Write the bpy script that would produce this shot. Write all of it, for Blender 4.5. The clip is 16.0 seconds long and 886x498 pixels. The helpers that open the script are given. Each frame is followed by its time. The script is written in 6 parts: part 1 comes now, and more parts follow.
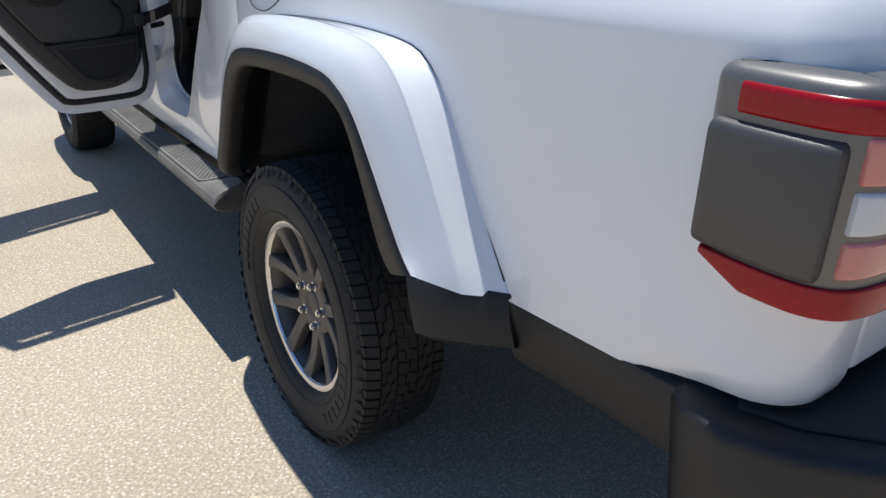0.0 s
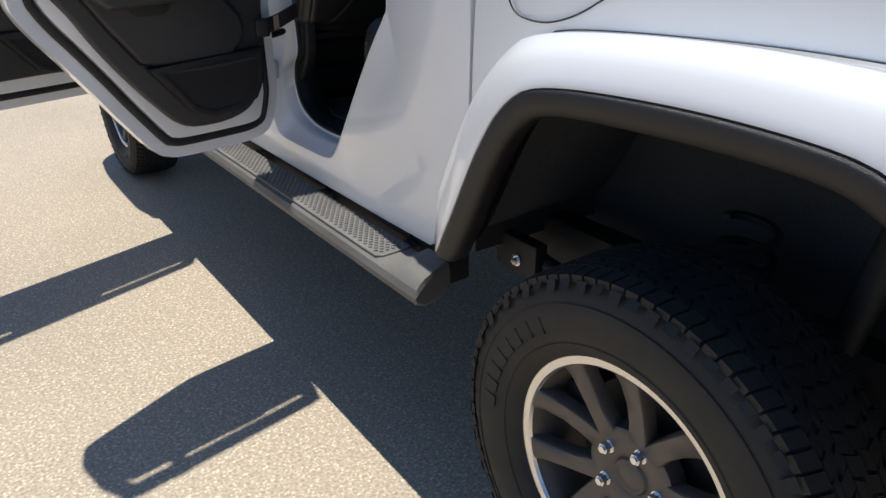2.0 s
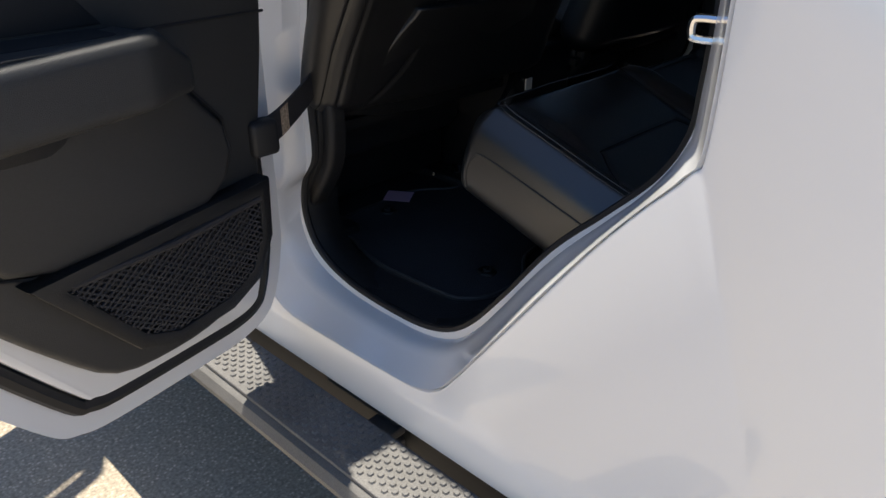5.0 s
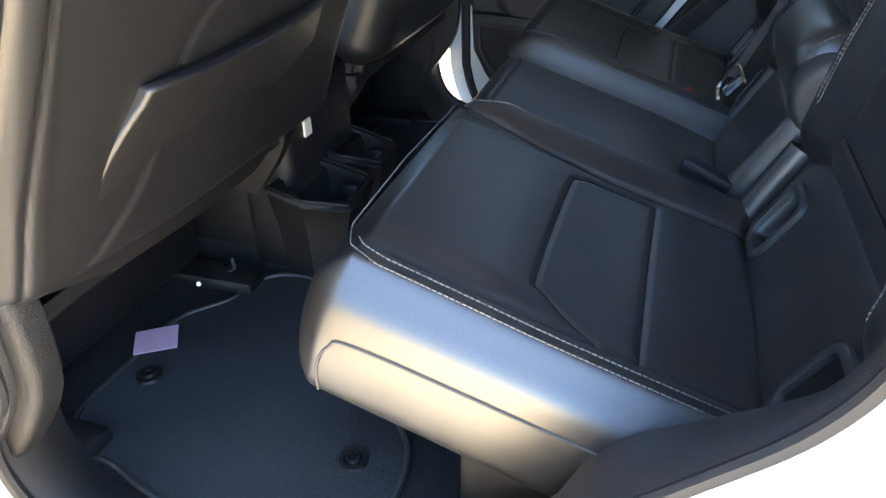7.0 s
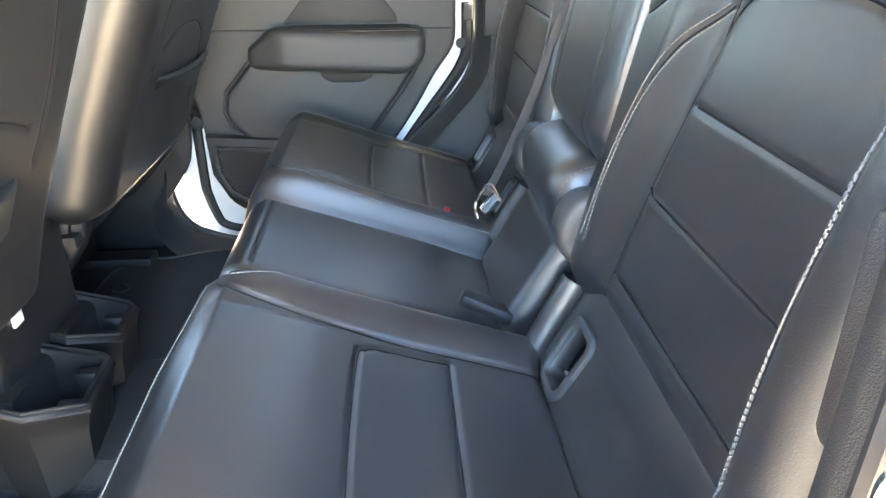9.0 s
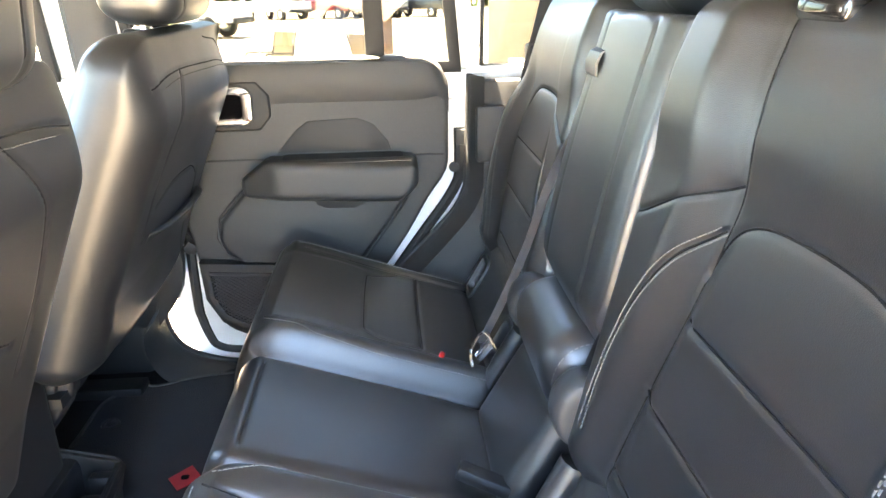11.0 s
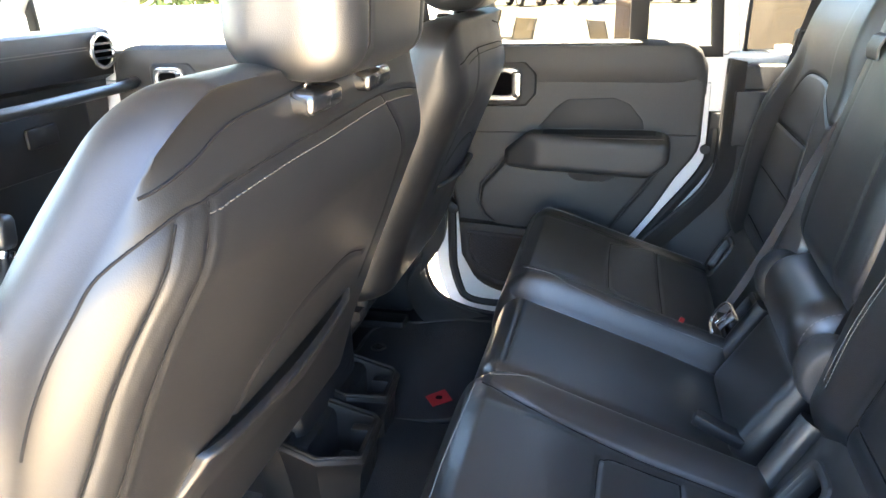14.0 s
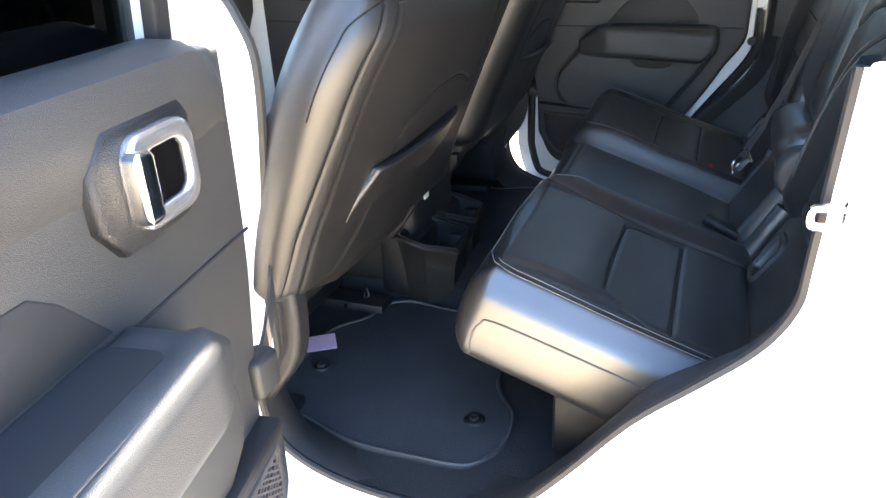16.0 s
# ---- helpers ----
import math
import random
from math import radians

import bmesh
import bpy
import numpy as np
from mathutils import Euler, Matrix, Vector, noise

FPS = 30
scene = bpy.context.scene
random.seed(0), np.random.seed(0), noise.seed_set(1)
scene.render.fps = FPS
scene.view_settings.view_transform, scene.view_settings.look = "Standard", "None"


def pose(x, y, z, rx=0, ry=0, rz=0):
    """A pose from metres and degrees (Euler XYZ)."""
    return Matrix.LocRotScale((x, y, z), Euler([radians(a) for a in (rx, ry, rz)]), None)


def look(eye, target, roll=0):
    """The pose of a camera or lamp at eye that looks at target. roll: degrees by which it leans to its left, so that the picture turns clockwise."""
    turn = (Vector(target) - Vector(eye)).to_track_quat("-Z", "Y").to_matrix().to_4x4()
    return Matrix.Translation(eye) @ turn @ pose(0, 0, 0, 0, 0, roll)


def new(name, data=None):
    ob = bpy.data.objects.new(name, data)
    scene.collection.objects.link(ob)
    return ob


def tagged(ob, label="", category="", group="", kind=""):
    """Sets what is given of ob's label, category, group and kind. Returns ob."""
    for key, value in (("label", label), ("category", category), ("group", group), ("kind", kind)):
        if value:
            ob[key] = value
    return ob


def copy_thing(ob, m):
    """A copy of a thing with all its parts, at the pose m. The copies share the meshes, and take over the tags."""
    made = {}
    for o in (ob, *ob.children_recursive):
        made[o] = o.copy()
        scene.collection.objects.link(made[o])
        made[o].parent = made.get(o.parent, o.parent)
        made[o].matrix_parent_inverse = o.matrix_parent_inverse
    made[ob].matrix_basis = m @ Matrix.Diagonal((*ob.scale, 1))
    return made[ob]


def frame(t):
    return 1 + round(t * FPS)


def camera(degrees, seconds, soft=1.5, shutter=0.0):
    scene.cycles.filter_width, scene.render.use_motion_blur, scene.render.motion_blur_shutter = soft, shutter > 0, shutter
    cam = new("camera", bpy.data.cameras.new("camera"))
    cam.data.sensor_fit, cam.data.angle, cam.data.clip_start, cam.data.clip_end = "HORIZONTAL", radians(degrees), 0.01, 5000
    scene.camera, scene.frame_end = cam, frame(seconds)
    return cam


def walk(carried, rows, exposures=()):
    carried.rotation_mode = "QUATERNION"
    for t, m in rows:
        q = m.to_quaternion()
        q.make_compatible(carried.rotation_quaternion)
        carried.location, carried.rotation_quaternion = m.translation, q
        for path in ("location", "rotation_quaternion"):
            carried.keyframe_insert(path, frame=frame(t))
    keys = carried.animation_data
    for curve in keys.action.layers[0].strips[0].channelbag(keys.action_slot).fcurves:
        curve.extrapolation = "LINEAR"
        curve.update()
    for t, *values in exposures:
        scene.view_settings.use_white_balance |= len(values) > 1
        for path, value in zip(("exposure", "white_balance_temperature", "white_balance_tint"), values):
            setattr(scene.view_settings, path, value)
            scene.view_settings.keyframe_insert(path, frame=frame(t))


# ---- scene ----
cam = camera(64.4, 16.0)
PATH = [
    (0, (-1.578, -1.613, 1.326), (-0.506, -0.127, 0.525), 1.0),
    (0.5, (-1.62, -1.358, 1.311), (-0.563, 0.127, 0.489), -0.1),
    (1, (-1.707, -1.09, 1.294), (-0.672, 0.405, 0.46), -0.2),
    (1.5, (-1.731, -0.848, 1.285), (-0.687, 0.63, 0.432), -0.1),
    (2, (-1.694, -0.597, 1.301), (-0.636, 0.878, 0.461), -0.3),
    (2.5, (-1.673, -0.35, 1.3), (-0.607, 1.116, 0.454), -0.8),
    (3, (-1.661, -0.108, 1.313), (-0.585, 1.353, 0.47), -1.2),
    (3.2, (-1.656, -0.033, 1.319), (-0.564, 1.416, 0.477), -1.1),
    (5.3, (-1.345, 0.736, 1.347), (0.004, 1.879, 0.413), -0.1),
    (5.5, (-1.316, 0.788, 1.354), (0.062, 1.881, 0.401), -0.7),
    (6, (-1.2, 0.921, 1.359), (0.273, 1.852, 0.379), -1.3),
    (6.5, (-1.099, 1.001, 1.354), (0.465, 1.751, 0.358), -1.6),
    (7, (-1.022, 1.072, 1.348), (0.612, 1.606, 0.325), -1.4),
    (7.5, (-0.984, 1.119, 1.346), (0.712, 1.422, 0.33), -0.9),
    (8, (-0.962, 1.131, 1.359), (0.78, 1.251, 0.383), -0.4),
    (8.5, (-0.923, 1.122, 1.375), (0.856, 1.107, 0.46), -0.2),
    (9, (-0.89, 1.11, 1.404), (0.917, 0.99, 0.556), -0.3),
    (9.5, (-0.868, 1.099, 1.44), (0.961, 0.911, 0.652), -0.6),
    (9.7, (-0.86, 1.095, 1.451), (0.979, 0.892, 0.694), -0.7),
    (11.8, (-0.817, 1.109, 1.557), (1.072, 1.055, 0.903), -0.3),
    (12, (-0.826, 1.122, 1.558), (1.065, 1.105, 0.905), -0.2),
    (12.5, (-0.84, 1.144, 1.555), (1.045, 1.248, 0.896), -0.4),
    (13, (-0.872, 1.161, 1.551), (0.999, 1.389, 0.883), -0.8),
    (13.5, (-0.92, 1.156, 1.549), (0.924, 1.515, 0.862), -1.4),
    (14, (-0.979, 1.159, 1.536), (0.832, 1.622, 0.824), -1.8),
    (14.5, (-1.06, 1.141, 1.53), (0.716, 1.678, 0.782), -2.0),
    (15, (-1.178, 1.099, 1.517), (0.561, 1.703, 0.734), -2.1),
    (15.5, (-1.314, 1.054, 1.5), (0.394, 1.699, 0.684), -2.2),
    (16, (-1.409, 1.05, 1.492), (0.274, 1.708, 0.635), -2.2),
]

# ---- light ----
EXPOSURES = [(0.0, 0.2, 5400, 9), (1.2, 0.15, 5600, 9), (3.2, 0.25, 5700, 10), (5.3, 1.0, 6000, 10), (6.0, 2.2, 6300, 9), (6.5, 3.35, 5800, 8), (7.0, 4.7, 6600, 7), (8.0, 5.95, 7000, 6), (9.0, 6.5, 7200, 7), (12.0, 6.1, 7500, 11), (14.0, 5.5, 6900, 10), (15.0, 5.4, 6600, 10), (16.0, 4.7, 6500, 9)]
walk(cam, [(t, look(eye, target, roll)) for t, eye, target, roll in PATH], EXPOSURES)

SUN_WAY = Vector((-0.085, -0.265, -1.0)).normalized()
sun_data = bpy.data.lights.new("sun", "SUN")
sun_data.energy, sun_data.angle, sun_data.color = 5.0, radians(0.6), (1.0, 0.885, 0.70)
sun = new("sun", sun_data)
sun.matrix_world = look((0, 0, 8), tuple(Vector((0, 0, 8)) + SUN_WAY))
world = bpy.data.worlds.new("sky")
scene.world = world
world.use_nodes = True
wt = world.node_tree
sky = wt.nodes.new("ShaderNodeTexSky")
sky.sky_type, sky.sun_disc = "NISHITA", False
sky.sun_elevation = math.asin(-SUN_WAY.z)
sky.sun_rotation = math.atan2(-SUN_WAY.x, -SUN_WAY.y)
sky.dust_density, sky.ozone_density = 0.4, 2.5
wt.links.new(sky.outputs[0], wt.nodes["Background"].inputs[0])
wt.nodes["Background"].inputs[1].default_value = 0.092


# ---- materials ----
def mat(name, color, rough=0.5, metal=0.0, coat=0.0, grain=0.0, grain_size=400.0, bump=0.0, bump_size=600.0, stain=0.0, stain_size=3.0,
        spec=0.5, coat_rough=0.03, emission=0.0):
    """A surface: two scales of colour variation (grain, stains) and a fine relief."""
    m = bpy.data.materials.new(name)
    m.use_nodes = True
    n, l = m.node_tree.nodes, m.node_tree.links
    b = n["Principled BSDF"]
    b.inputs["Base Color"].default_value = (*color, 1)
    b.inputs["Roughness"].default_value = rough
    b.inputs["Metallic"].default_value = metal
    b.inputs["Coat Weight"].default_value = coat
    b.inputs["Coat Roughness"].default_value = coat_rough
    b.inputs["Specular IOR Level"].default_value = spec
    co = n.new("ShaderNodeTexCoord")
    if grain or stain:
        col = n.new("ShaderNodeRGB")
        col.outputs[0].default_value = (*color, 1)
        out = col.outputs[0]
        for size, amount, detail in ((grain_size, grain, 2), (stain_size, stain, 5)):
            if not amount:
                continue
            tex = n.new("ShaderNodeTexNoise")
            tex.inputs["Scale"].default_value, tex.inputs["Detail"].default_value = size, detail
            l.new(co.outputs["Object"], tex.inputs["Vector"])
            ramp = n.new("ShaderNodeMapRange")
            ramp.inputs[1].default_value, ramp.inputs[2].default_value = 0.3, 0.7
            ramp.inputs[3].default_value, ramp.inputs[4].default_value = 1 - amount, 1 + amount
            l.new(tex.outputs[0], ramp.inputs[0])
            mix = n.new("ShaderNodeMix")
            mix.data_type, mix.blend_type = "RGBA", "MULTIPLY"
            mix.inputs[0].default_value = 1
            l.new(out, mix.inputs[6])
            l.new(ramp.outputs[0], mix.inputs[7])
            out = mix.outputs[2]
        l.new(out, b.inputs["Base Color"])
        rmp = n.new("ShaderNodeMapRange")
        vary = min(0.08, 0.6 * max(grain, stain))
        rmp.inputs[3].default_value, rmp.inputs[4].default_value = max(0.02, rough - vary), min(1, rough + vary)
        tex2 = n.new("ShaderNodeTexNoise")
        tex2.inputs["Scale"].default_value, tex2.inputs["Detail"].default_value = stain_size * 2.3, 4
        l.new(co.outputs["Object"], tex2.inputs["Vector"])
        l.new(tex2.outputs[0], rmp.inputs[0])
        l.new(rmp.outputs[0], b.inputs["Roughness"])
    if bump:
        tex = n.new("ShaderNodeTexVoronoi")
        tex.inputs["Scale"].default_value = bump_size
        l.new(co.outputs["Object"], tex.inputs["Vector"])
        bp = n.new("ShaderNodeBump")
        bp.inputs["Strength"].default_value, bp.inputs["Distance"].default_value = bump, 0.001
        l.new(tex.outputs["Distance"], bp.inputs["Height"])
        l.new(bp.outputs[0], b.inputs["Normal"])
    if emission:
        b.inputs["Emission Color"].default_value = (*color, 1)
        b.inputs["Emission Strength"].default_value = emission
    return m


def glass(name, clear, gloss=1.0):
    m = bpy.data.materials.new(name)
    m.use_nodes = True
    n, l = m.node_tree.nodes, m.node_tree.links
    n.remove(n["Principled BSDF"])
    t = n.new("ShaderNodeBsdfTransparent")
    t.inputs[0].default_value = (*clear, 1)
    g = n.new("ShaderNodeBsdfGlossy")
    g.inputs["Roughness"].default_value = 0.01
    fr = n.new("ShaderNodeFresnel")
    fr.inputs[0].default_value = 1.45
    mix = n.new("ShaderNodeMixShader")
    l.new(fr.outputs[0], mix.inputs[0])
    l.new(t.outputs[0], mix.inputs[1])
    l.new(g.outputs[0], mix.inputs[2])
    l.new(mix.outputs[0], n["Material Output"].inputs[0])
    return m


PAINT = mat("white_paint", (0.82, 0.82, 0.825), 0.28, coat=1.0, stain=0.012, stain_size=1.2)
PLASTIC = mat("black_plastic", (0.0085, 0.0085, 0.0092), 0.43, grain=0.10, bump=0.5, bump_size=900, stain=0.10, stain_size=4)
TRIM = mat("dark_grey_trim", (0.033, 0.033, 0.0332), 0.46, grain=0.08, bump=0.35, bump_size=1100, stain=0.06)
DARKTRIM = mat("black_sill_trim", (0.017, 0.017, 0.0175), 0.52, grain=0.08, bump=0.35, bump_size=1100, stain=0.06)
RUBBER = mat("tyre_rubber", (0.015, 0.0145, 0.014), 0.70, grain=0.15, bump=0.4, bump_size=350, stain=0.25, stain_size=9)
SEAL = mat("rubber_seal", (0.012, 0.012, 0.013), 0.6)
GUN = mat("gunmetal_wheel", (0.105, 0.092, 0.082), 0.42, metal=0.3, stain=0.10, stain_size=8)
SILVER = mat("machined_silver", (0.72, 0.71, 0.70), 0.25, metal=0.9, stain=0.05, stain_size=20)
GLOSSBLACK = mat("gloss_black", (0.012, 0.012, 0.013), 0.15, coat=1.0, stain=0.05)
CHROME = mat("chrome", (0.75, 0.75, 0.76), 0.14, metal=1.0)
LEATHER = mat("black_leather", (0.0080, 0.0082, 0.0088), 0.42, grain=0.14, grain_size=260, bump=0.20, bump_size=1100, stain=0.22, stain_size=5, spec=1.0, coat=0.55, coat_rough=0.33)
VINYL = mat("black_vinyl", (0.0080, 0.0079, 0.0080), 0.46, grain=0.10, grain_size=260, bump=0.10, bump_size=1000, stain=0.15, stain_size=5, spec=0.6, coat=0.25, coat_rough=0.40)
FELT = mat("charcoal_mat", (0.019, 0.0195, 0.023), 0.95, grain=0.3, grain_size=600, bump=0.9, bump_size=450, stain=0.2, stain_size=7)
CARPET = mat("dark_carpet", (0.0075, 0.0075, 0.009), 0.95, grain=0.35, grain_size=700, bump=1.0, bump_size=500, stain=0.15, stain_size=6)
THREAD = mat("pale_thread", (0.14, 0.135, 0.128), 0.7)
# dull black that paints shade into the seat creases
SEAMSHADE = mat("seam_shadow", (0.007, 0.007, 0.0075), 0.8, spec=0.2)
GREYTHREAD = mat("grey_thread", (0.055, 0.053, 0.051), 0.7)
WEB = mat("woven_belt", (0.030, 0.028, 0.030), 0.7, grain=0.2, grain_size=900, bump=0.8, bump_size=700)
STEP = mat("step_rubber", (0.15, 0.143, 0.134), 0.6, grain=0.2, grain_size=300, bump=0.4, bump_size=600, stain=0.2, stain_size=8)
BOARD = mat("step_bar_coat", (0.135, 0.128, 0.118), 0.55, grain=0.15, bump=0.5, bump_size=800, stain=0.15, stain_size=5)
RED = mat("red_lens", (0.30, 0.003, 0.010), 0.22, coat=0.25, grain=0.15, grain_size=200, stain=0.1, stain_size=12, spec=0.25)
PALELENS = mat("pale_lens", (0.55, 0.20, 0.17), 0.14, coat=1.0, bump=0.3, bump_size=220)
CLEARLENS = mat("clear_lens", (0.62, 0.63, 0.64), 0.12, coat=1.0, bump=0.3, bump_size=220)
LAMPGREY = mat("lamp_grey", (0.17, 0.16, 0.15), 0.36, metal=0.5, grain=0.05, bump=0.06, bump_size=900)
LAMPDARK = mat("lamp_dark", (0.085, 0.082, 0.080), 0.40, metal=0.4, bump=0.2, bump_size=900)
WELL = mat("felt_liner", (0.055, 0.056, 0.060), 0.95, grain=0.25, grain_size=250, bump=0.5, bump_size=300, stain=0.2, stain_size=4)
STEEL = mat("frame_steel", (0.014, 0.014, 0.015), 0.6, grain=0.3, grain_size=30, stain=0.3)
DARK = mat("deep_black", (0.0035, 0.0035, 0.004), 0.95, spec=0.0)
# paler than a black liner, to bounce light down onto the seats
LINER = mat("bounce_headliner", (0.20, 0.20, 0.20), 0.9, grain=0.05, grain_size=300, bump=0.5, bump_size=300)
REDTAG = mat("red_tag", (0.42, 0.02, 0.03), 0.6, stain=0.1, stain_size=40)
PINK = mat("pink_card", (0.62, 0.40, 0.52), 0.6, stain=0.04, stain_size=30)
TAG = mat("gold_print", (0.42, 0.33, 0.24), 0.5, grain=0.5, grain_size=300)
WHITECARD = mat("white_card", (0.8, 0.78, 0.72), 0.6)
REDPLASTIC = mat("red_plastic", (0.60, 0.02, 0.02), 0.35)
GLASS = glass("clear_glass", (0.90, 0.92, 0.91))
TINT = glass("tinted_glass", (0.16, 0.18, 0.17))
PRIVACY = glass("privacy_glass", (0.32, 0.33, 0.315))


def ground_material():
    m = mat("worn_concrete", (0.46, 0.385, 0.288), 0.85, grain=0.30, grain_size=110, bump=0.8, bump_size=120, stain=0.10, stain_size=0.6)
    n, l = m.node_tree.nodes, m.node_tree.links
    b = n["Principled BSDF"]
    src = b.inputs["Base Color"].links[0].from_socket
    co = n.new("ShaderNodeTexCoord")
    sp = n.new("ShaderNodeTexVoronoi")
    sp.inputs["Scale"].default_value = 80
    l.new(co.outputs["Object"], sp.inputs["Vector"])
    rm = n.new("ShaderNodeMapRange")
    rm.inputs[1].default_value, rm.inputs[2].default_value = 0.05, 0.4
    rm.inputs[3].default_value, rm.inputs[4].default_value = 1.55, 0.86
    l.new(sp.outputs["Distance"], rm.inputs[0])
    mx = n.new("ShaderNodeMix")
    mx.data_type, mx.blend_type = "RGBA", "MULTIPLY"
    mx.inputs[0].default_value = 1
    l.new(src, mx.inputs[6])
    l.new(rm.outputs[0], mx.inputs[7])
    l.new(mx.outputs[2], b.inputs["Base Color"])
    return m


CONCRETE = ground_material()
STUCCO = mat("tan_stucco", (0.17, 0.13, 0.098), 0.9, grain=0.1, grain_size=60, bump=0.6, bump_size=90, stain=0.06, stain_size=0.8)
POST = mat("brown_post", (0.14, 0.09, 0.06), 0.7, grain=0.1, grain_size=40, stain=0.1)
FOLIAGE = mat("leaves", (0.14, 0.16, 0.03), 0.7, grain=0.4, grain_size=3, stain=0.3, stain_size=0.5)
BARK = mat("bark", (0.12, 0.09, 0.06), 0.9, grain=0.3, grain_size=20)
PALEBOTTLE = mat("pale_plastic", (0.55, 0.60, 0.58), 0.15, coat=0.5, stain=0.05)
GREENBAND = mat("green_band", (0.08, 0.22, 0.12), 0.4, stain=0.05)
CHAIRMESH = mat("tan_sling", (0.15, 0.105, 0.055), 0.7, grain=0.2, grain_size=200)


# ---- mesh helpers ----
def part(name, bm, material, parent=None, label="", smooth=True, angle=40):
    me = bpy.data.meshes.new(name)
    bmesh.ops.recalc_face_normals(bm, faces=bm.faces[:])
    if smooth:
        for fc in bm.faces:
            fc.smooth = True
        for e in bm.edges:
            if len(e.link_faces) == 2 and e.calc_face_angle(0) > radians(angle):
                e.smooth = False
    bm.to_mesh(me)
    bm.free()
    ob = new(name, me)
    me.materials.append(material)
    if material.name.startswith("privacy_glass"):
        ob.visible_shadow = False
    if parent is not None:
        ob.parent = parent
    if label:
        ob["label"] = label
    return ob


def thing(name, label, category, group="", at=(0, 0, 0)):
    ob = new(name)
    ob.empty_display_size = 0.1
    ob.location = at
    return tagged(ob, label, category, group)


def spline(points, n=8, closed=False):
    """A smooth line through the points (Catmull-Rom)."""
    p = [Vector(q) for q in points]
    k = len(p)
    out = []
    for i in range(k if closed else k - 1):
        a, b, c, d = (p[(i + j) % k] if closed else p[min(max(i + j, 0), k - 1)] for j in (-1, 0, 1, 2))
        for s in range(n):
            t = s / n
            out.append(0.5 * ((2 * b) + (c - a) * t + (2 * a - 5 * b + 4 * c - d) * t * t + (3 * b - a - 3 * c + d) * t ** 3))
    if not closed:
        out.append(p[-1])
    return out


def resample(line, n):
    line = [Vector(q) for q in line]
    run = [0.0]
    for a, b in zip(line, line[1:]):
        run.append(run[-1] + (b - a).length)
    out, j = [], 0
    for i in range(n):
        s = run[-1] * i / (n - 1)
        while j < len(run) - 2 and run[j + 1] < s:
            j += 1
        t = (s - run[j]) / max(1e-9, run[j + 1] - run[j])
        out.append(line[j].lerp(line[j + 1], t))
    return out


def loft(bm, rows, around=False, ends=False):
    """Faces between rows of points, each as long as the next."""
    v = [[bm.verts.new(p) for p in row] for row in rows]
    k = len(rows[0])
    for a, b in zip(v, v[1:]):
        for i in range(k if around else k - 1):
            j = (i + 1) % k
            bm.faces.new((a[i], a[j], b[j], b[i]))
    if ends:
        bm.faces.new(v[0][::-1])
        bm.faces.new(v[-1])
    return v


def tube(bm, line, r, n=8, closed=False, flat=1.0):
    line = [Vector(p) for p in line]
    k = len(line)
    rows, ref = [], None
    for i, p in enumerate(line):
        d = (line[(i + 1) % k] if closed or i < k - 1 else p) - (line[i - 1] if closed or i else p)
        d.normalize()
        if ref is None:
            ref = d.orthogonal().normalized()
        ref = (ref - d * ref.dot(d)).normalized()
        up = d.cross(ref)
        rows.append([p + ref * r * math.cos(a) + up * r * flat * math.sin(a) for a in (2 * math.pi * j / n for j in range(n))])
    if closed:
        rows.append(rows[0])
        loft(bm, rows, True)
        bmesh.ops.remove_doubles(bm, verts=bm.verts[:], dist=1e-5)
    else:
        loft(bm, rows, True, True)


def box(bm, lo, hi, r=0.0, seg=2, m=None):
    made = bmesh.ops.create_cube(bm, size=1.0)["verts"]
    lo, hi = Vector(lo), Vector(hi)
    for v in made:
        v.co = Vector([(lo[i] + hi[i]) / 2 + v.co[i] * (hi[i] - lo[i]) for i in range(3)])
    if r:
        edges = list({e for v in made for e in v.link_edges})
        made = bmesh.ops.bevel(bm, geom=edges, offset=r, segments=seg, profile=0.5, affect="EDGES")["verts"]
        made = [v for v in made]
    if m is not None:
        faces = {f for v in made for f in v.link_faces}
        bmesh.ops.transform(bm, matrix=m, verts=list({v for f in faces for v in f.verts}))


def slab(bm, outline, depth, place, r=0.0, holes=(), seg=2):
    """A plate: an outline (a, b) with holes, set into the world by place(a, b, c) with c from 0 to depth."""
    b2 = bmesh.new()
    loops = []
    for line in (outline, *holes):
        vs = [b2.verts.new((q[0], q[1], 0)) for q in line]
        loops.append([b2.edges.new((vs[i], vs[(i + 1) % len(vs)])) for i in range(len(vs))])
    if holes:
        bmesh.ops.triangle_fill(b2, use_beauty=True, edges=[e for lp in loops for e in lp])
    else:
        b2.faces.new([v for v in b2.verts])
    base = b2.faces[:]
    ext = bmesh.ops.extrude_face_region(b2, geom=base)["geom"]
    top = [g for g in ext if isinstance(g, bmesh.types.BMVert)]
    for v in top:
        v.co.z = depth
    bmesh.ops.recalc_face_normals(b2, faces=b2.faces[:])
    if r:
        s = set(top)
        edges = [e for e in b2.edges if e.verts[0] in s and e.verts[1] in s and len(e.link_faces) == 2 and e.calc_face_angle(0) > 1.0]
        bmesh.ops.bevel(b2, geom=edges, offset=r, segments=seg, profile=0.5, affect="EDGES")
    old = {}
    for v in b2.verts:
        old[v] = bm.verts.new(place(*v.co))
    for f in b2.faces:
        try:
            bm.faces.new([old[v] for v in f.verts])
        except ValueError:
            pass
    b2.free()


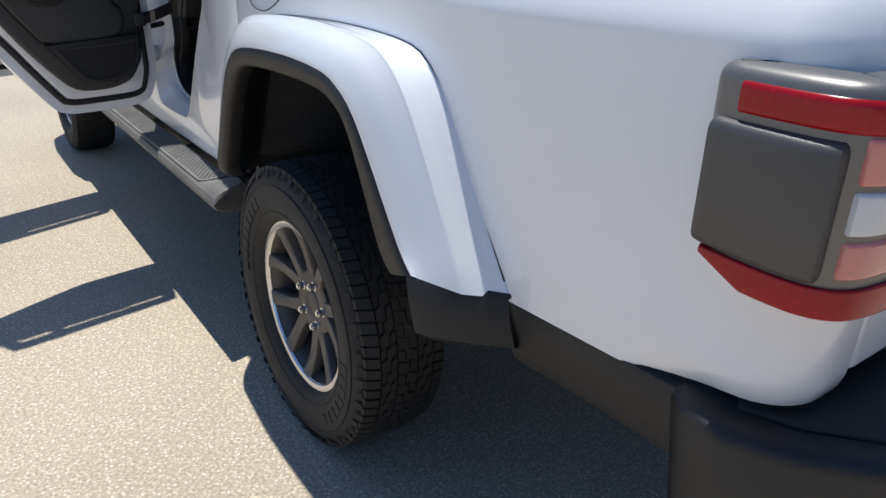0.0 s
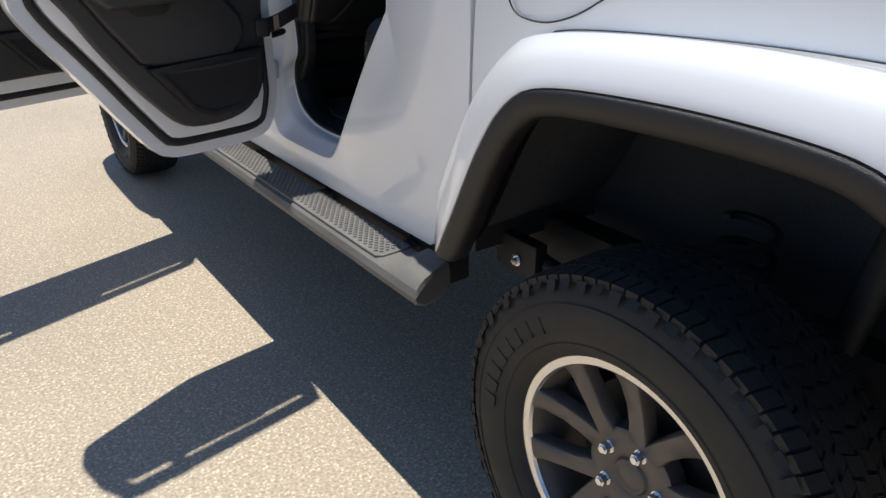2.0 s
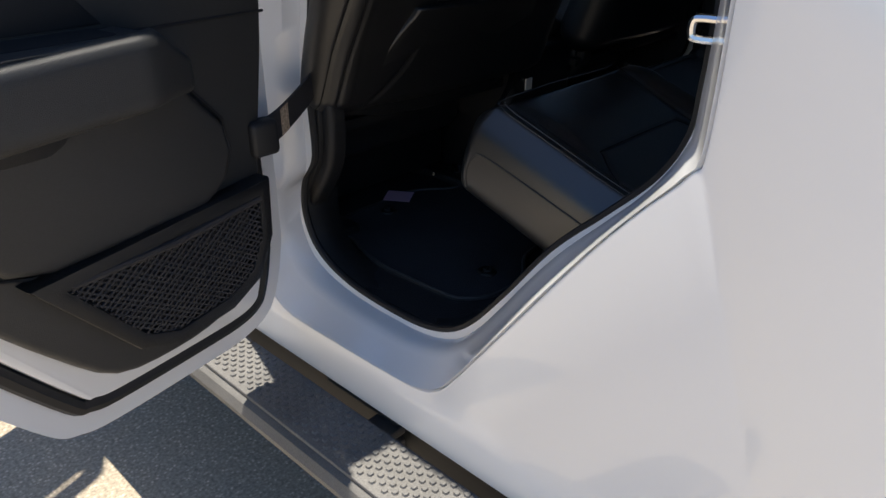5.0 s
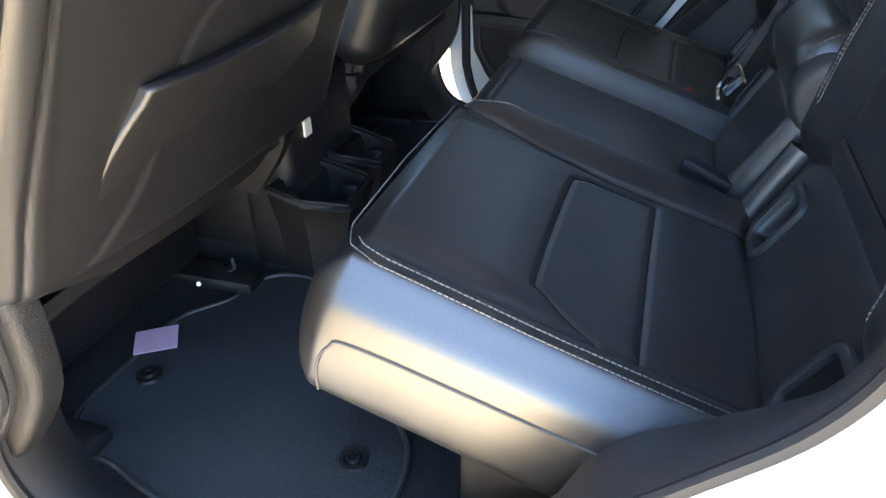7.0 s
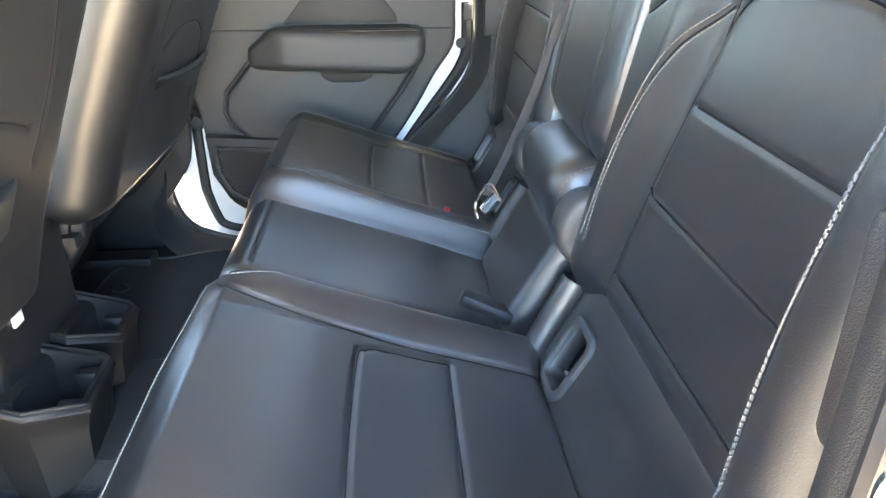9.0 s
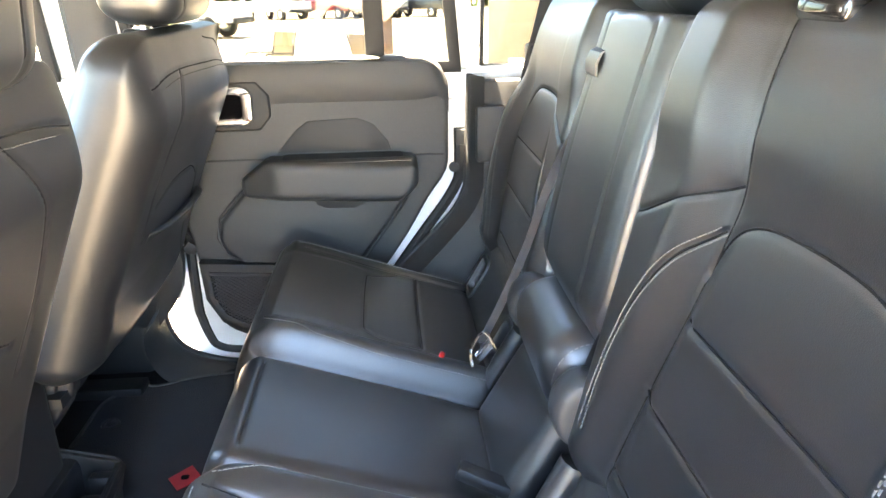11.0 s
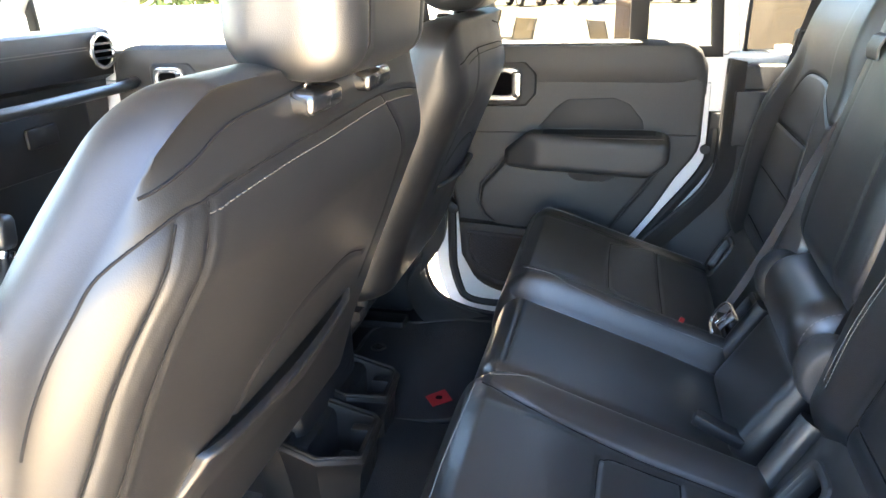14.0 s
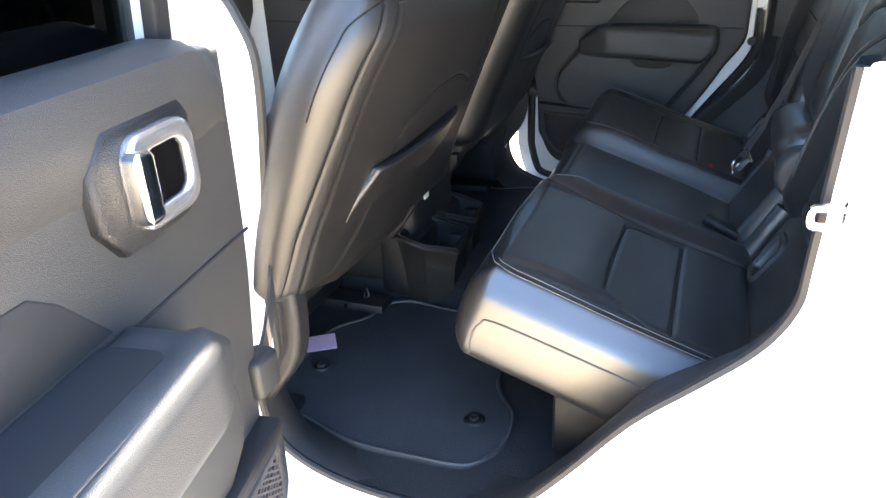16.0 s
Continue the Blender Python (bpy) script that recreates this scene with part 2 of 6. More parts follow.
def soft_mesh(size, r, step, shape=None):
    """A rounded block about the origin with an even grid on it; shape(p, n) moves its points, both arrays of rows."""
    half = np.array(size) / 2
    pts, faces = [], []
    for ax in range(3):
        u, w = (ax + 1) % 3, (ax + 2) % 3
        for sg in (-1, 1):
            nu, nw = (max(4, int(size[k] / step / (2.5 if k == 2 else 1.0))) for k in (u, w))
            g = np.zeros((nu + 1, nw + 1, 3))
            g[..., ax] = sg * half[ax]
            g[..., u] = np.linspace(-half[u], half[u], nu + 1)[:, None]
            g[..., w] = np.linspace(-half[w], half[w], nw + 1)[None, :]
            base = len(pts)
            pts += list(g.reshape(-1, 3))
            for i in range(nu):
                for j in range(nw):
                    q = [base + i * (nw + 1) + j, base + (i + 1) * (nw + 1) + j, base + (i + 1) * (nw + 1) + j + 1, base + i * (nw + 1) + j + 1]
                    faces.append(q if sg > 0 else q[::-1])
    p = np.array(pts)
    q = np.clip(p, -(half - r), half - r)
    d = p - q
    nrm = d / np.maximum(np.linalg.norm(d, axis=1, keepdims=True), 1e-9)
    p = q + nrm * r
    if shape is not None:
        p = shape(p, nrm)
    return p, faces


def soft(name, size, r, step, m, material, parent, shape=None, label=""):
    p, faces = soft_mesh(size, r, step, shape)
    me = bpy.data.meshes.new(name)
    me.from_pydata([m @ Vector(v) for v in p], [], faces)
    bm = bmesh.new()
    bm.from_mesh(me)
    bpy.data.meshes.remove(me)
    bmesh.ops.remove_doubles(bm, verts=bm.verts[:], dist=min(step * 0.3, 0.0012))
    return part(name, bm, material, parent, label, angle=75)


def away(p, line):
    """The distance in the plane of each row of p from a line of (x, y)."""
    best = np.full(len(p), 9.0)
    for a, b in zip(line, line[1:]):
        a, b = np.array(a[:2]), np.array(b[:2])
        ab = b - a
        t = np.clip(((p[:, :2] - a) @ ab) / max(ab @ ab, 1e-12), 0, 1)
        best = np.minimum(best, np.linalg.norm(p[:, :2] - a - t[:, None] * ab, axis=1))
    return best


def crease(p, lines, depth=0.006, wide=0.006):
    out = np.zeros(len(p))
    for line in lines:
        out = np.minimum(out, -depth * np.exp(-(away(p, line) / wide) ** 2))
    return out


def ramp(x, a, b):
    t = np.clip((x - a) / (b - a), 0, 1)
    return t * t * (3 - 2 * t)


def stitches(name, parent, line, m, height, material=None, long=0.0040, gap=0.0014, r=0.00050):
    """Thread in short raised stitches along a line of (x, y) on a face whose height above its plane is height(x, y)."""
    line = resample([Vector((q[0], q[1], 0)) for q in line], 120)
    total = sum((b - a).length for a, b in zip(line, line[1:]))
    n = max(2, int(total / (long + gap)))
    pts = resample(line, n + 1)
    bm = bmesh.new()
    for a, b in zip(pts, pts[1:]):
        d = (b - a)
        e = a + d * (long / (long + gap))
        s = Vector((-d.y, d.x, 0)).normalized() * r
        h0, h1 = (float(height(np.array([[q.x, q.y, 0.0]]))[0]) for q in (a, e))
        q = [Vector((*(a + s)[:2], h0)), Vector((*(a - s)[:2], h0)), Vector((*(e - s)[:2], h1)), Vector((*(e + s)[:2], h1))]
        up = Vector((0, 0, r * 1.1))
        lo = [bm.verts.new(m @ (v - up)) for v in q]
        hi = [bm.verts.new(m @ (v.lerp((a + e) / 2 + Vector((0, 0, (h0 + h1) / 2)), 0.15) + up)) for v in q]
        bm.faces.new(hi)
        for i in range(4):
            bm.faces.new((lo[i], lo[(i + 1) % 4], hi[(i + 1) % 4], hi[i]))
    return part(name, bm, material or THREAD, parent, smooth=False)


def seam(parent, line, m, height, r=0.0012, warp=None, edge=None, lift=None):
    """A fine dark bead that draws the shade of a seam into a crease: a line of (x, y) on a face whose height above its
    plane is height(x, y).
    """
    pts = resample([Vector((q[0], q[1], 0)) for q in line], max(12, int(len(line) * 4)))
    row = np.array([(q.x, q.y, 0.0) for q in pts])
    z = height(row)
    if edge is not None:
        hx, hy, rr, cy = edge
        d2 = np.maximum(0, np.abs(row[:, 0]) - hx) ** 2 + np.maximum(0, np.abs(row[:, 1] - cy) - hy) ** 2
        nz = np.sqrt(np.maximum(0.02, 1 - d2 / rr ** 2))
        z = z * nz - rr * (1 - nz)
    if lift is not None:
        z = z + lift(row[:, 1])
    if warp is not None:
        row = warp(row)
    bm = bmesh.new()
    tube(bm, [m @ Vector((a[0], a[1], float(b) + 0.0004)) for a, b in zip(row, z)], r, 5)
    return part("seam", bm, SEAMSHADE, parent)


def rounded(lo, hi, r, n=5):
    """A rectangle with round corners as a line of (a, b)."""
    out = []
    for cx, cy, a0 in ((hi[0] - r, hi[1] - r, 0), (lo[0] + r, hi[1] - r, 90), (lo[0] + r, lo[1] + r, 180), (hi[0] - r, lo[1] + r, 270)):
        for i in range(n + 1):
            a = radians(a0 + 90 * i / n)
            out.append((cx + r * math.cos(a), cy + r * math.sin(a)))
    return out


def inset(outline, d):
    """The outline moved inwards by d (counter-clockwise or not)."""
    p = [Vector((q[0], q[1])) for q in outline]
    area = sum(a.x * b.y - b.x * a.y for a, b in zip(p, p[1:] + p[:1]))
    out = []
    for i, q in enumerate(p):
        e0, e1 = (q - p[i - 1]).normalized(), (p[(i + 1) % len(p)] - q).normalized()
        nrm = Vector((-e0.y - e1.y, e0.x + e1.x))
        nrm = nrm.normalized() * (1 if area > 0 else -1)
        k = max(0.4, abs(nrm.dot(Vector((-e0.y, e0.x)))))
        out.append(tuple(q + nrm * d / k))
    return out


MIRROR = Matrix.Diagonal((-1, 1, 1, 1))
SAME = Matrix.Identity(4)


# ---- ground ----
def make_ground():
    bm = bmesh.new()
    box(bm, (-400, -400, -0.3), (400, 400, 0.0))
    g = part("ground", bm, CONCRETE, smooth=False)
    tagged(g, "sunlit tan concrete parking lot with fine pale aggregate", "ground", kind="structure")
    bm = bmesh.new()
    a, b = Vector((-9, 4.55, 0)), Vector((-1.6, 4.30, 0))
    line = [a.lerp(b, i / 30) + Vector((0, noise.noise(Vector((i * 0.35, 2, 0))) * 0.03, 0.002)) for i in range(31)]
    tube(bm, line, 0.006, 5, flat=0.4)
    part("joint", bm, STEEL, g)


make_ground()

truck = thing("pickup_truck", "white four-door pickup truck with both driver-side doors open, parked on concrete", "pickup truck")
SIDE = -0.785


# ---- bed and rear corner ----
ARCH = spline([(0.58, 0.60), (0.50, 0.76), (0.42, 0.93), (0.33, 1.04), (0.22, 1.085), (-0.05, 1.10), (-0.27, 1.095), (-0.42, 1.06), (-0.50, 0.95), (-0.58, 0.82), (-0.68, 0.66)], 6)


def arch_low(y):
    if y > 0.56:
        return 0.60
    if y < -0.655:
        return 0.70 + 0.02 * min(1, (-0.655 - y) / 0.4)
    for a, b in zip(ARCH, ARCH[1:]):
        if b[0] <= y <= a[0]:
            return a[1] + (b[1] - a[1]) * (y - a[0]) / min(-1e-6, b[0] - a[0])
    return 0.7


def bed_side(m, parent):
    path = [(SIDE, 0.555 - 1.725 * i / 90, -1, 0) for i in range(91)]
    for i in range(1, 11):
        a = radians(90 * i / 10)
        path.append((SIDE + 0.10 - 0.10 * math.cos(a), -1.17 - 0.10 * math.sin(a), -math.cos(a), -math.sin(a)))
    path.append((SIDE + 0.14, -1.27, 0, -1))
    bm = bmesh.new()
    rows = []
    for x, y, nx, ny in path:
        low = arch_low(y)
        if y < -1.02:
            low = 0.722 + 0.036 * min(1, (-1.02 - y) / 0.16)
        row = []
        for j in range(49):
            t = j / 48
            z = low + (1.31 - low) * t
            off = -0.004 + 0.010 * math.sin(math.pi * min(1, max(0, (z - 0.65) / 0.6)))
            if z > 1.228:
                q = min(1, (z - 1.228) / 0.082)
                off -= 0.016 * q + 0.045 * (1 - math.sqrt(max(0, 1 - q * q)))
            if z < 0.80 and y < -1.0:
                off -= 0.035 * ((0.80 - z) / 0.08) ** 2 * min(1, (-1.0 - y) / 0.15)
            row.append((x + nx * off, y + ny * off, z))
        row.append((x + 0.09 * (1 if abs(ny) < 0.9 else 0.2), y + 0.06 * (abs(ny) > 0.5), 1.31))
        rows.append(row)
    loft(bm, rows)
    bm.transform(m)
    return part("bed_side", bm, PAINT, parent)


def bed(parent):
    for m in (SAME, MIRROR):
        bed_side(m, parent)
        bm = bmesh.new()
        box(bm, (-0.71, -1.24, 1.13), (-0.66, 0.54, 1.295), 0.01)
        bm.transform(m)
        part("bed_inner_wall", bm, PLASTIC, parent)
    bm = bmesh.new()
    box(bm, (-0.335, -1.22, 0.78), (0.335, 0.54, 0.82), 0.005)
    part("bed_floor", bm, PLASTIC, parent)
    for s in (-1, 1):
        # unseen covers, added to stop sun leaking through the bed onto the bumper
        lo, hi = sorted((s * 0.66, s * 0.335))
        bm = bmesh.new()
        box(bm, (lo, -0.74, 1.13), (hi, 0.50, 1.15), 0.006)
        part("wheel_house", bm, PLASTIC, parent)
        bm = bmesh.new()
        box(bm, (lo, -1.22, 0.78), (hi, -0.74, 0.82), 0.004)
        part("bed_floor_edge", bm, PLASTIC, parent)
        # plate added only to plug a sun leak at the bed corner
        lo, hi = sorted((s * 0.720, s * 0.643))
        bm = bmesh.new()
        box(bm, (lo, -1.254, 0.800), (hi, -1.10, 0.816), 0.003)
        part("bed_corner_light_plug", bm, PLASTIC, parent)
    bm = bmesh.new()
    box(bm, (-0.66, 0.48, 0.82), (0.66, 0.54, 1.30), 0.01)
    part("bed_front_wall", bm, PLASTIC, parent)
    bm = bmesh.new()
    box(bm, (-0.642, -1.275, 0.790), (0.642, -1.22, 1.30), 0.012, 3)
    box(bm, (-0.52, -1.288, 0.86), (0.52, -1.275, 1.20), 0.006, 2)
    part("tailgate", bm, PAINT, parent)
    bm = bmesh.new()
    for y in (0.36,):
        tube(bm, spline([(-0.70, y, 1.33), (-0.66, y, 1.40), (-0.5, y, 1.42), (0.5, y, 1.42), (0.66, y, 1.40), (0.70, y, 1.33)], 6), 0.028, 10)
    part("bed_rail", bm, PLASTIC, parent)


bed(truck)

FLARE_B = [(0.672, 0.63), (0.610, 0.775), (0.486, 0.995), (0.362, 1.107), (0.27, 1.136), (-0.025, 1.150), (-0.25, 1.148), (-0.405, 1.134), (-0.475, 1.098), (-0.528, 1.040), (-0.580, 0.962), (-0.650, 0.846), (-0.735, 0.712)]
FLARE_O = [(0.575, 0.63), (0.494, 0.70), (0.378, 0.92), (0.30, 1.025), (0.203, 1.068), (-0.037, 1.084), (-0.25, 1.076), (-0.336, 1.048), (-0.393, 1.005), (-0.458, 0.921), (-0.556, 0.785), (-0.60, 0.742)]


def flare(m, dy, parent, front=False):
    n = 56
    bl = resample(spline([(SIDE, *q) for q in FLARE_B], 8), n)
    ol = resample(spline([(-0.922, *q) for q in FLARE_O], 8), n)
    ctr = Vector((0, -0.03, 0.55))
    rows, lip = [], []
    for i in range(n):
        b, o = bl[i], ol[i]
        out = Vector((0, *(o - ctr)[1:])).normalized()
        k = math.sin(math.pi * min(1, max(0, i / (n - 1)))) ** 0.5
        ends = min(1, i / 5)
        o = Vector((-0.922 + 0.05 * (1 - ends) ** 2, o.y, o.z))
        fold = b.lerp(o, 0.36) + out * 0.034 * k + Vector((-0.030, 0, 0)) * (0.3 + 0.7 * ends)
        row = [b + Vector((0.02, 0, 0)), b + Vector((-0.003, 0, 0)), b.lerp(fold, 0.08), b.lerp(fold, 0.35) - out * 0.004, b.lerp(fold, 0.7) - out * 0.003, b.lerp(fold, 0.93), fold, fold.lerp(o, 0.06)]
        for t in (0.3, 0.6, 0.85):
            row.append(fold.lerp(o, t) + (out * 0.010 + Vector((-0.010, 0, 0))) * math.sin(math.pi * t) * k)
        row += [o + out * 0.004, o, o - out * 0.004 + Vector((0.012, 0, 0))]
        rows.append(row)
        wide = 1 + 0.9 * min(1, max(0, (i - n + 15) / 12))
        out = out * wide
        lip.append([o + Vector((0.010, 0, 0)) + out * 0.002, o - out * 0.005 + Vector((-0.003, 0, 0)), o - out * 0.012 + Vector((-0.006, 0, 0)), o - out * 0.036 + Vector((-0.002, 0, 0)), o - out * 0.045 + Vector((0.003, 0, 0)),
                    o - out * 0.050 + Vector((0.016, 0, 0)), o - out * 0.046 + Vector((0.05, 0, 0)), o - out * 0.012 + Vector((0.06, 0, 0)), o + out * 0.01 + Vector((0.13, 0, 0))])
    bm = bmesh.new()
    loft(bm, rows)
    bm.transform(m @ Matrix.Translation((0, dy, 0)))
    part("fender_flare", bm, PAINT, parent)
    # dark bead drawn in place of the shadow gap between flare and body
    bm = bmesh.new()
    tube(bm, [q + Vector((-0.0025, 0, 0.0)) for q in bl[2:-1]], 0.0017, 6)
    bm.transform(m @ Matrix.Translation((0, dy, 0)))
    part("flare_gap_shade", bm, SEAL, parent)
    bm = bmesh.new()
    loft(bm, lip)
    # the black foot behind the wheel
    foot = []
    for t in [i / 8 for i in range(9)]:
        x = -0.925 + 0.135 * t ** 1.3
        y0 = -0.597 - 0.141 * t
        foot.append([(x + 0.012, y0, 0.748 - 0.028 * t), (x - 0.004, y0 + 0.003, 0.738 - 0.028 * t), (x - 0.006, y0 - 0.01, 0.69 - 0.02 * t), (x, y0 - 0.022, 0.63 - 0.012 * t), (x + 0.03, y0 - 0.02, 0.605), (x + 0.12, y0 + 0.03, 0.60)])
    loft(bm, foot)
    bm.transform(m @ Matrix.Translation((0, dy, 0)))
    part("flare_trim", bm, PLASTIC, parent, "black textured plastic arch edging")
    # liner
    bm = bmesh.new()
    rows = []
    for o in ol:
        out = Vector((0, *(o - ctr)[1:])).normalized()
        rows.append([(x, *(o + out * d)[1:]) for x, d in ((-0.80, -0.005), (-0.77, 0.03), (-0.55, 0.04), (-0.36, 0.04))])
    loft(bm, rows)
    box(bm, (-0.36, -0.70, 0.45), (-0.34, 0.65, 1.15))
    bm.transform(m @ Matrix.Translation((0, dy, 0)))
    part("wheel_well", bm, WELL, parent)


def wheel(m, parent):
    """A wheel at the origin, its axle along x and its face towards -x."""
    R = 0.400
    bm = bmesh.new()
    prof = [(-0.088, 0.236), (-0.105, 0.246), (-0.118, 0.268), (-0.1275, 0.305), (-0.127, 0.338), (-0.120, 0.365), (-0.108, 0.383), (-0.095, 0.391), (-0.05, 0.394), (0, 0.395)]
    prof += [(-a, b) for a, b in prof[-2::-1]]
    N = 96
    loft(bm, [[(x, r * math.cos(a), r * math.sin(a)) for x, r in prof] for a in (2 * math.pi * i / N for i in range(N + 1))])
    bmesh.ops.remove_doubles(bm, verts=bm.verts[:], dist=1e-5)
    bm.transform(m)
    part("tyre", bm, RUBBER, parent)
    # tread blocks
    bm = bmesh.new()
    rnd = random.Random(4)

    def block(x0, x1, a0, a1, r0, r1, skew):
        vs = []
        for r in (r0, r1):
            for x, a in ((x0, a0), (x1, a0 + skew), (x1, a1 + skew), (x0, a1)):
                k = 0.95 if r == r1 else 1.0
                xx, aa = (x0 + x1) / 2 + (x - (x0 + x1) / 2) * k, (a0 + a1 + skew) / 2 + (a - (a0 + a1 + skew) / 2) * k
                dr = -0.010 * max(0, (abs(xx) - 0.07) / 0.05) ** 2
                vs.append(bm.verts.new((xx, (r + dr) * math.cos(aa), (r + dr) * math.sin(aa))))
        bm.faces.new(vs[4:])
        for i in range(4):
            bm.faces.new((vs[i], vs[(i + 1) % 4], vs[4 + (i + 1) % 4], vs[4 + i]))

    for row, (x0, x1, cnt, skew) in enumerate(((-0.113, -0.076, 84, 0.02), (-0.072, -0.031, 76, -0.03), (-0.027, 0.027, 76, 0.03), (0.031, 0.072, 76, -0.03), (0.076, 0.113, 84, 0.02))):
        for i in range(cnt):
            a = 2 * math.pi * (i + 0.37 * row) / cnt
            w = 2 * math.pi / cnt * (0.86 + 0.08 * rnd.random())
            if row in (0, 4):
                block(x0, x1, a, a + w * 0.94, 0.388, R, skew)
            else:
                mid = (x0 + x1) / 2 + 0.006 * (1 if i % 2 else -1)
                block(x0, mid - 0.001, a, a + w, 0.388, R, skew)
                block(mid + 0.001, x1, a + w * 0.12, a + w * 1.1, 0.388, R, skew)
    # side lugs at the shoulder
    for i in range(66):
        a = 2 * math.pi * i / 66
        k = 0.366 if i % 2 else 0.374
        vs = []
        for rr, xx in ((k, -0.1262), (0.386, -0.1165)):
            for aa in (a, a + 0.055):
                vs.append((xx, rr * math.cos(aa), rr * math.sin(aa)))
        lo = [bm.verts.new(v) for v in (vs[0], vs[1], vs[3], vs[2])]
        hi = [bm.verts.new((v.co.x - 0.0010, v.co.y, v.co.z)) for v in lo]
        bm.faces.new(hi)
        for j in range(4):
            bm.faces.new((lo[j], lo[(j + 1) % 4], hi[(j + 1) % 4], hi[j]))
    bm.transform(m)
    tagged(part("tread", bm, RUBBER, parent, smooth=False), kind="stuff")
    # raised marks on the sidewall, as plain bars, and two rings
    for r0 in (0.272, 0.345):
        bm = bmesh.new()
        tube(bm, [(-0.119 if r0 < 0.3 else -0.1262, r0 * math.cos(a), r0 * math.sin(a)) for a in (2 * math.pi * i / 72 for i in range(72))], 0.0022, 5, True)
        bm.transform(m)
        part("sidewall_ring", bm, RUBBER, parent)
    for start, cnt in ((0.35, 8), (3.5, 8)):
        for i in range(cnt):
            a0 = start + i * 0.125
            bm = bmesh.new()
            vs = []
            for rr in (0.294, 0.326):
                for aa in (a0, a0 + 0.085):
                    vs.append((-0.1265, rr * math.cos(aa), rr * math.sin(aa)))
            lo = [bm.verts.new(v) for v in (vs[0], vs[1], vs[3], vs[2])]
            hi = [bm.verts.new((v.co.x - 0.0022, v.co.y, v.co.z)) for v in lo]
            bm.faces.new(hi)
            for j in range(4):
                bm.faces.new((lo[j], lo[(j + 1) % 4], hi[(j + 1) % 4], hi[j]))
            bm.transform(m)
            part("raised_mark", bm, RUBBER, parent, smooth=False)
    # rim: barrel, machined lip, spokes, hub
    bm = bmesh.new()
    prof = [(-0.094, 0.232), (-0.086, 0.225), (-0.06, 0.214), (0.02, 0.205), (0.09, 0.215), (0.10, 0.235)]
    loft(bm, [[(x, r * math.cos(a), r * math.sin(a)) for x, r in prof] for a in (2 * math.pi * i / N for i in range(N + 1))])
    rim_face = 2 * math.pi / 5
    for i in range(5):
        mid = radians(90) + i * rim_face
        for sgn in (-1, 1):
            def at(r, off, x):
                # along a spoke that starts near the hub and leans from the middle of its pair
                a = mid + sgn * (0.525 - 1.14 * r)
                c = Vector((0, math.cos(a), math.sin(a)))
                s = Vector((0, -math.sin(a), math.cos(a)))
                return c * r + s * off + Vector((x, 0, 0))
            rows = []
            for r, w, x in ((0.05, 0.020, -0.056), (0.085, 0.0215, -0.060), (0.12, 0.0195, -0.0645), (0.16, 0.0192, -0.071), (0.20, 0.0210, -0.081), (0.216, 0.0235, -0.087), (0.228, 0.028, -0.0925)):
                rows.append([at(r, -w, x + 0.030), at(r, -w, x + 0.003), at(r, -w * 0.84, x - 0.001), at(r, w * 0.84, x - 0.001), at(r, w, x + 0.003), at(r, w, x + 0.030)])
            loft(bm, rows)
    hub = [(-0.055, 0.001), (-0.056, 0.028), (-0.058, 0.033), (-0.053, 0.037), (-0.059, 0.046), (-0.0605, 0.086), (-0.055, 0.094), (-0.02, 0.096)]
    loft(bm, [[(x, r * math.cos(a), r * math.sin(a)) for x, r in hub] for a in (2 * math.pi * i / 48 for i in range(49))])
    bm.transform(m)
    part("rim", bm, GUN, parent, "gunmetal alloy wheel with five pairs of spokes", angle=50)
    bm = bmesh.new()
    prof = [(-0.088, 0.222), (-0.0945, 0.226), (-0.0975, 0.236), (-0.0965, 0.244), (-0.088, 0.246)]
    loft(bm, [[(x, r * math.cos(a), r * math.sin(a)) for x, r in prof] for a in (2 * math.pi * i / N for i in range(N + 1))])
    bm.transform(m)
    part("rim_lip", bm, SILVER, parent, "bright machined wheel lip")
    bm = bmesh.new()
    prof = [(-0.062, 0.0005), (-0.061, 0.020), (-0.056, 0.029), (-0.05, 0.030)]
    loft(bm, [[(x, r * math.cos(a), r * math.sin(a)) for x, r in prof] for a in (2 * math.pi * i / 32 for i in range(33))])
    bm.transform(m)
    part("center_cap", bm, GUN, parent)
    for i in range(5):
        a = radians(90 + 36) + i * rim_face
        bm = bmesh.new()
        cy, cz = 0.0635 * math.cos(a), 0.0635 * math.sin(a)
        for r, x0, x1, nn in ((0.0135, -0.045, -0.060, 12), (0.0108, -0.060, -0.074, 6), (0.0075, -0.074, -0.0785, 6)):
            loft(bm, [[(x, cy + r * math.cos(2 * math.pi * j / nn), cz + r * math.sin(2 * math.pi * j / nn)) for j in range(nn)] for x in (x0, x1)], True, True)
        bm.transform(m)
        part("lug_nut", bm, CHROME, parent, "chrome lug nut", smooth=False)
    bm = bmesh.new()
    loft(bm, [[(x, r * math.cos(a), r * math.sin(a)) for x, r in ((0.0, 0.06), (0.0, 0.165), (0.02, 0.165), (0.02, 0.06))] for a in (2 * math.pi * i / 40 for i in range(41))])
    box(bm, (-0.03, 0.09, 0.06), (0.05, 0.17, 0.15), 0.015)
    bm.transform(m)
    part("brake_disc", bm, STEEL, parent)


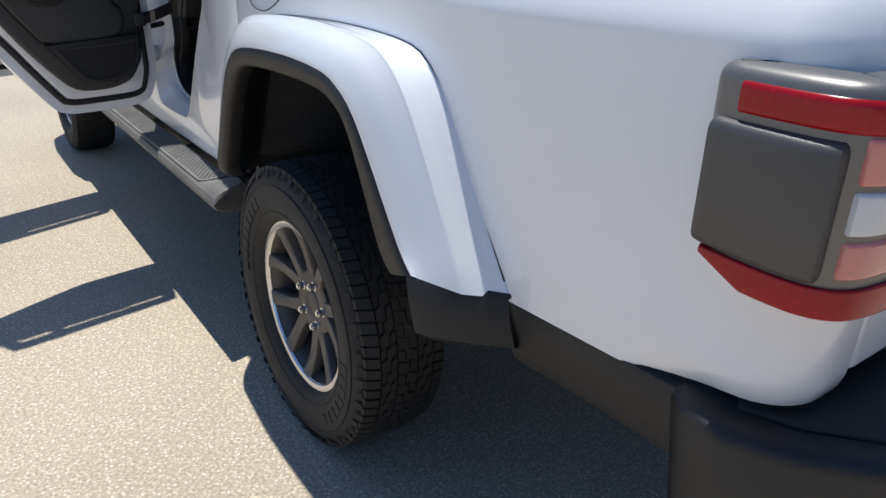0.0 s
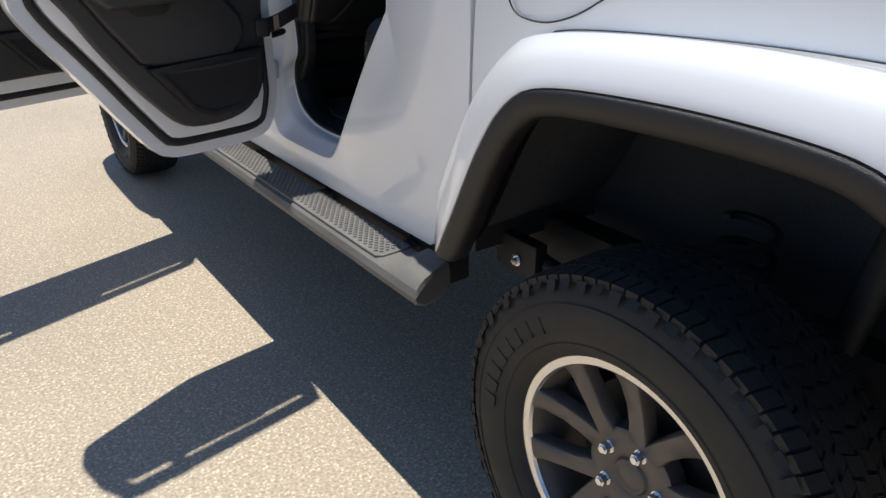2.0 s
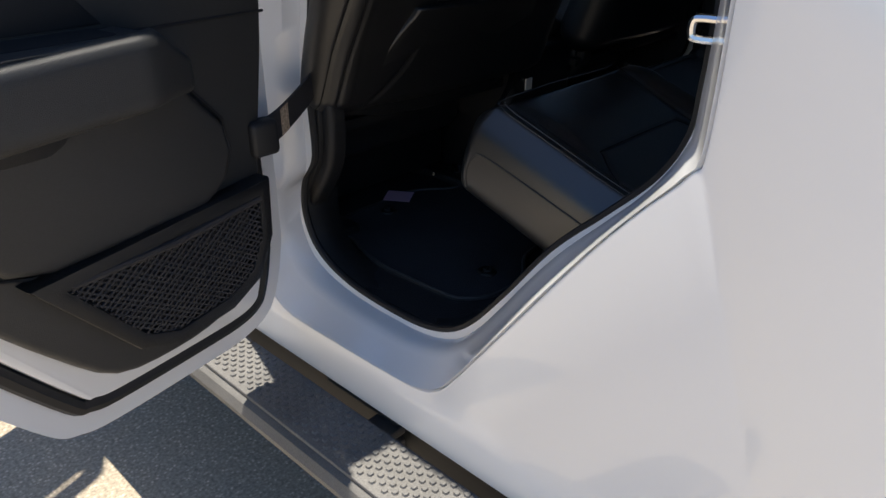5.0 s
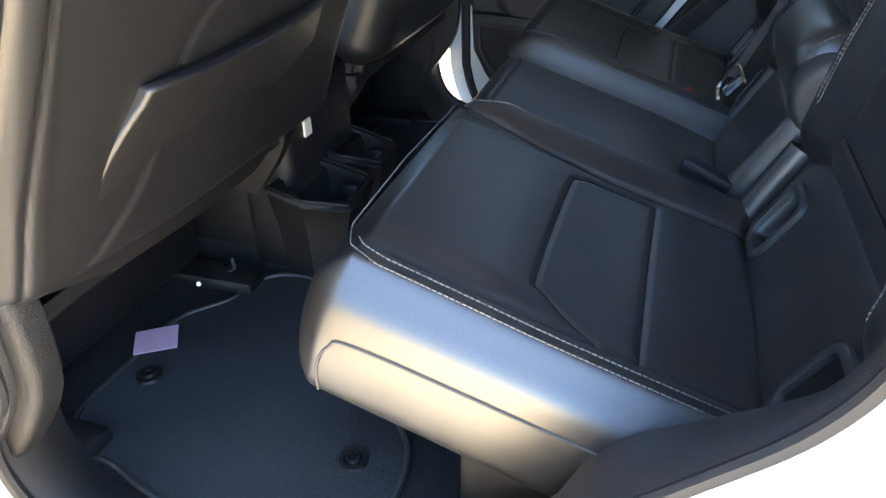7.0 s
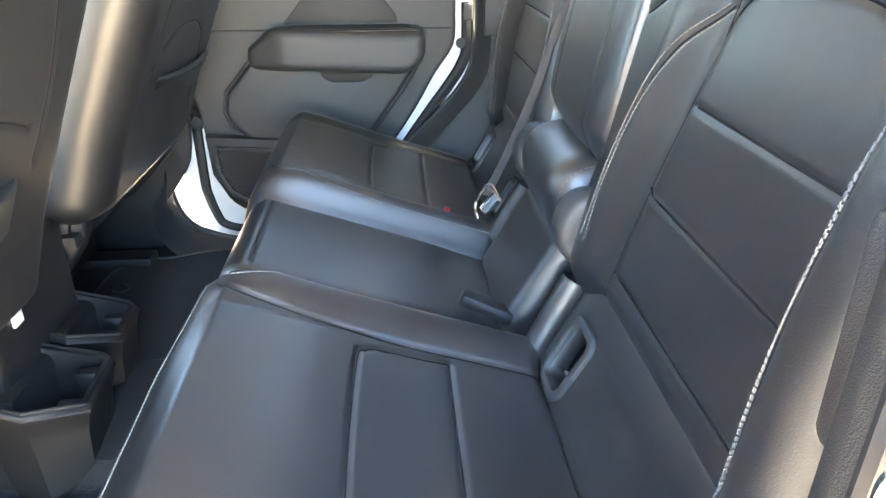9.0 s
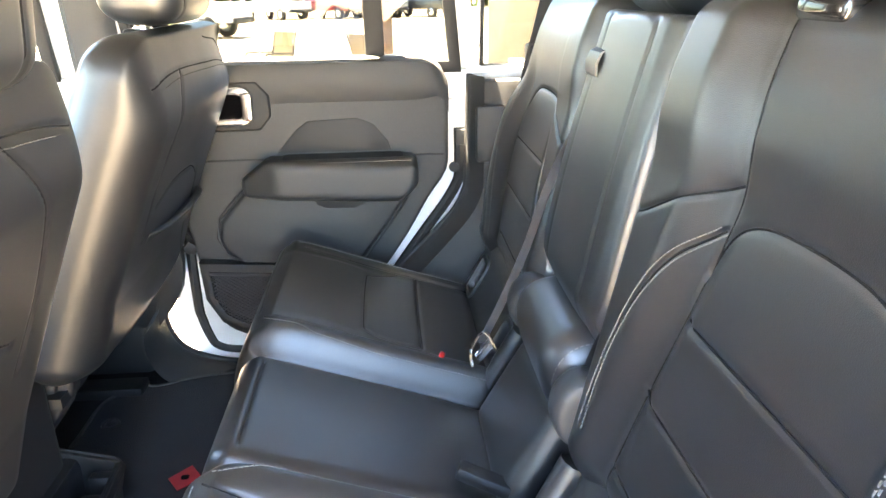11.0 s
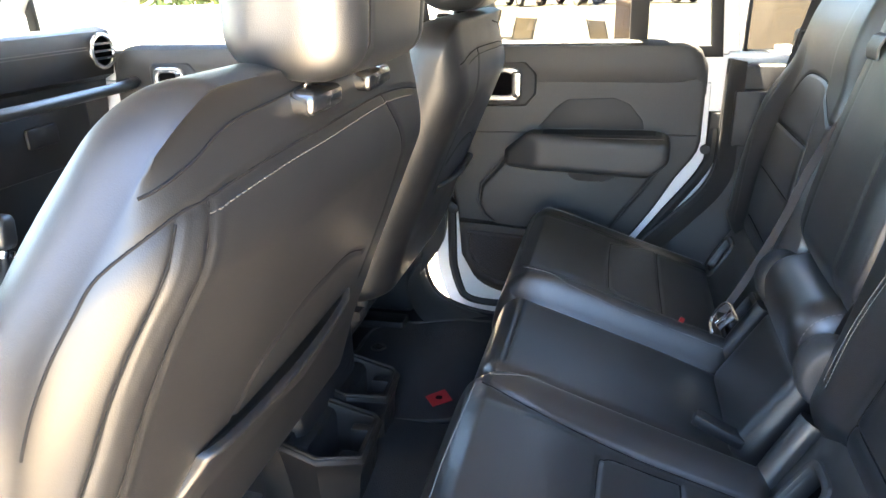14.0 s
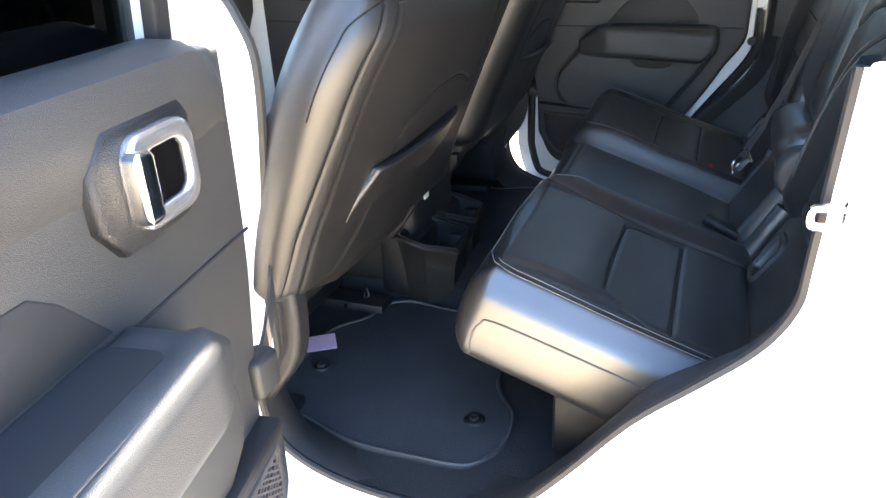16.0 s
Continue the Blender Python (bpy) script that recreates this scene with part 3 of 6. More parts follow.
def wheels(parent):
    for y in (0.0, 3.62):
        for m in (SAME, MIRROR):
            w = thing("wheel", "", "")
            for k in ("label", "category", "group"):
                if k in w:
                    del w[k]
            w.parent = parent
            turn = Matrix.Rotation(radians(-19) if y == 0 else 0.6, 4, "X")
            wheel(m @ Matrix.Translation((-0.800, y, 0.398)) @ turn, w)
            flare(m, y, parent, y > 0)


wheels(truck)


def lower_trim(parent):
    for m in (SAME, MIRROR):
        bm = bmesh.new()
        prof = [(-0.760, 0.722), (-0.783, 0.716), (-0.788, 0.70), (-0.780, 0.62), (-0.765, 0.585), (-0.72, 0.58)]
        loft(bm, [[(x, y, z + dz) for x, z in prof] for y, dz in ((-0.735, -0.012), (-0.75, -0.010), (-0.9, 0.0), (-1.02, 0.004), (-1.13, 0.010))])
        bm.transform(m)
        part("bed_lower_trim", bm, PLASTIC, parent)
    bm = bmesh.new()
    plan = [(-0.765, -1.10), (-0.80, -1.112), (-0.828, -1.15), (-0.836, -1.22), (-0.80, -1.30), (-0.72, -1.395), (-0.60, -1.445), (-0.3, -1.46), (0.3, -1.46), (0.60, -1.445), (0.72, -1.395), (0.80, -1.30), (0.836, -1.22), (0.828, -1.15), (0.80, -1.112), (0.765, -1.10)]
    slab(bm, plan, 0.20, lambda a, b, c: (a, b - 0.25 * max(0, 0.1 - c) * (b > -1.2), 0.540 + c), 0.022, seg=4)
    part("rear_bumper", bm, PLASTIC, parent, "black textured plastic rear bumper with a ribbed step")
    bm = bmesh.new()
    pad = [(-0.70, -1.16), (-0.775, -1.20), (-0.745, -1.275), (-0.675, -1.36), (-0.56, -1.405), (0.56, -1.405), (0.675, -1.36), (0.745, -1.275), (0.775, -1.20), (0.70, -1.16)]
    slab(bm, pad, 0.006, lambda a, b, c: (a, b, 0.7405 + c), 0.003)
    for i in range(60):
        x = -0.62 + i * 0.021
        box(bm, (x, -1.39, 0.746), (x + 0.009, -1.33, 0.7495))
    part("bumper_step_pad", bm, SEAL, parent)
    # frame rail, axle and springs under the bed
    bm = bmesh.new()
    for s in (-1, 1):
        box(bm, (s * 0.50 - 0.04, -1.25, 0.52), (s * 0.50 + 0.04, 4.0, 0.64), 0.01)
        tube(bm, [(s * 0.60, 0.10, 0.45), (s * 0.62, 0.36, 0.55), (s * 0.64, 0.52, 0.585)], 0.022, 10)
        box(bm, (s * 0.655 - 0.02, 0.46, 0.54), (s * 0.655 + 0.02, 0.60, 0.63), 0.008)
        tube(bm, [(s * 0.52, -0.12, 0.42), (s * 0.55, -0.22, 0.95)], 0.028, 10)
        tube(bm, [(s * 0.50 + 0.05 * math.cos(a), 0.06 + 0.05 * math.sin(a), 0.45 + a * 0.0085) for a in (i * 0.45 for i in range(90))], 0.009, 6)
    tube(bm, [(-0.7, 0, 0.398), (0.7, 0, 0.398)], 0.045, 12)
    part("frame_and_axle", bm, STEEL, parent)
    bm = bmesh.new()
    tube(bm, [(-0.672, 0.521, 0.577), (-0.688, 0.521, 0.577)], 0.010, 6)
    tube(bm, [(-0.672, 0.521, 0.577), (-0.680, 0.521, 0.577)], 0.015, 16)
    part("frame_bolt", bm, CHROME, parent)
    bm = bmesh.new()
    tube(bm, [(-0.672, 0.592, 0.592), (-0.686, 0.592, 0.592)], 0.008, 6)
    part("frame_bolt", bm, CHROME, parent)


lower_trim(truck)


# ---- tail lamps ----
LAMP = [Vector(p) for p in spline([(-0.792, -1.118), (-0.818, -1.130), (-0.826, -1.165), (-0.829, -1.245), (-0.818, -1.286), (-0.785, -1.306), (-0.70, -1.314), (-0.655, -1.312)], 6)]


def wrap(bm, s0, s1, z0, z1, off, bottom=None, r=0.006, inner=-0.02):
    """A band that follows the lamp's plan from s0 to s1 (shares of its length), standing off it."""
    fine = resample([Vector((p.x, p.y, 0)) for p in LAMP], 201)
    pts = fine[int(s0 * 200):int(s1 * 200) + 1:2]
    rows = []
    k = len(pts)
    for i, p in enumerate(pts):
        d = (pts[min(i + 1, k - 1)] - pts[max(i - 1, 0)]).normalized()
        nrm = Vector((d.y, -d.x, 0))
        if nrm.x > 0.3:
            nrm = -nrm
        e = min(1, min(i, k - 1 - i) / 2)
        lo = z0 if bottom is None else bottom(i / max(1, k - 1))
        o = off * (0.4 + 0.6 * e)
        row = [p + nrm * inner + Vector((0, 0, lo))]
        for a in (0, 22, 45, 68, 90):
            row.append(p + nrm * (o - r + r * math.sin(radians(a))) + Vector((0, 0, lo + r - r * math.cos(radians(a)))))
        for a in (90, 68, 45, 22, 0):
            row.append(p + nrm * (o - r + r * math.sin(radians(a))) + Vector((0, 0, z1 - r + r * math.cos(radians(a)))))
        rows.append(row + [p + nrm * inner + Vector((0, 0, z1))])
    loft(bm, rows, True, True)


def tail_lamp(m, parent):
    def put(name, mt, par, lab, *bands):
        bm = bmesh.new()
        for a in bands:
            wrap(bm, *a[:5], **(a[5] if len(a) > 5 else {}))
        bm.transform(m)
        return part(name, bm, mt, par, lab)

    low = lambda t: 1.035 - 0.058 * min(1, t / 0.12) - 0.026 * min(1, max(0, (t - 0.12) / 0.20))
    red_low = lambda t: 0.974 - 0.029 * min(1, t / 0.22) - 0.004 * t
    lamp = put("tail_lamp", LAMPGREY, parent, "grey tail lamp housing with red and clear lenses", (0.0, 1.0, 0.955, 1.206, 0.012, dict(bottom=low, r=0.020, inner=-0.05)))
    put("sensor_cover", LAMPDARK, lamp, "matt dark grey cover", (0.085, 0.52, 0.984, 1.145, 0.026, dict(r=0.016)))
    put("upper_red_lens", RED, lamp, "red reflective lens", (0.15, 0.995, 1.151, 1.191, 0.016, dict(r=0.010)))
    put("lower_red_lens", RED, lamp, "red reflective lens", (0.10, 0.995, 0.945, 0.981, 0.017, dict(bottom=red_low, r=0.003)))
    put("lens", PALELENS, lamp, "pale red lens", (0.53, 0.99, 1.100, 1.152, 0.016))
    put("lens", CLEARLENS, lamp, "clear reversing lens", (0.53, 0.99, 1.044, 1.094, 0.017))
    put("lens", PALELENS, lamp, "pale red lens", (0.53, 0.99, 0.992, 1.038, 0.016))


tail_lamp(SAME, truck)
tail_lamp(MIRROR, truck)

# ---- cab ----
OPEN_OUT = [(0.886, 1.36), (0.884, 1.142), (0.897, 1.105), (0.940, 1.055), (0.984, 1.0), (1.04, 0.922), (1.109, 0.823), (1.180, 0.722), (1.215, 0.682), (1.262, 0.663), (1.36, 0.658), (1.50, 0.656), (1.585, 0.66), (1.63, 0.69), (1.655, 0.77), (1.66, 0.95), (1.655, 1.20), (1.65, 1.36), (1.645, 1.58), (1.63, 1.78)]
OPEN_IN = [(0.928, 1.36), (0.934, 1.174), (0.938, 1.114), (0.966, 1.058), (1.02, 1.0), (1.093, 0.926), (1.17, 0.821), (1.235, 0.744), (1.299, 0.708), (1.381, 0.698), (1.511, 0.708), (1.600, 0.746), (1.635, 0.813), (1.626, 0.88), (1.592, 0.93), (1.594, 1.055), (1.570, 1.20), (1.558, 1.34), (1.578, 1.40), (1.612, 1.48), (1.615, 1.78)]


def cab_side(m, parent, left):
    # quarter panel, rocker, pillars
    lo = spline([(q[0], q[1], 0) for q in OPEN_OUT], 5)
    pts = [(0.568, 1.36), (0.566, 1.10), (0.568, 0.90), (0.600, 0.80), (0.655, 0.66), (0.70, 0.585), (0.72, 0.572), (1.0, 0.568), (2.0, 0.568), (2.82, 0.568), (2.82, 0.66)]
    front = [(2.60, 0.66), (1.80, 0.66), (1.765, 0.70), (1.755, 0.80), (1.745, 1.20), (1.735, 1.36), (1.69, 1.42), (1.68, 1.78)]
    outline = pts + front + [(q.x, q.y) for q in lo[::-1]]
    bm = bmesh.new()
    slab(bm, outline, 0.012, lambda a, b, c: (SIDE + 0.012 - c + 0.11 * max(0, b - 1.36) - 0.005, a, b), 0.004, seg=2)
    # the rounded rear edge of the cab
    tube(bm, [(SIDE + 0.012, 0.574, 0.88 + 0.48 * i / 12) for i in range(13)], 0.012, 8)
    bm.transform(m)
    part("cab_side", bm, PAINT, parent)
    # jamb
    n = 160
    a = resample([(SIDE, *q[:2]) for q in lo], n)
    b = resample([(-0.70, *q[:2]) for q in spline([(q[0], q[1], 0) for q in OPEN_IN], 5)], n)
    rows = []
    for p, q in zip(a, b):
        lip = (q - p)
        rows.append([p + Vector((0.004, 0, 0)), p + (Vector((0, *lip[1:]))) * 0.06 + Vector((-0.004, 0, 0)), p + Vector((0, *lip[1:])) * 0.22 + Vector((0.012, 0, 0)), p + Vector((0, *lip[1:])) * 0.55 + Vector((0.040, 0, 0)), p + Vector((0, *lip[1:])) * 0.72 + Vector((0.050, 0, 0)),
                     p + Vector((0, *lip[1:])) * 0.80 + Vector((0.080, 0, 0)), q + Vector((-0.002, 0, 0)), q + Vector((0.008, 0, 0))])
    bm = bmesh.new()
    loft(bm, rows)
    bm.transform(m)
    part("door_jamb", bm, PAINT, parent, "white painted door jamb and sill")
    bm = bmesh.new()
    tube(bm, [q + Vector((0.004, 0, 0)) for q in b], 0.007, 8)
    bm.transform(m)
    part("door_seal", bm, SEAL, parent)
    # black inner trim round the opening
    bm = bmesh.new()
    ctr = Vector((0, 1.30, 1.10))
    rows = []
    for q in b:
        d = Vector((0, *(ctr - q)[1:])).normalized()
        k = 1 - 0.88 * min(1, max(0, (q.z - 0.86) / 0.08)) * (q.y > 1.3)
        if q.y < 1.15:
            s = min(1, max(0, (q.z - 0.92) / 0.14))
            k = 1 - 0.36 * s * s * (3 - 2 * s)
        rows.append([q + Vector((0.012 * k, 0, 0)), q + d * 0.004 + Vector((0.03 * k, 0, 0)), q + d * -0.004 + Vector((0.06 * k, 0, 0)), Vector((q.x + (-0.60 - q.x) * k, q.y - d.y * 0.03, max(0.705, q.z - 0.035 if q.z < 0.9 else q.z)))])
    loft(bm, rows)
    bm.transform(m)
    part("sill_trim", bm, DARKTRIM, parent)
    # striker
    bm = bmesh.new()
    tube(bm, spline([(-0.715, 0.918, 1.233), (-0.718, 0.940, 1.233), (-0.719, 0.947, 1.230), (-0.719, 0.947, 1.217), (-0.718, 0.940, 1.214), (-0.715, 0.918, 1.214)], 5), 0.0042, 8)
    box(bm, (-0.726, 0.912, 1.203), (-0.706, 0.921, 1.244), 0.004)
    bm.transform(m)
    part("striker", bm, CHROME, parent, "bright steel door striker loop")
    # outer pillars and hard top side above the belt
    bm = bmesh.new()
    prof = [(-0.700, 1.640), (-0.694, 1.632), (-0.686, 1.640), (-0.680, 1.67), (-0.684, 1.72), (-0.70, 1.735)]
    loft(bm, [[(x + 0.12 * max(0, z - 1.36), y, z) for x, y in prof] for z in (0.72, 0.95, 1.15, 1.36, 1.56, 1.775)], False)
    bm.transform(m)
    part("pillar_trim", bm, TRIM, parent)
    bm = bmesh.new()
    box(bm, (-0.735, 1.665, 0.70), (-0.655, 1.745 if left else 1.90, 1.02), 0.02, 3)
    bm.transform(m)
    part("pillar_foot", bm, DARKTRIM, parent)
    # hard top: side with the quarter window opening, behind the rear door
    bm = bmesh.new()
    slab(bm, [(0.57, 1.36), (0.90, 1.36), (0.905, 1.79), (0.60, 1.79)], 0.035, lambda y, z, c: (-0.775 + c + (z - 1.36) * 0.11, y, z), 0.004, holes=[rounded((0.622, 1.373), (0.892, 1.770), 0.008)])
    bm.transform(m)
    part("hard_top_side", bm, PLASTIC, parent)
    bm = bmesh.new()
    slab(bm, rounded((0.618, 1.369), (0.896, 1.774), 0.008), 0.004, lambda y, z, c: (-0.758 + c + (z - 1.36) * 0.11, y, z))
    bm.transform(m)
    part("quarter_glass", bm, PRIVACY, parent)
    bm = bmesh.new()
    box(bm, (-0.775, 0.60, 1.345), (-0.735, 0.93, 1.372), 0.006)
    box(bm, (-0.755, 0.80, 1.370), (-0.74, 0.835, 1.384), 0.004)
    bm.transform(m)
    part("quarter_ledge", bm, PAINT, parent)
    # inner quarter trim beside the seat back
    bm = bmesh.new()
    edge = [(0.60, 1.35), (0.60, 0.72), (1.25, 0.72), (1.16, 0.83), (1.06, 0.945), (0.975, 1.03), (0.930, 1.09), (0.912, 1.16), (0.905, 1.35)]
    slab(bm, edge, 0.04, lambda y, z, c: (-0.69 + c * (1 if z < 1.3 else 0.6), y, z), 0.012)
    box(bm, (-0.66, 0.70, 1.18), (-0.635, 0.92, 1.30), 0.008)
    bm.transform(m)
    part("quarter_trim", bm, DARKTRIM, parent)


cab_side(SAME, truck, True)
cab_side(MIRROR, truck, False)


def cab_shell(parent):
    bm = bmesh.new()
    box(bm, (-0.715, 0.60, 1.79), (0.715, 0.94, 1.845), 0.02, 3)
    box(bm, (-0.70, 0.90, 1.789), (0.70, 1.90, 1.843), 0.02, 3)
    # front panels are unseen, added to keep overhead light out of the cab
    box(bm, (-0.69, 1.906, 1.787), (-0.004, 2.60, 1.840), 0.02, 3)
    box(bm, (0.004, 1.906, 1.787), (0.69, 2.60, 1.840), 0.02, 3)
    part("hard_top_roof", bm, PLASTIC, parent, "black hard top with two unseen front panels added to block overhead light")
    # unseen liner, kept mid-grey as a reflector over the seats
    bm = bmesh.new()
    box(bm, (-0.68, 0.62, 1.765), (0.68, 2.53, 1.786))
    part("headliner", bm, LINER, parent)
    # back wall with the rear window
    bm = bmesh.new()
    slab(bm, [(-0.76, 0.60), (0.76, 0.60), (0.76, 1.36), (0.69, 1.80), (-0.69, 1.80), (-0.76, 1.36)], 0.035, lambda x, z, c: (x, 0.575 + c + max(0, z - 1.36) * 0.05, z), 0.004, holes=[rounded((-0.60, 1.45), (0.60, 1.735), 0.04)])
    part("cab_back", bm, TRIM, parent)
    bm = bmesh.new()
    slab(bm, rounded((-0.606, 1.444), (0.606, 1.741), 0.04), 0.004, lambda x, z, c: (x, 0.592 + c + max(0, z - 1.36) * 0.05, z))
    part("rear_window", bm, PRIVACY, parent)
    bm = bmesh.new()
    box(bm, (-0.69, 0.58, 0.66), (0.69, 2.9, 0.705), 0.004)
    for s in (-1, 1):
        box(bm, (s * 0.36 - 0.20, 0.62, 0.705), (s * 0.36 + 0.20, 0.90, 0.74))
    part("cab_floor", bm, CARPET, parent, "dark carpeted cab floor")
    bm = bmesh.new()
    rows = []
    for y in (1.2, 1.7, 2.3, 2.85):
        rows.append([(-0.15, y, 0.70), (-0.12, y, 0.745), (0, y, 0.76), (0.12, y, 0.745), (0.15, y, 0.70)])
    loft(bm, rows)
    part("floor_tunnel", bm, CARPET, parent)
    # windscreen, frame and cowl
    bm = bmesh.new()
    slab(bm, [(-0.74, 0.0), (0.74, 0.0), (0.68, 0.56), (-0.68, 0.56)], 0.05, lambda x, b, c: (x, 2.95 - 0.42 * b / 0.56 * 1.0 - c, 1.30 + 0.50 * b / 0.56), 0.006, holes=[[(-0.67, 0.05), (0.67, 0.05), (0.62, 0.50), (-0.62, 0.50)]])
    part("windscreen_frame", bm, PAINT, parent)
    bm = bmesh.new()
    slab(bm, [(-0.675, 0.045), (0.675, 0.045), (0.625, 0.505), (-0.625, 0.505)], 0.004, lambda x, b, c: (x, 2.925 - 0.42 * b / 0.56 - c, 1.30 + 0.50 * b / 0.56))
    part("windscreen", bm, GLASS, parent)
    # nose: cowl, hood, fenders, grille
    bm = bmesh.new()
    rows = []
    for y, w, z in ((2.96, 0.70, 1.30), (3.2, 0.68, 1.29), (3.7, 0.60, 1.265), (4.05, 0.54, 1.235), (4.12, 0.53, 1.19)):
        rows.append([(-w, y, z - 0.12), (-w, y, z - 0.03), (-w + 0.05, y, z), (0, y, z + 0.02), (w - 0.05, y, z), (w, y, z - 0.03), (w, y, z - 0.12)])
    loft(bm, rows)
    part("hood", bm, PAINT, parent)
    bm = bmesh.new()
    for s in (-1, 1):
        lo, hi = sorted((s * 0.785, s * 0.52))
        box(bm, (lo, 2.82, 0.568), (hi, 3.06, 1.30), 0.02)
        lo, hi = sorted((s * 0.80, s * 0.50))
        box(bm, (lo, 3.02, 1.12), (hi, 4.05, 1.185), 0.02)
    box(bm, (-0.55, 4.0, 0.70), (0.55, 4.12, 1.20), 0.03)
    part("front_fenders", bm, PAINT, parent)
    bm = bmesh.new()
    box(bm, (-0.80, 4.10, 0.52), (0.80, 4.30, 0.72), 0.03)
    box(bm, (-0.52, 3.0, 0.55), (0.52, 4.0, 1.12))
    part("front_bumper", bm, PLASTIC, parent)


cab_shell(truck)


# ---- fuel door ----
def fuel_door(parent):
    bm = bmesh.new()
    line = [(0.448, 1.30), (0.452, 1.20), (0.446, 1.172), (0.428, 1.152), (0.395, 1.143), (0.345, 1.142), (0.29, 1.155), (0.235, 1.180), (0.20, 1.21), (0.19, 1.30)]
    tube(bm, [(SIDE - 0.0065 + (0.05 * max(0, (z - 1.21) / 0.1) ** 2), y, z) for y, z in [(q[0], q[1]) for q in spline([(a, b, 0) for a, b in line], 6)]], 0.0017, 6)
    part("fuel_door_seam", bm, SEAL, parent)


fuel_door(truck)


# ---- running boards ----
def running_board(m, parent):
    prof = [(-0.790, 0.497), (-0.790, 0.534), (-0.80, 0.540), (-0.880, 0.542), (-0.898, 0.540), (-0.912, 0.533), (-0.920, 0.517), (-0.914, 0.497), (-0.885, 0.480), (-0.82, 0.474)]
    bm = bmesh.new()
    ys = [0.77] + [0.8 + 0.2 * i for i in range(11)] + [2.83]
    loft(bm, [[(x, y, z) for x, z in prof] for y in ys], True, True)
    # end caps: a raised inner corner that falls away to the outer edge, with a slanted end
    for y0, s in ((0.77, -1), (2.83, 1)):
        rows = []
        for t, up, drop in ((0, 0, 0), (0.12, 0.10, 0), (0.30, 0.62, 0), (0.42, 0.92, 0), (0.50, 1.0, 0), (0.80, 0.92, 0), (0.96, 0.80, 0), (1.0, 0.55, 0.010)):
            row = []
            for x, z in prof:
                inner = min(1, max(0, (x + 0.915) / 0.105))
                y = y0 + s * (0.178 - 0.034 * inner) * t
                row.append((x - 0.006 * t * (x > -0.81), y, z + 0.034 * up * inner * max(0, (z - 0.50) / 0.04) - drop * (z > 0.52) + drop * (z < 0.5)))
            rows.append(row)
        loft(bm, rows, True, True)
    for y in (0.86, 1.36, 1.9, 2.5):
        box(bm, (-0.785, y - 0.03, 0.50), (-0.70, y + 0.03, 0.52), 0.006)
        box(bm, (-0.82, y - 0.03, 0.465), (-0.60, y + 0.03, 0.49), 0.006)
    bm.transform(m)
    board = part("running_board", bm, BOARD, parent, "grey textured step bar along the sill", angle=22)
    bm = bmesh.new()
    plan = [(-0.798, 0.800), (-0.812, 0.790), (-0.885, 0.786), (-0.902, 0.800), (-0.902, 2.78), (-0.885, 2.80), (-0.812, 2.79), (-0.798, 2.77)]
    slab(bm, plan, 0.006, lambda a, b, c: (a, b, 0.540 + c), 0.002)
    y = 0.809
    k = 0
    while y < 2.76:
        for j in range(6):
            x = -0.808 - 0.0175 * j - (0.0087 if k % 2 else 0)
            if x < -0.892:
                continue
            d = 0.0052
            vs = [(x - d, y - d * 0.55), (x - d * 0.55, y - d), (x + d * 0.55, y - d), (x + d, y - d * 0.55), (x + d, y + d * 0.55), (x + d * 0.55, y + d), (x - d * 0.55, y + d), (x - d, y + d * 0.55)]
            lo = [bm.verts.new((a, b, 0.546)) for a, b in vs]
            hi = [bm.verts.new((x + (a - x) * 0.75, y + (b - y) * 0.75, 0.5492)) for a, b in vs]
            bm.faces.new(hi)
            for i in range(8):
                bm.faces.new((lo[i], lo[(i + 1) % 8], hi[(i + 1) % 8], hi[i]))
        y += 0.0135
        k += 1
    bm.transform(m)
    part("step_pad", bm, STEP, board, "grey rubber step pad with raised tread", smooth=False)


running_board(SAME, truck)
running_board(MIRROR, truck)


def rocker(parent):
    for m in (SAME, MIRROR):
        bm = bmesh.new()
        box(bm, (-0.745, 0.72, 0.44), (-0.66, 2.84, 0.60), 0.01)
        # thin strip added to shut out a sun fleck below the sill
        box(bm, (-0.768, 0.72, 0.545), (-0.73, 2.84, 0.562), 0.004)
        bm.transform(m)
        part("rocker_trim", bm, SEAL, parent)
        for y0, y1 in ((0.83, 1.0), (1.31, 1.50)):
            bm = bmesh.new()
            box(bm, (-0.778, y0, 0.545), (-0.745, y1, 0.566), 0.004)
            bm.transform(m)
            part("sill_bracket", bm, SEAL, parent)


rocker(truck)


# ---- doors ----
REAR_OUT = [(1.612, 1.365), (1.615, 0.88), (1.610, 0.80), (1.592, 0.735), (1.565, 0.695), (1.51, 0.676), (1.44, 0.672), (1.28, 0.671), (1.225, 0.680), (1.188, 0.703), (1.11, 0.808), (1.05, 0.896), (0.99, 0.980), (0.945, 1.040), (0.912, 1.095), (0.900, 1.150), (0.902, 1.365)]
REAR_TRIM = [(1.585, 1.385), (1.578, 1.20), (1.562, 1.09), (1.546, 1.00), (1.538, 0.92), (1.526, 0.855), (1.497, 0.800), (1.44, 0.771), (1.36, 0.761), (1.270, 0.772), (1.203, 0.834), (1.130, 0.923), (1.068, 1.012), (1.022, 1.092), (0.980, 1.155), (0.975, 1.22), (0.976, 1.32), (0.988, 1.36), (1.015, 1.38)]
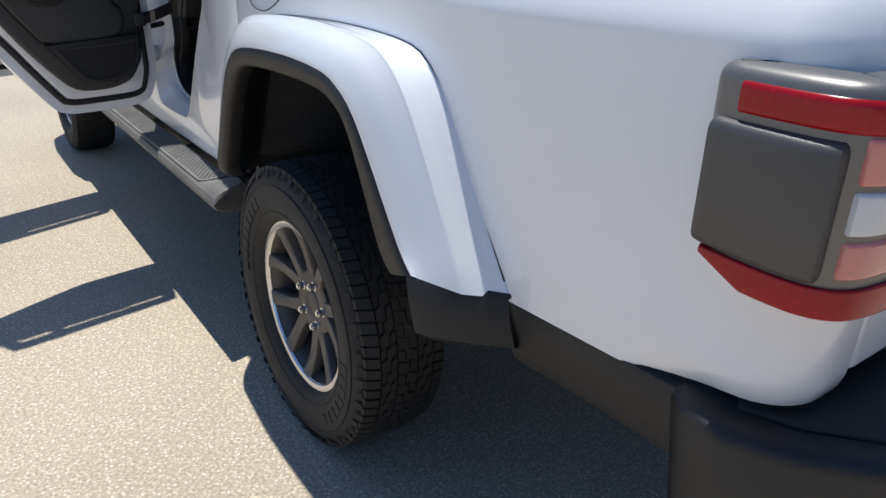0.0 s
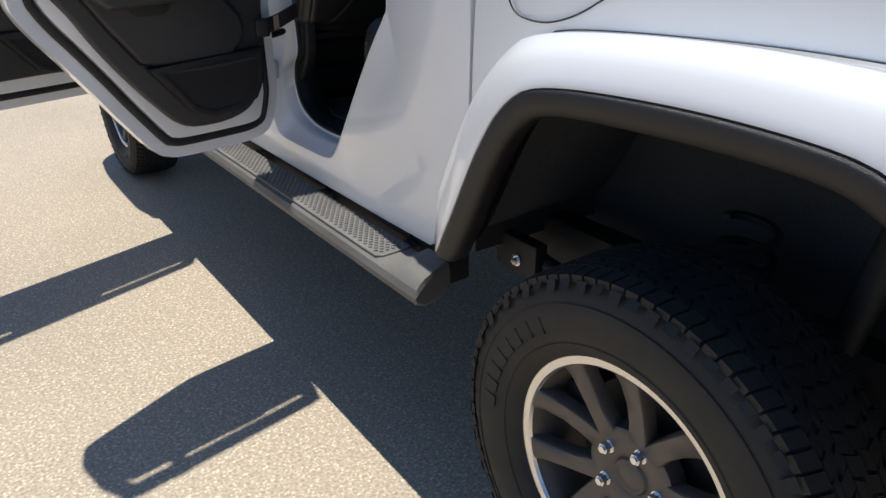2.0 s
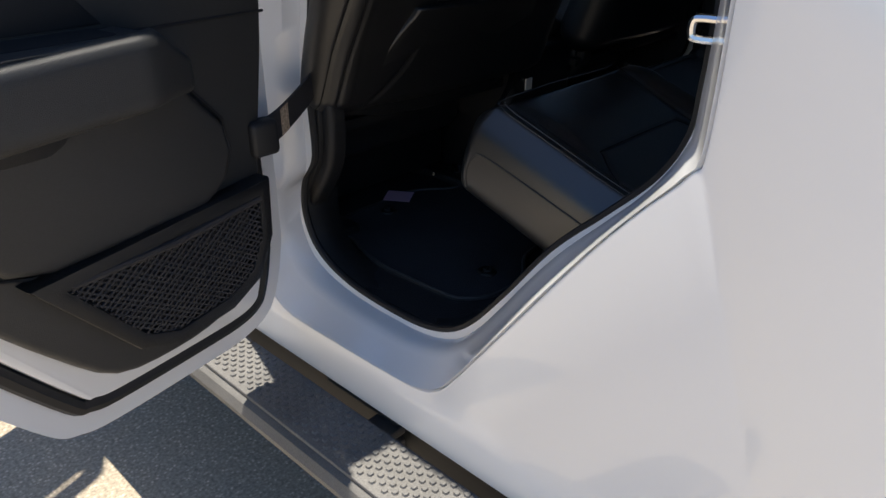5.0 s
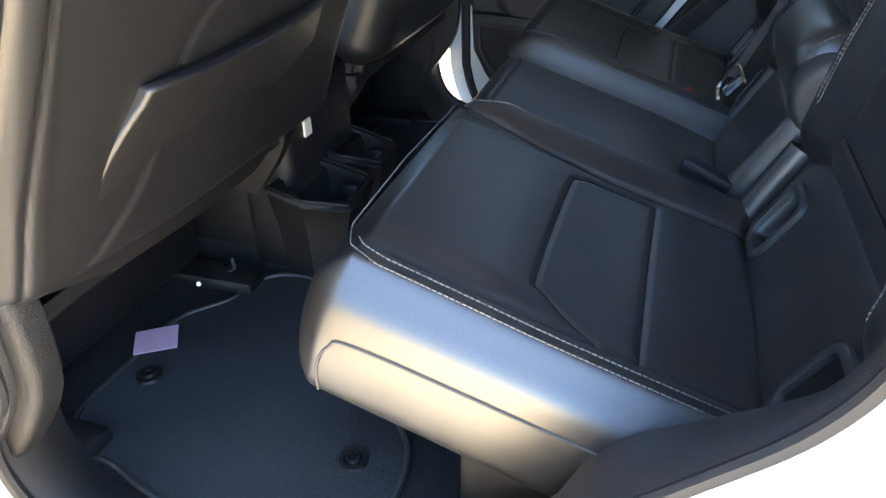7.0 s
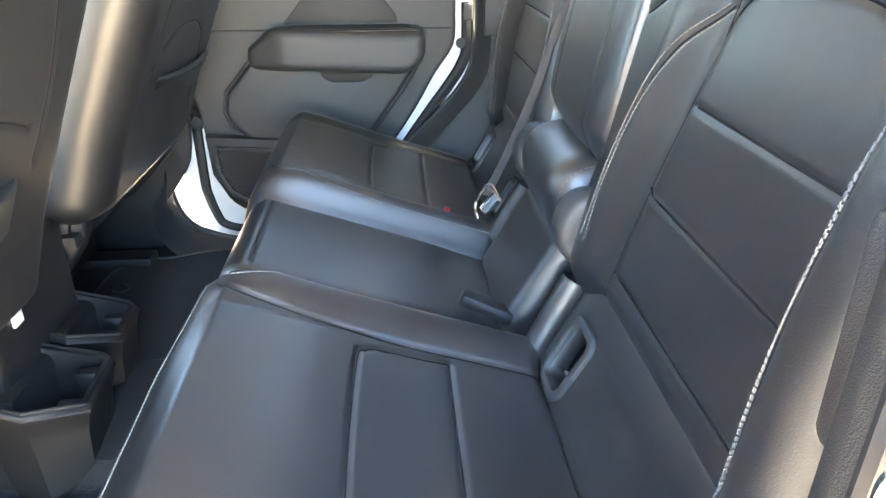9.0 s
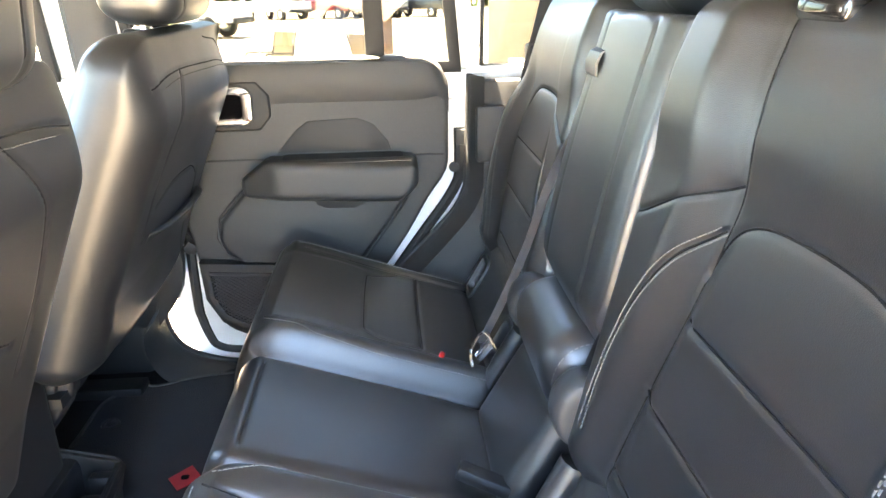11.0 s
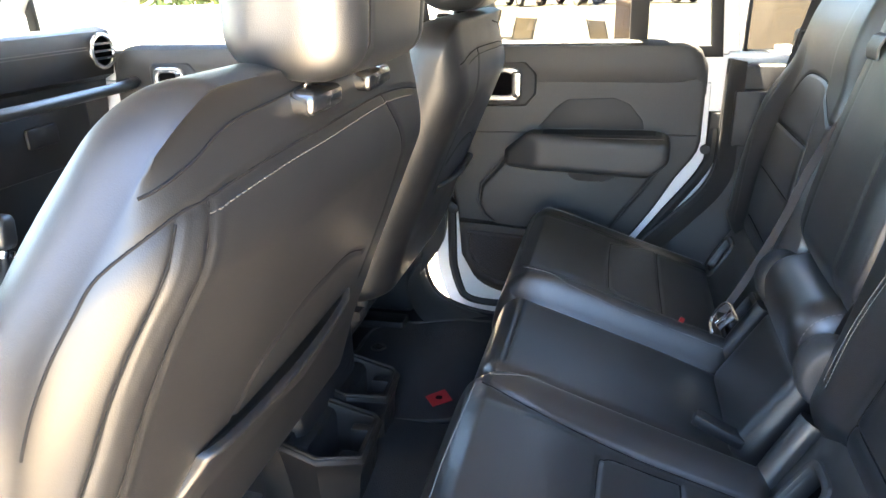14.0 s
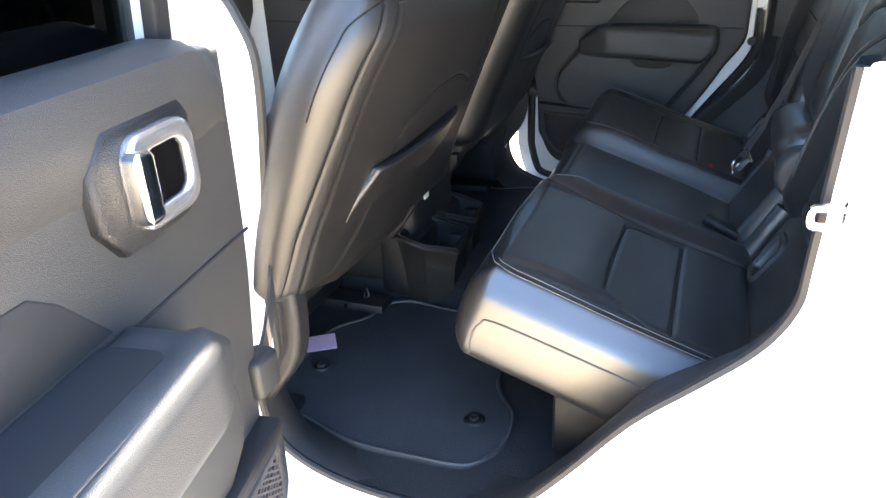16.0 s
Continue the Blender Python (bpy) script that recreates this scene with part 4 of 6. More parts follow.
FRONT_OUT = [(2.80, 1.365), (2.80, 0.80), (2.79, 0.735), (2.765, 0.695), (2.72, 0.675), (2.40, 0.672), (1.86, 0.672), (1.80, 0.684), (1.77, 0.72), (1.760, 0.80), (1.752, 1.10), (1.748, 1.365)]
FRONT_TRIM = [(2.48, 1.385), (2.48, 0.93), (2.465, 0.86), (2.43, 0.805), (2.36, 0.782), (2.2, 0.782), (1.93, 0.782), (1.87, 0.81), (1.845, 0.87), (1.838, 1.1), (1.835, 1.385)]


def smooth_line(pts, n=4):
    return [(q.x, q.y) for q in spline([(a, b, 0) for a, b in pts], n)]


def door(name, m, parent, out, trim_line, rear, drop, glass_mat, label):
    """A door in the left side's closed place, moved by m."""
    front, back = out[0][0], out[-1][0]
    outline = smooth_line(out)
    bm = bmesh.new()
    slab(bm, outline, 0.055, lambda y, z, c: (-0.737 - c - 0.008 * max(0, 1 - ((z - 1.0) / 0.4) ** 2) * (c > 0.02), y, z), 0.008, seg=3)
    slab(bm, smooth_line(inset(out, 0.060)), 0.024, lambda y, z, c: (-0.738 + c, y, z), 0.006)
    bm.transform(m)
    d = part(name, bm, PAINT, parent, label)

    def sub(nm, bm, mt, lab="", **kw):
        bm.transform(m)
        return part(nm, bm, mt, d, lab, **kw)

    # seal that runs round the inner face
    bm = bmesh.new()
    seal = smooth_line(inset(out, 0.046))
    tube(bm, [(-0.732, y, z) for y, z in seal[2:-2]], 0.0125, 8)
    sub("weatherstrip", bm, SEAL)
    # window frame
    top_f, top_b = (front - (0.035 if rear else 0.08), 1.765), (back + (0.085 if rear else 0.02), 1.775)
    frame_line = [(front - 0.005, 1.365), (front - 0.03, 1.55), top_f, top_b, (back + 0.025 if rear else back + 0.004, 1.55), (back + 0.001, 1.365)]
    hole = inset(frame_line, 0.045)
    hole[0], hole[-1] = (hole[0][0], 1.372), (hole[-1][0], 1.372)
    hole = [(a, b) for a, b in hole]
    bm = bmesh.new()
    lean = lambda z: max(0, z - 1.36) * 0.16
    slab(bm, frame_line, 0.035, lambda y, z, c: (-0.780 + c + lean(z), y, z), 0.005, holes=[hole])
    sub("window_frame", bm, PAINT)
    bm = bmesh.new()
    ring = [(a, b) for a, b in inset(hole, -0.012)]
    slab(bm, ring, 0.014, lambda y, z, c: (-0.742 + c + lean(z), y, z), 0.004, holes=[inset(hole, 0.014)])
    if rear:
        slab(bm, [(1.105, 1.37), (1.145, 1.37), (1.150, 1.74), (1.110, 1.74)], 0.02, lambda y, z, c: (-0.745 + c + lean(z), y, z), 0.004)
    sub("window_seal", bm, SEAL)
    bm = bmesh.new()
    pane = inset(hole, -0.004)
    if drop:
        pane = [(a, min(b, 1.725 - drop)) for a, b in pane]
    slab(bm, pane, 0.004, lambda y, z, c: (-0.765 + c + lean(z), y, z))
    sub("window_pane", bm, glass_mat, smooth=False)
    # inner trim: main panel, belt roll, lower pocket
    tl = smooth_line(trim_line, 3)
    bm = bmesh.new()
    slab(bm, tl, 0.030, lambda y, z, c: (-0.716 + c, y, z), 0.010, seg=3)
    sub("trim_panel", bm, TRIM, "dark grey moulded door panel")
    y0, y1 = max(q[0] for q in trim_line), min(q[0] for q in trim_line)
    bm = bmesh.new()
    prof = [(-0.752, 1.366), (-0.752, 1.392), (-0.730, 1.401), (-0.700, 1.400), (-0.682, 1.390), (-0.676, 1.370), (-0.678, 1.335), (-0.686, 1.31)]
    rows = []
    for i in range(41):
        y = y0 + 0.002 + (y1 - y0 - 0.004) * i / 40
        e = 1 - min(1, min(y0 - y, y - y1) / 0.07)
        fall = 0.055 * (1 - math.sqrt(max(0, 1 - e * e)))
        rows.append([(x - fall * 0.3 * (x > -0.74), y, z - fall * (z > 1.32)) for x, z in prof])
    loft(bm, rows)
    bm.transform(m)
    part("belt_pad", bm, TRIM, d, "soft dark grey sill roll")
    Y = lambda y: y if rear else 2.48 - (1.585 - y) * (0.645 / 0.60)
    H = lambda y: y + 0.010 if rear else Y(1.42) + (y - 1.42)
    # seam
    bm = bmesh.new()
    tube(bm, [(-0.6855, y0 - 0.008, 1.192), (-0.6855, y1 + 0.010, 1.192)], 0.002, 6)
    sub("panel_seam", bm, SEAL)
    # raised lower shape with slanted ends
    low = [(Y(1.478), 1.062), (Y(1.385), 1.165), (Y(1.36), 1.185), (Y(1.07), 1.185), (Y(1.055), 1.13), (Y(1.10), 1.06), (Y(1.17), 0.965), (Y(1.22), 0.95), (Y(1.43), 0.955), (Y(1.47), 0.985), (Y(1.485), 1.02)]
    bm = bmesh.new()
    slab(bm, low, 0.018, lambda y, z, c: (-0.687 + c, y, z), 0.010, seg=3)
    sub("door_bulge", bm, TRIM)
    bm = bmesh.new()
    tube(bm, [(-0.684, y, z) for y, z in inset(low, -0.006)], 0.003, 6, True)
    sub("bulge_seam", bm, SEAL)
    # armrest, with a dark plate above it as the shade of the recess
    ya, yb = Y(1.415), Y(1.045)

    def arm_shape(p, n):
        p = p.copy()
        t = ramp(p[:, 0], (ya - yb) / 2 - 0.09, (ya - yb) / 2)
        wedge = ramp(p[:, 0], (ya - yb) / 2 - 0.065, (ya - yb) / 2)
        p[:, 2] -= 0.030 * t * (n[:, 2] > -0.5)
        p[:, 1] -= 0.45 * wedge * (p[:, 1] + 0.0425)
        p[:, 0] -= 0.030 * ramp(-p[:, 1], 0.0, 0.0425) * ramp(-p[:, 0], 0.05, (ya - yb) / 2) * -1
        p[:, 1] += 0.006 * np.sin(p[:, 0] * 9) * (n[:, 2] > 0)
        return p

    put = m @ Matrix(((0, 0, 1, -0.642), (1, 0, 0, (ya + yb) / 2), (0, 1, 0, 1.159), (0, 0, 0, 1)))
    soft("armrest", (ya - yb, 0.085, 0.100), 0.020, 0.006, put, TRIM, d, arm_shape, "padded dark grey armrest")
    bm = bmesh.new()
    tube(bm, [(-0.604, Y(1.34) - (Y(1.34) - Y(1.06)) * i / 30, 1.1995) for i in range(31)], 0.001, 4)
    sub("armrest_piping", bm, GREYTHREAD)
    pod = [(Y(1.345), 1.204), (Y(1.30), 1.255), (Y(1.275), 1.272), (Y(1.17), 1.276), (Y(1.135), 1.262), (Y(1.105), 1.225), (Y(1.10), 1.204)]
    bm = bmesh.new()
    slab(bm, pod, 0.004, lambda y, z, c: (-0.688 + c, y, z), 0.003)
    sub("armrest_recess_shade", bm, SEAL)
    # flat dark slab on the armrest in place of a shaded hollow
    bm = bmesh.new()
    slab(bm, rounded((Y(1.075), -0.685), (Y(1.328), -0.628), 0.012), 0.002, lambda y, x, c: (x, y, 1.2000 + c))
    sub("pull_pocket_shade", bm, SEAL)
    bm = bmesh.new()
    cup = [(Y(1.285), 1.122), (Y(1.265), 1.092), (Y(1.245), 1.082), (Y(1.185), 1.082), (Y(1.16), 1.092), (Y(1.145), 1.122)]
    slab(bm, cup, 0.010, lambda y, z, c: (-0.676 + c, y, z), 0.004)
    sub("pull_cup", bm, PLASTIC)
    # release handle
    bm = bmesh.new()
    slab(bm, [(H(1.338), 1.285), (H(1.338), 1.330), (H(1.362), 1.358), (H(1.468), 1.358), (H(1.480), 1.345), (H(1.480), 1.285), (H(1.452), 1.256), (H(1.362), 1.256)], 0.014, lambda y, z, c: (-0.688 + c, y, z), 0.006, seg=3)
    sub("handle_bezel", bm, PLASTIC)
    bm = bmesh.new()
    slab(bm, rounded((H(1.372), 1.268), (H(1.466), 1.348), 0.022), 0.012, lambda y, z, c: (-0.676 + c, y, z), 0.005, holes=[rounded((H(1.392), 1.284), (H(1.450), 1.332), 0.014)], seg=3)
    sub("handle_frame", bm, SILVER, "satin silver handle frame")
    bm = bmesh.new()
    slab(bm, rounded((H(1.370), 1.278), (H(1.394), 1.338), 0.008), 0.014, lambda y, z, c: (-0.670 + c, y, z), 0.005, seg=3)
    sub("release_lever", bm, CHROME, "chrome release lever")
    # flat black plate that puts the hollow's shade behind the lever
    bm = bmesh.new()
    slab(bm, rounded((H(1.388), 1.280), (H(1.454), 1.336), 0.010), 0.003, lambda y, z, c: (-0.674 + c, y, z))
    sub("handle_recess_shade", bm, DARK)
    # net pocket
    net = [(Y(1.522), 0.958), (Y(1.518), 0.885), (Y(1.49), 0.832), (Y(1.44), 0.808), (Y(1.35), 0.800), (Y(1.30), 0.82), (Y(1.26), 0.87), (Y(1.205), 0.938)]
    bm = bmesh.new()
    slab(bm, inset(net, -0.012), 0.030, lambda y, z, c: (-0.687 + c, y, z), 0.006, holes=[inset(net, 0.010)])
    sub("pocket_frame", bm, PLASTIC)
    bm = bmesh.new()
    slab(bm, net, 0.003, lambda y, z, c: (-0.685 + c, y, z))
    sub("pocket_back", bm, SEAL)
    poly = inset(net, 0.006)

    def inside(y, z):
        hit = False
        for (ya, za), (yb, zb) in zip(poly, poly[1:] + poly[:1]):
            if (za > z) != (zb > z) and y < (yb - ya) * (z - za) / (zb - za) + ya:
                hit = not hit
        return hit

    bm = bmesh.new()
    lo_y, hi_y = min(p[0] for p in poly), max(p[0] for p in poly)
    step = 0.0125
    for dirn in (-1, 1):
        for k in range(-40, int((hi_y - lo_y) / step) + 40):
            run = []
            for i in range(0, 46):
                z = 0.79 + i * 0.0035
                y = lo_y + k * step + dirn * (z - 0.87) * 1.5 + 0.0016 * math.sin(z * 900 + k)
                if inside(y, z):
                    run.append((-0.664 + 0.006 * math.sin((z - 0.8) * 20), y, z))
                elif len(run) > 2:
                    break
            if len(run) > 2:
                tube(bm, run[::2] if len(run) > 5 else run, 0.0017, 4)
    sub("pocket_net", bm, WEB, "black elastic net")
    bm = bmesh.new()
    tube(bm, [(-0.662, hi_y - 0.002, 0.944), (-0.657, (lo_y + hi_y) / 2, 0.935), (-0.662, lo_y + 0.01, 0.934)], 0.0055, 8)
    sub("net_hem", bm, WEB)
    for yy, zz in ((Y(1.42), 0.787), (Y(1.30), 1.005)):
        bm = bmesh.new()
        tube(bm, [(-0.69, yy, zz), (-0.682, yy, zz)], 0.006, 10)
        sub("screw", bm, SEAL)
    # latch bolt and slot on the shut face
    bm = bmesh.new()
    ly = 0.962 if rear else back + 0.055
    tube(bm, [(-0.716, ly, 1.156), (-0.706, ly, 1.156)], 0.011, 14)
    sub("latch_bolt", bm, SEAL)
    bm = bmesh.new()
    box(bm, (-0.722, ly - 0.040, 1.205), (-0.709, ly - 0.005, 1.240), 0.003)
    sub("latch_slot", bm, SEAL)
    for zz in (0.84, 1.22):
        bm = bmesh.new()
        box(bm, (-0.815, front - 0.012, zz), (-0.785, front + 0.05, zz + 0.06), 0.008)
        sub("hinge", bm, PAINT)
    return d


def swing(hx, hy, angle):
    return Matrix.Translation((hx, hy, 0)) @ Matrix.Rotation(radians(angle), 4, "Z") @ Matrix.Translation((-hx, -hy, 0))


REAR_SWING = swing(-0.80, 1.625, -81)
door("rear_door", REAR_SWING, truck, REAR_OUT, REAR_TRIM, True, 0.07, TINT, "white rear door standing open, dark inner panel")
door("rear_door", MIRROR, truck, REAR_OUT, REAR_TRIM, True, 0.0, PRIVACY, "white rear door, closed, dark inner panel")
door("front_door", swing(-0.80, 2.80, -72), truck, FRONT_OUT, FRONT_TRIM, False, 0.07, TINT, "white front door standing open")
door("front_door", MIRROR, truck, FRONT_OUT, FRONT_TRIM, False, 0.0, GLASS, "white front door, closed")


def straps(parent):
    bm = bmesh.new()
    line = spline([(-0.672, 1.600, 1.062), (-0.72, 1.566, 1.050), (-0.775, 1.538, 1.034), (-0.82, 1.515, 1.025), (-0.868, 1.494, 1.020)], 8)
    rows = []
    for p in line:
        rows.append([p + Vector((0.002, 0.003, 0.023)), p + Vector((-0.002, -0.003, 0.021)), p + Vector((-0.002, -0.003, -0.021)), p + Vector((0.002, 0.003, -0.023))])
    loft(bm, rows, True, True)
    st = part("door_strap", bm, WEB, parent, "black webbing door check strap")
    bm = bmesh.new()
    q = [i for i in line[17:22]]
    rows = []
    for p in q:
        rows.append([p + Vector((-0.0035, -0.0045, 0.020)), p + Vector((-0.0035, -0.0045, -0.020))])
    loft(bm, rows)
    part("strap_tag", bm, TAG, st, "gold printed strap tag")
    bm = bmesh.new()
    box(bm, (-0.878, 1.486, 0.994), (-0.832, 1.518, 1.046), 0.008, 3)
    part("strap_clip", bm, SEAL, st)
    bm = bmesh.new()
    line = spline([(0.690, 1.600, 1.066), (0.72, 1.57, 1.02), (0.705, 1.55, 0.985), (0.695, 1.57, 1.0)], 6)
    tube(bm, line, 0.016, 8, flat=0.3)
    part("door_strap", bm, WEB, parent, "black webbing door check strap")
    # wiring boot between the open door and the pillar
    bm = bmesh.new()
    tube(bm, spline([(-0.72, 1.63, 0.99), (-0.77, 1.60, 0.985), (-0.82, 1.60, 0.98), (-0.86, 1.62, 0.98)], 6), 0.011, 8)
    part("wiring_boot", bm, SEAL, parent)


straps(truck)


# ---- rear seat ----
CUSH_TILT = math.atan(0.34)


def cushion_place(x):
    """The frame of a rear cushion: x across, y forward, z up from its top face."""
    return Matrix.Translation((x, 1.14, 0.986)) @ Matrix.Rotation(CUSH_TILT, 4, "X")


def rear_cushion(m_side, seat):
    """The driver-side cushion; m_side mirrors it."""
    W, D, T = 0.475, 0.425, 0.15
    m = m_side @ cushion_place(-0.3725)
    groove = [smooth_line([(0.134, -0.083), (0.130, -0.01), (0.120, 0.012), (0.095, 0.020), (-0.10, 0.021), (-0.125, 0.010), (-0.165, -0.045)], 4), [(0.134, -0.085), (-0.165, -0.085)]]
    seams = [smooth_line([(0.172, 0.182), (0.158, 0.120), (0.150, 0.02), (0.150, -0.20)], 4), [(-0.172, 0.150), (-0.168, -0.20)]]

    def height(p):
        x, y = p[:, 0], p[:, 1]
        z = 0.021 * np.sin(np.clip((x - 0.148) / 0.055, 0, 1) * math.pi / 2) * (1 - 0.6 * ramp(y, 0.12, 0.20)) - 0.036 * ramp(x, 0.196, 0.2385) + 0.007 * ramp(-x, 0.150, 0.188) - 0.012 * ramp(-x, 0.196, 0.238)
        z += 0.008 * np.exp(-((y - 0.085) / 0.07) ** 2) * (1 - ramp(np.abs(x), 0.13, 0.165)) - 0.006 * np.exp(-((y + 0.03) / 0.09) ** 2 - (x / 0.15) ** 2)
        z += crease(p, groove, 0.0030, 0.0028) + crease(p, seams, 0.0030, 0.0026) 
        return z

    def shape(p, n):
        p = p.copy()
        up = np.clip(n[:, 2], 0, 1)
        p[:, 2] += height(p) * up
        front = np.clip(n[:, 1], 0, 1)
        p[:, 1] += 0.014 * np.sin(np.clip((0.09 - p[:, 2]) / 0.17, 0, 1) * math.pi) * front
        p[:, 1] -= 0.024 * ramp(p[:, 1], 0.15, 0.2125)
        p[:, 0] += 0.018 * ramp(-p[:, 0], 0.18, 0.2375)
        out = np.clip(-n[:, 0], 0, 1)
        p[:, 0] -= 0.012 * np.sin(np.clip((0.09 - p[:, 2]) / 0.17, 0, 1) * math.pi) * out
        # the front corners are rounded in plan
        k = ramp(p[:, 1], 0.15, 0.215)
        p[:, 0] *= 1 - 0.055 * k * k
        return p

    cush = soft("cushion", (W, D, T), 0.032, 0.0031, m @ Matrix.Translation((0, 0, -T / 2)), LEATHER, seat, lambda p, n: shape(p + np.array([0, 0, 0.0]), n), "black leather cushion with pale stitching")
    for ln in groove + seams:
        seam(cush, ln, m, height)
    h = lambda p: height(p) + 0.0012
    stitches("stitching", cush, [(0.186, 0.176), (0.206, 0.10), (0.2115, 0.0), (0.2125, -0.19)], m, h)
    stitches("stitching", cush, [(0.165, 0.190), (0.0, 0.194), (-0.15, 0.190), (-0.185, 0.178), (-0.196, 0.150), (-0.198, 0.0), (-0.196, -0.19)], m, lambda p: height(p) + 0.0002)
    stitches("stitching", cush, [(-0.170, 0.176), (-0.181, 0.168), (-0.187, 0.145), (-0.189, 0.0), (-0.187, -0.19)], m, lambda p: height(p) + 0.0028)
    # the panel on the outer side, outlined by a seam
    bm = bmesh.new()
    side = [(-0.2385, y, z) for y, z in smooth_line([(0.160, -0.128), (0.166, -0.095), (0.160, -0.068), (0.138, -0.056), (0.0, -0.052), (-0.19, -0.050)], 6)]
    skin = lambda y, z: -0.2375 + 0.018 - 0.0125 * math.sin(min(1, max(0, (0.015 - z) / 0.17)) * math.pi)
    side = [((skin(y, z)) * (1 - 0.055 * float(ramp(np.array([y]), 0.15, 0.215)[0]) ** 2), y, z) for x, y, z in side]
    tube(bm, side, 0.0016, 6)
    bm.transform(m)
    part("piping", bm, GREYTHREAD, cush)
    return cush


def rear_back(m_side, seat):
    W, Hh, T = 0.472, 0.56, 0.13
    tilt = math.atan(0.22)
    # x across, y up the back, z out of its face
    m = m_side @ Matrix.Translation((-0.372, 0.844, 1.255)) @ Matrix(((1, 0, 0, 0), (0, -math.sin(tilt), math.cos(tilt), 0), (0, math.cos(tilt), math.sin(tilt), 0), (0, 0, 0, 1)))
    groove = [[(-0.145, -0.195), (0.135, -0.195)], [(-0.150, -0.093), (0.120, -0.093)], [(-0.155, 0.000), (0.085, 0.000)], smooth_line([(-0.150, 0.055), (-0.125, 0.092), (-0.09, 0.106), (-0.02, 0.108), (0.035, 0.102), (0.066, 0.082), (0.085, 0.04)], 6)]
    seams = [smooth_line([(0.150, -0.26), (0.118, -0.10), (0.085, 0.04), (0.072, 0.13), (0.085, 0.27)], 6), [(0.075, 0.125), (0.20, 0.06), (0.235, 0.06)]]
    ridge = smooth_line([(0.185, -0.18), (0.178, -0.10), (0.155, -0.02), (0.120, 0.045), (0.080, 0.085)], 5)

    def height(p):
        x, y = p[:, 0], p[:, 1]
        line = np.interp(y, [-0.28, -0.1, 0.04, 0.13, 0.28], [0.150, 0.118, 0.085, 0.072, 0.085])
        z = 0.026 * ramp(x - line, 0.0, 0.06) - 0.010 * ramp(x, 0.20, 0.236) + 0.030 * ramp(-x, 0.155, 0.20) * ramp(-y, -0.18, -0.02) - 0.006 * ramp(-x, 0.205, 0.236)
        z += 0.010 * np.cos(np.clip((y + 0.045) / 0.15, -1, 1) * math.pi / 2) * (1 - ramp(x - line, -0.03, 0.0))
        z += crease(p, groove, 0.0026, 0.0032) + crease(p, seams, 0.0030, 0.0030) + crease(p, [ridge], 0.002, 0.003)
        z += 0.008 * ramp(y, 0.105, 0.17) * (1 - ramp(y, 0.19, 0.27))
        z -= 0.03 * ramp(-y, 0.21, 0.275)
        return z

    def shape(p, n):
        p = p.copy()
        p[:, 2] += height(p) * np.clip(n[:, 2], 0, 1)
        p[:, :] = warp(p)
        return p

    def warp(p):
        x, k = p[:, 0], ramp(p[:, 1], 0.12, 0.28)
        wide = 0.032 * ramp(-x, 0.188, 0.236) * (1 - ramp(p[:, 1], 0.05, 0.20))
        return np.stack([x * (1 - np.where(x > 0, 0.04, 0.10) * k * k) + 0.006 * k - wide, p[:, 1], p[:, 2]], 1)

    back = soft("backrest", (W, Hh, T), 0.035, 0.0027, m @ Matrix.Translation((0, 0, -T / 2)), LEATHER, seat, shape, "black leather backrest with pale double stitching")
    for ln in groove + seams + [ridge]:
        seam(back, ln, m, height, warp=warp, edge=(0.201, 0.245, 0.035, 0.0))
    h = lambda p: height(p) + 0.0016
    for d in (-0.0036, 0.0036):
        stitches("stitching", back, [(a + d, b + d * 0.6) for a, b in ridge], m, h)
        stitches("stitching", back, [(-0.180 + d, -0.225), (-0.184 + d, -0.14), (-0.192 + d, 0.0), (-0.182 + d, 0.10)], m, lambda p: height(p) + 0.0034)
    return back


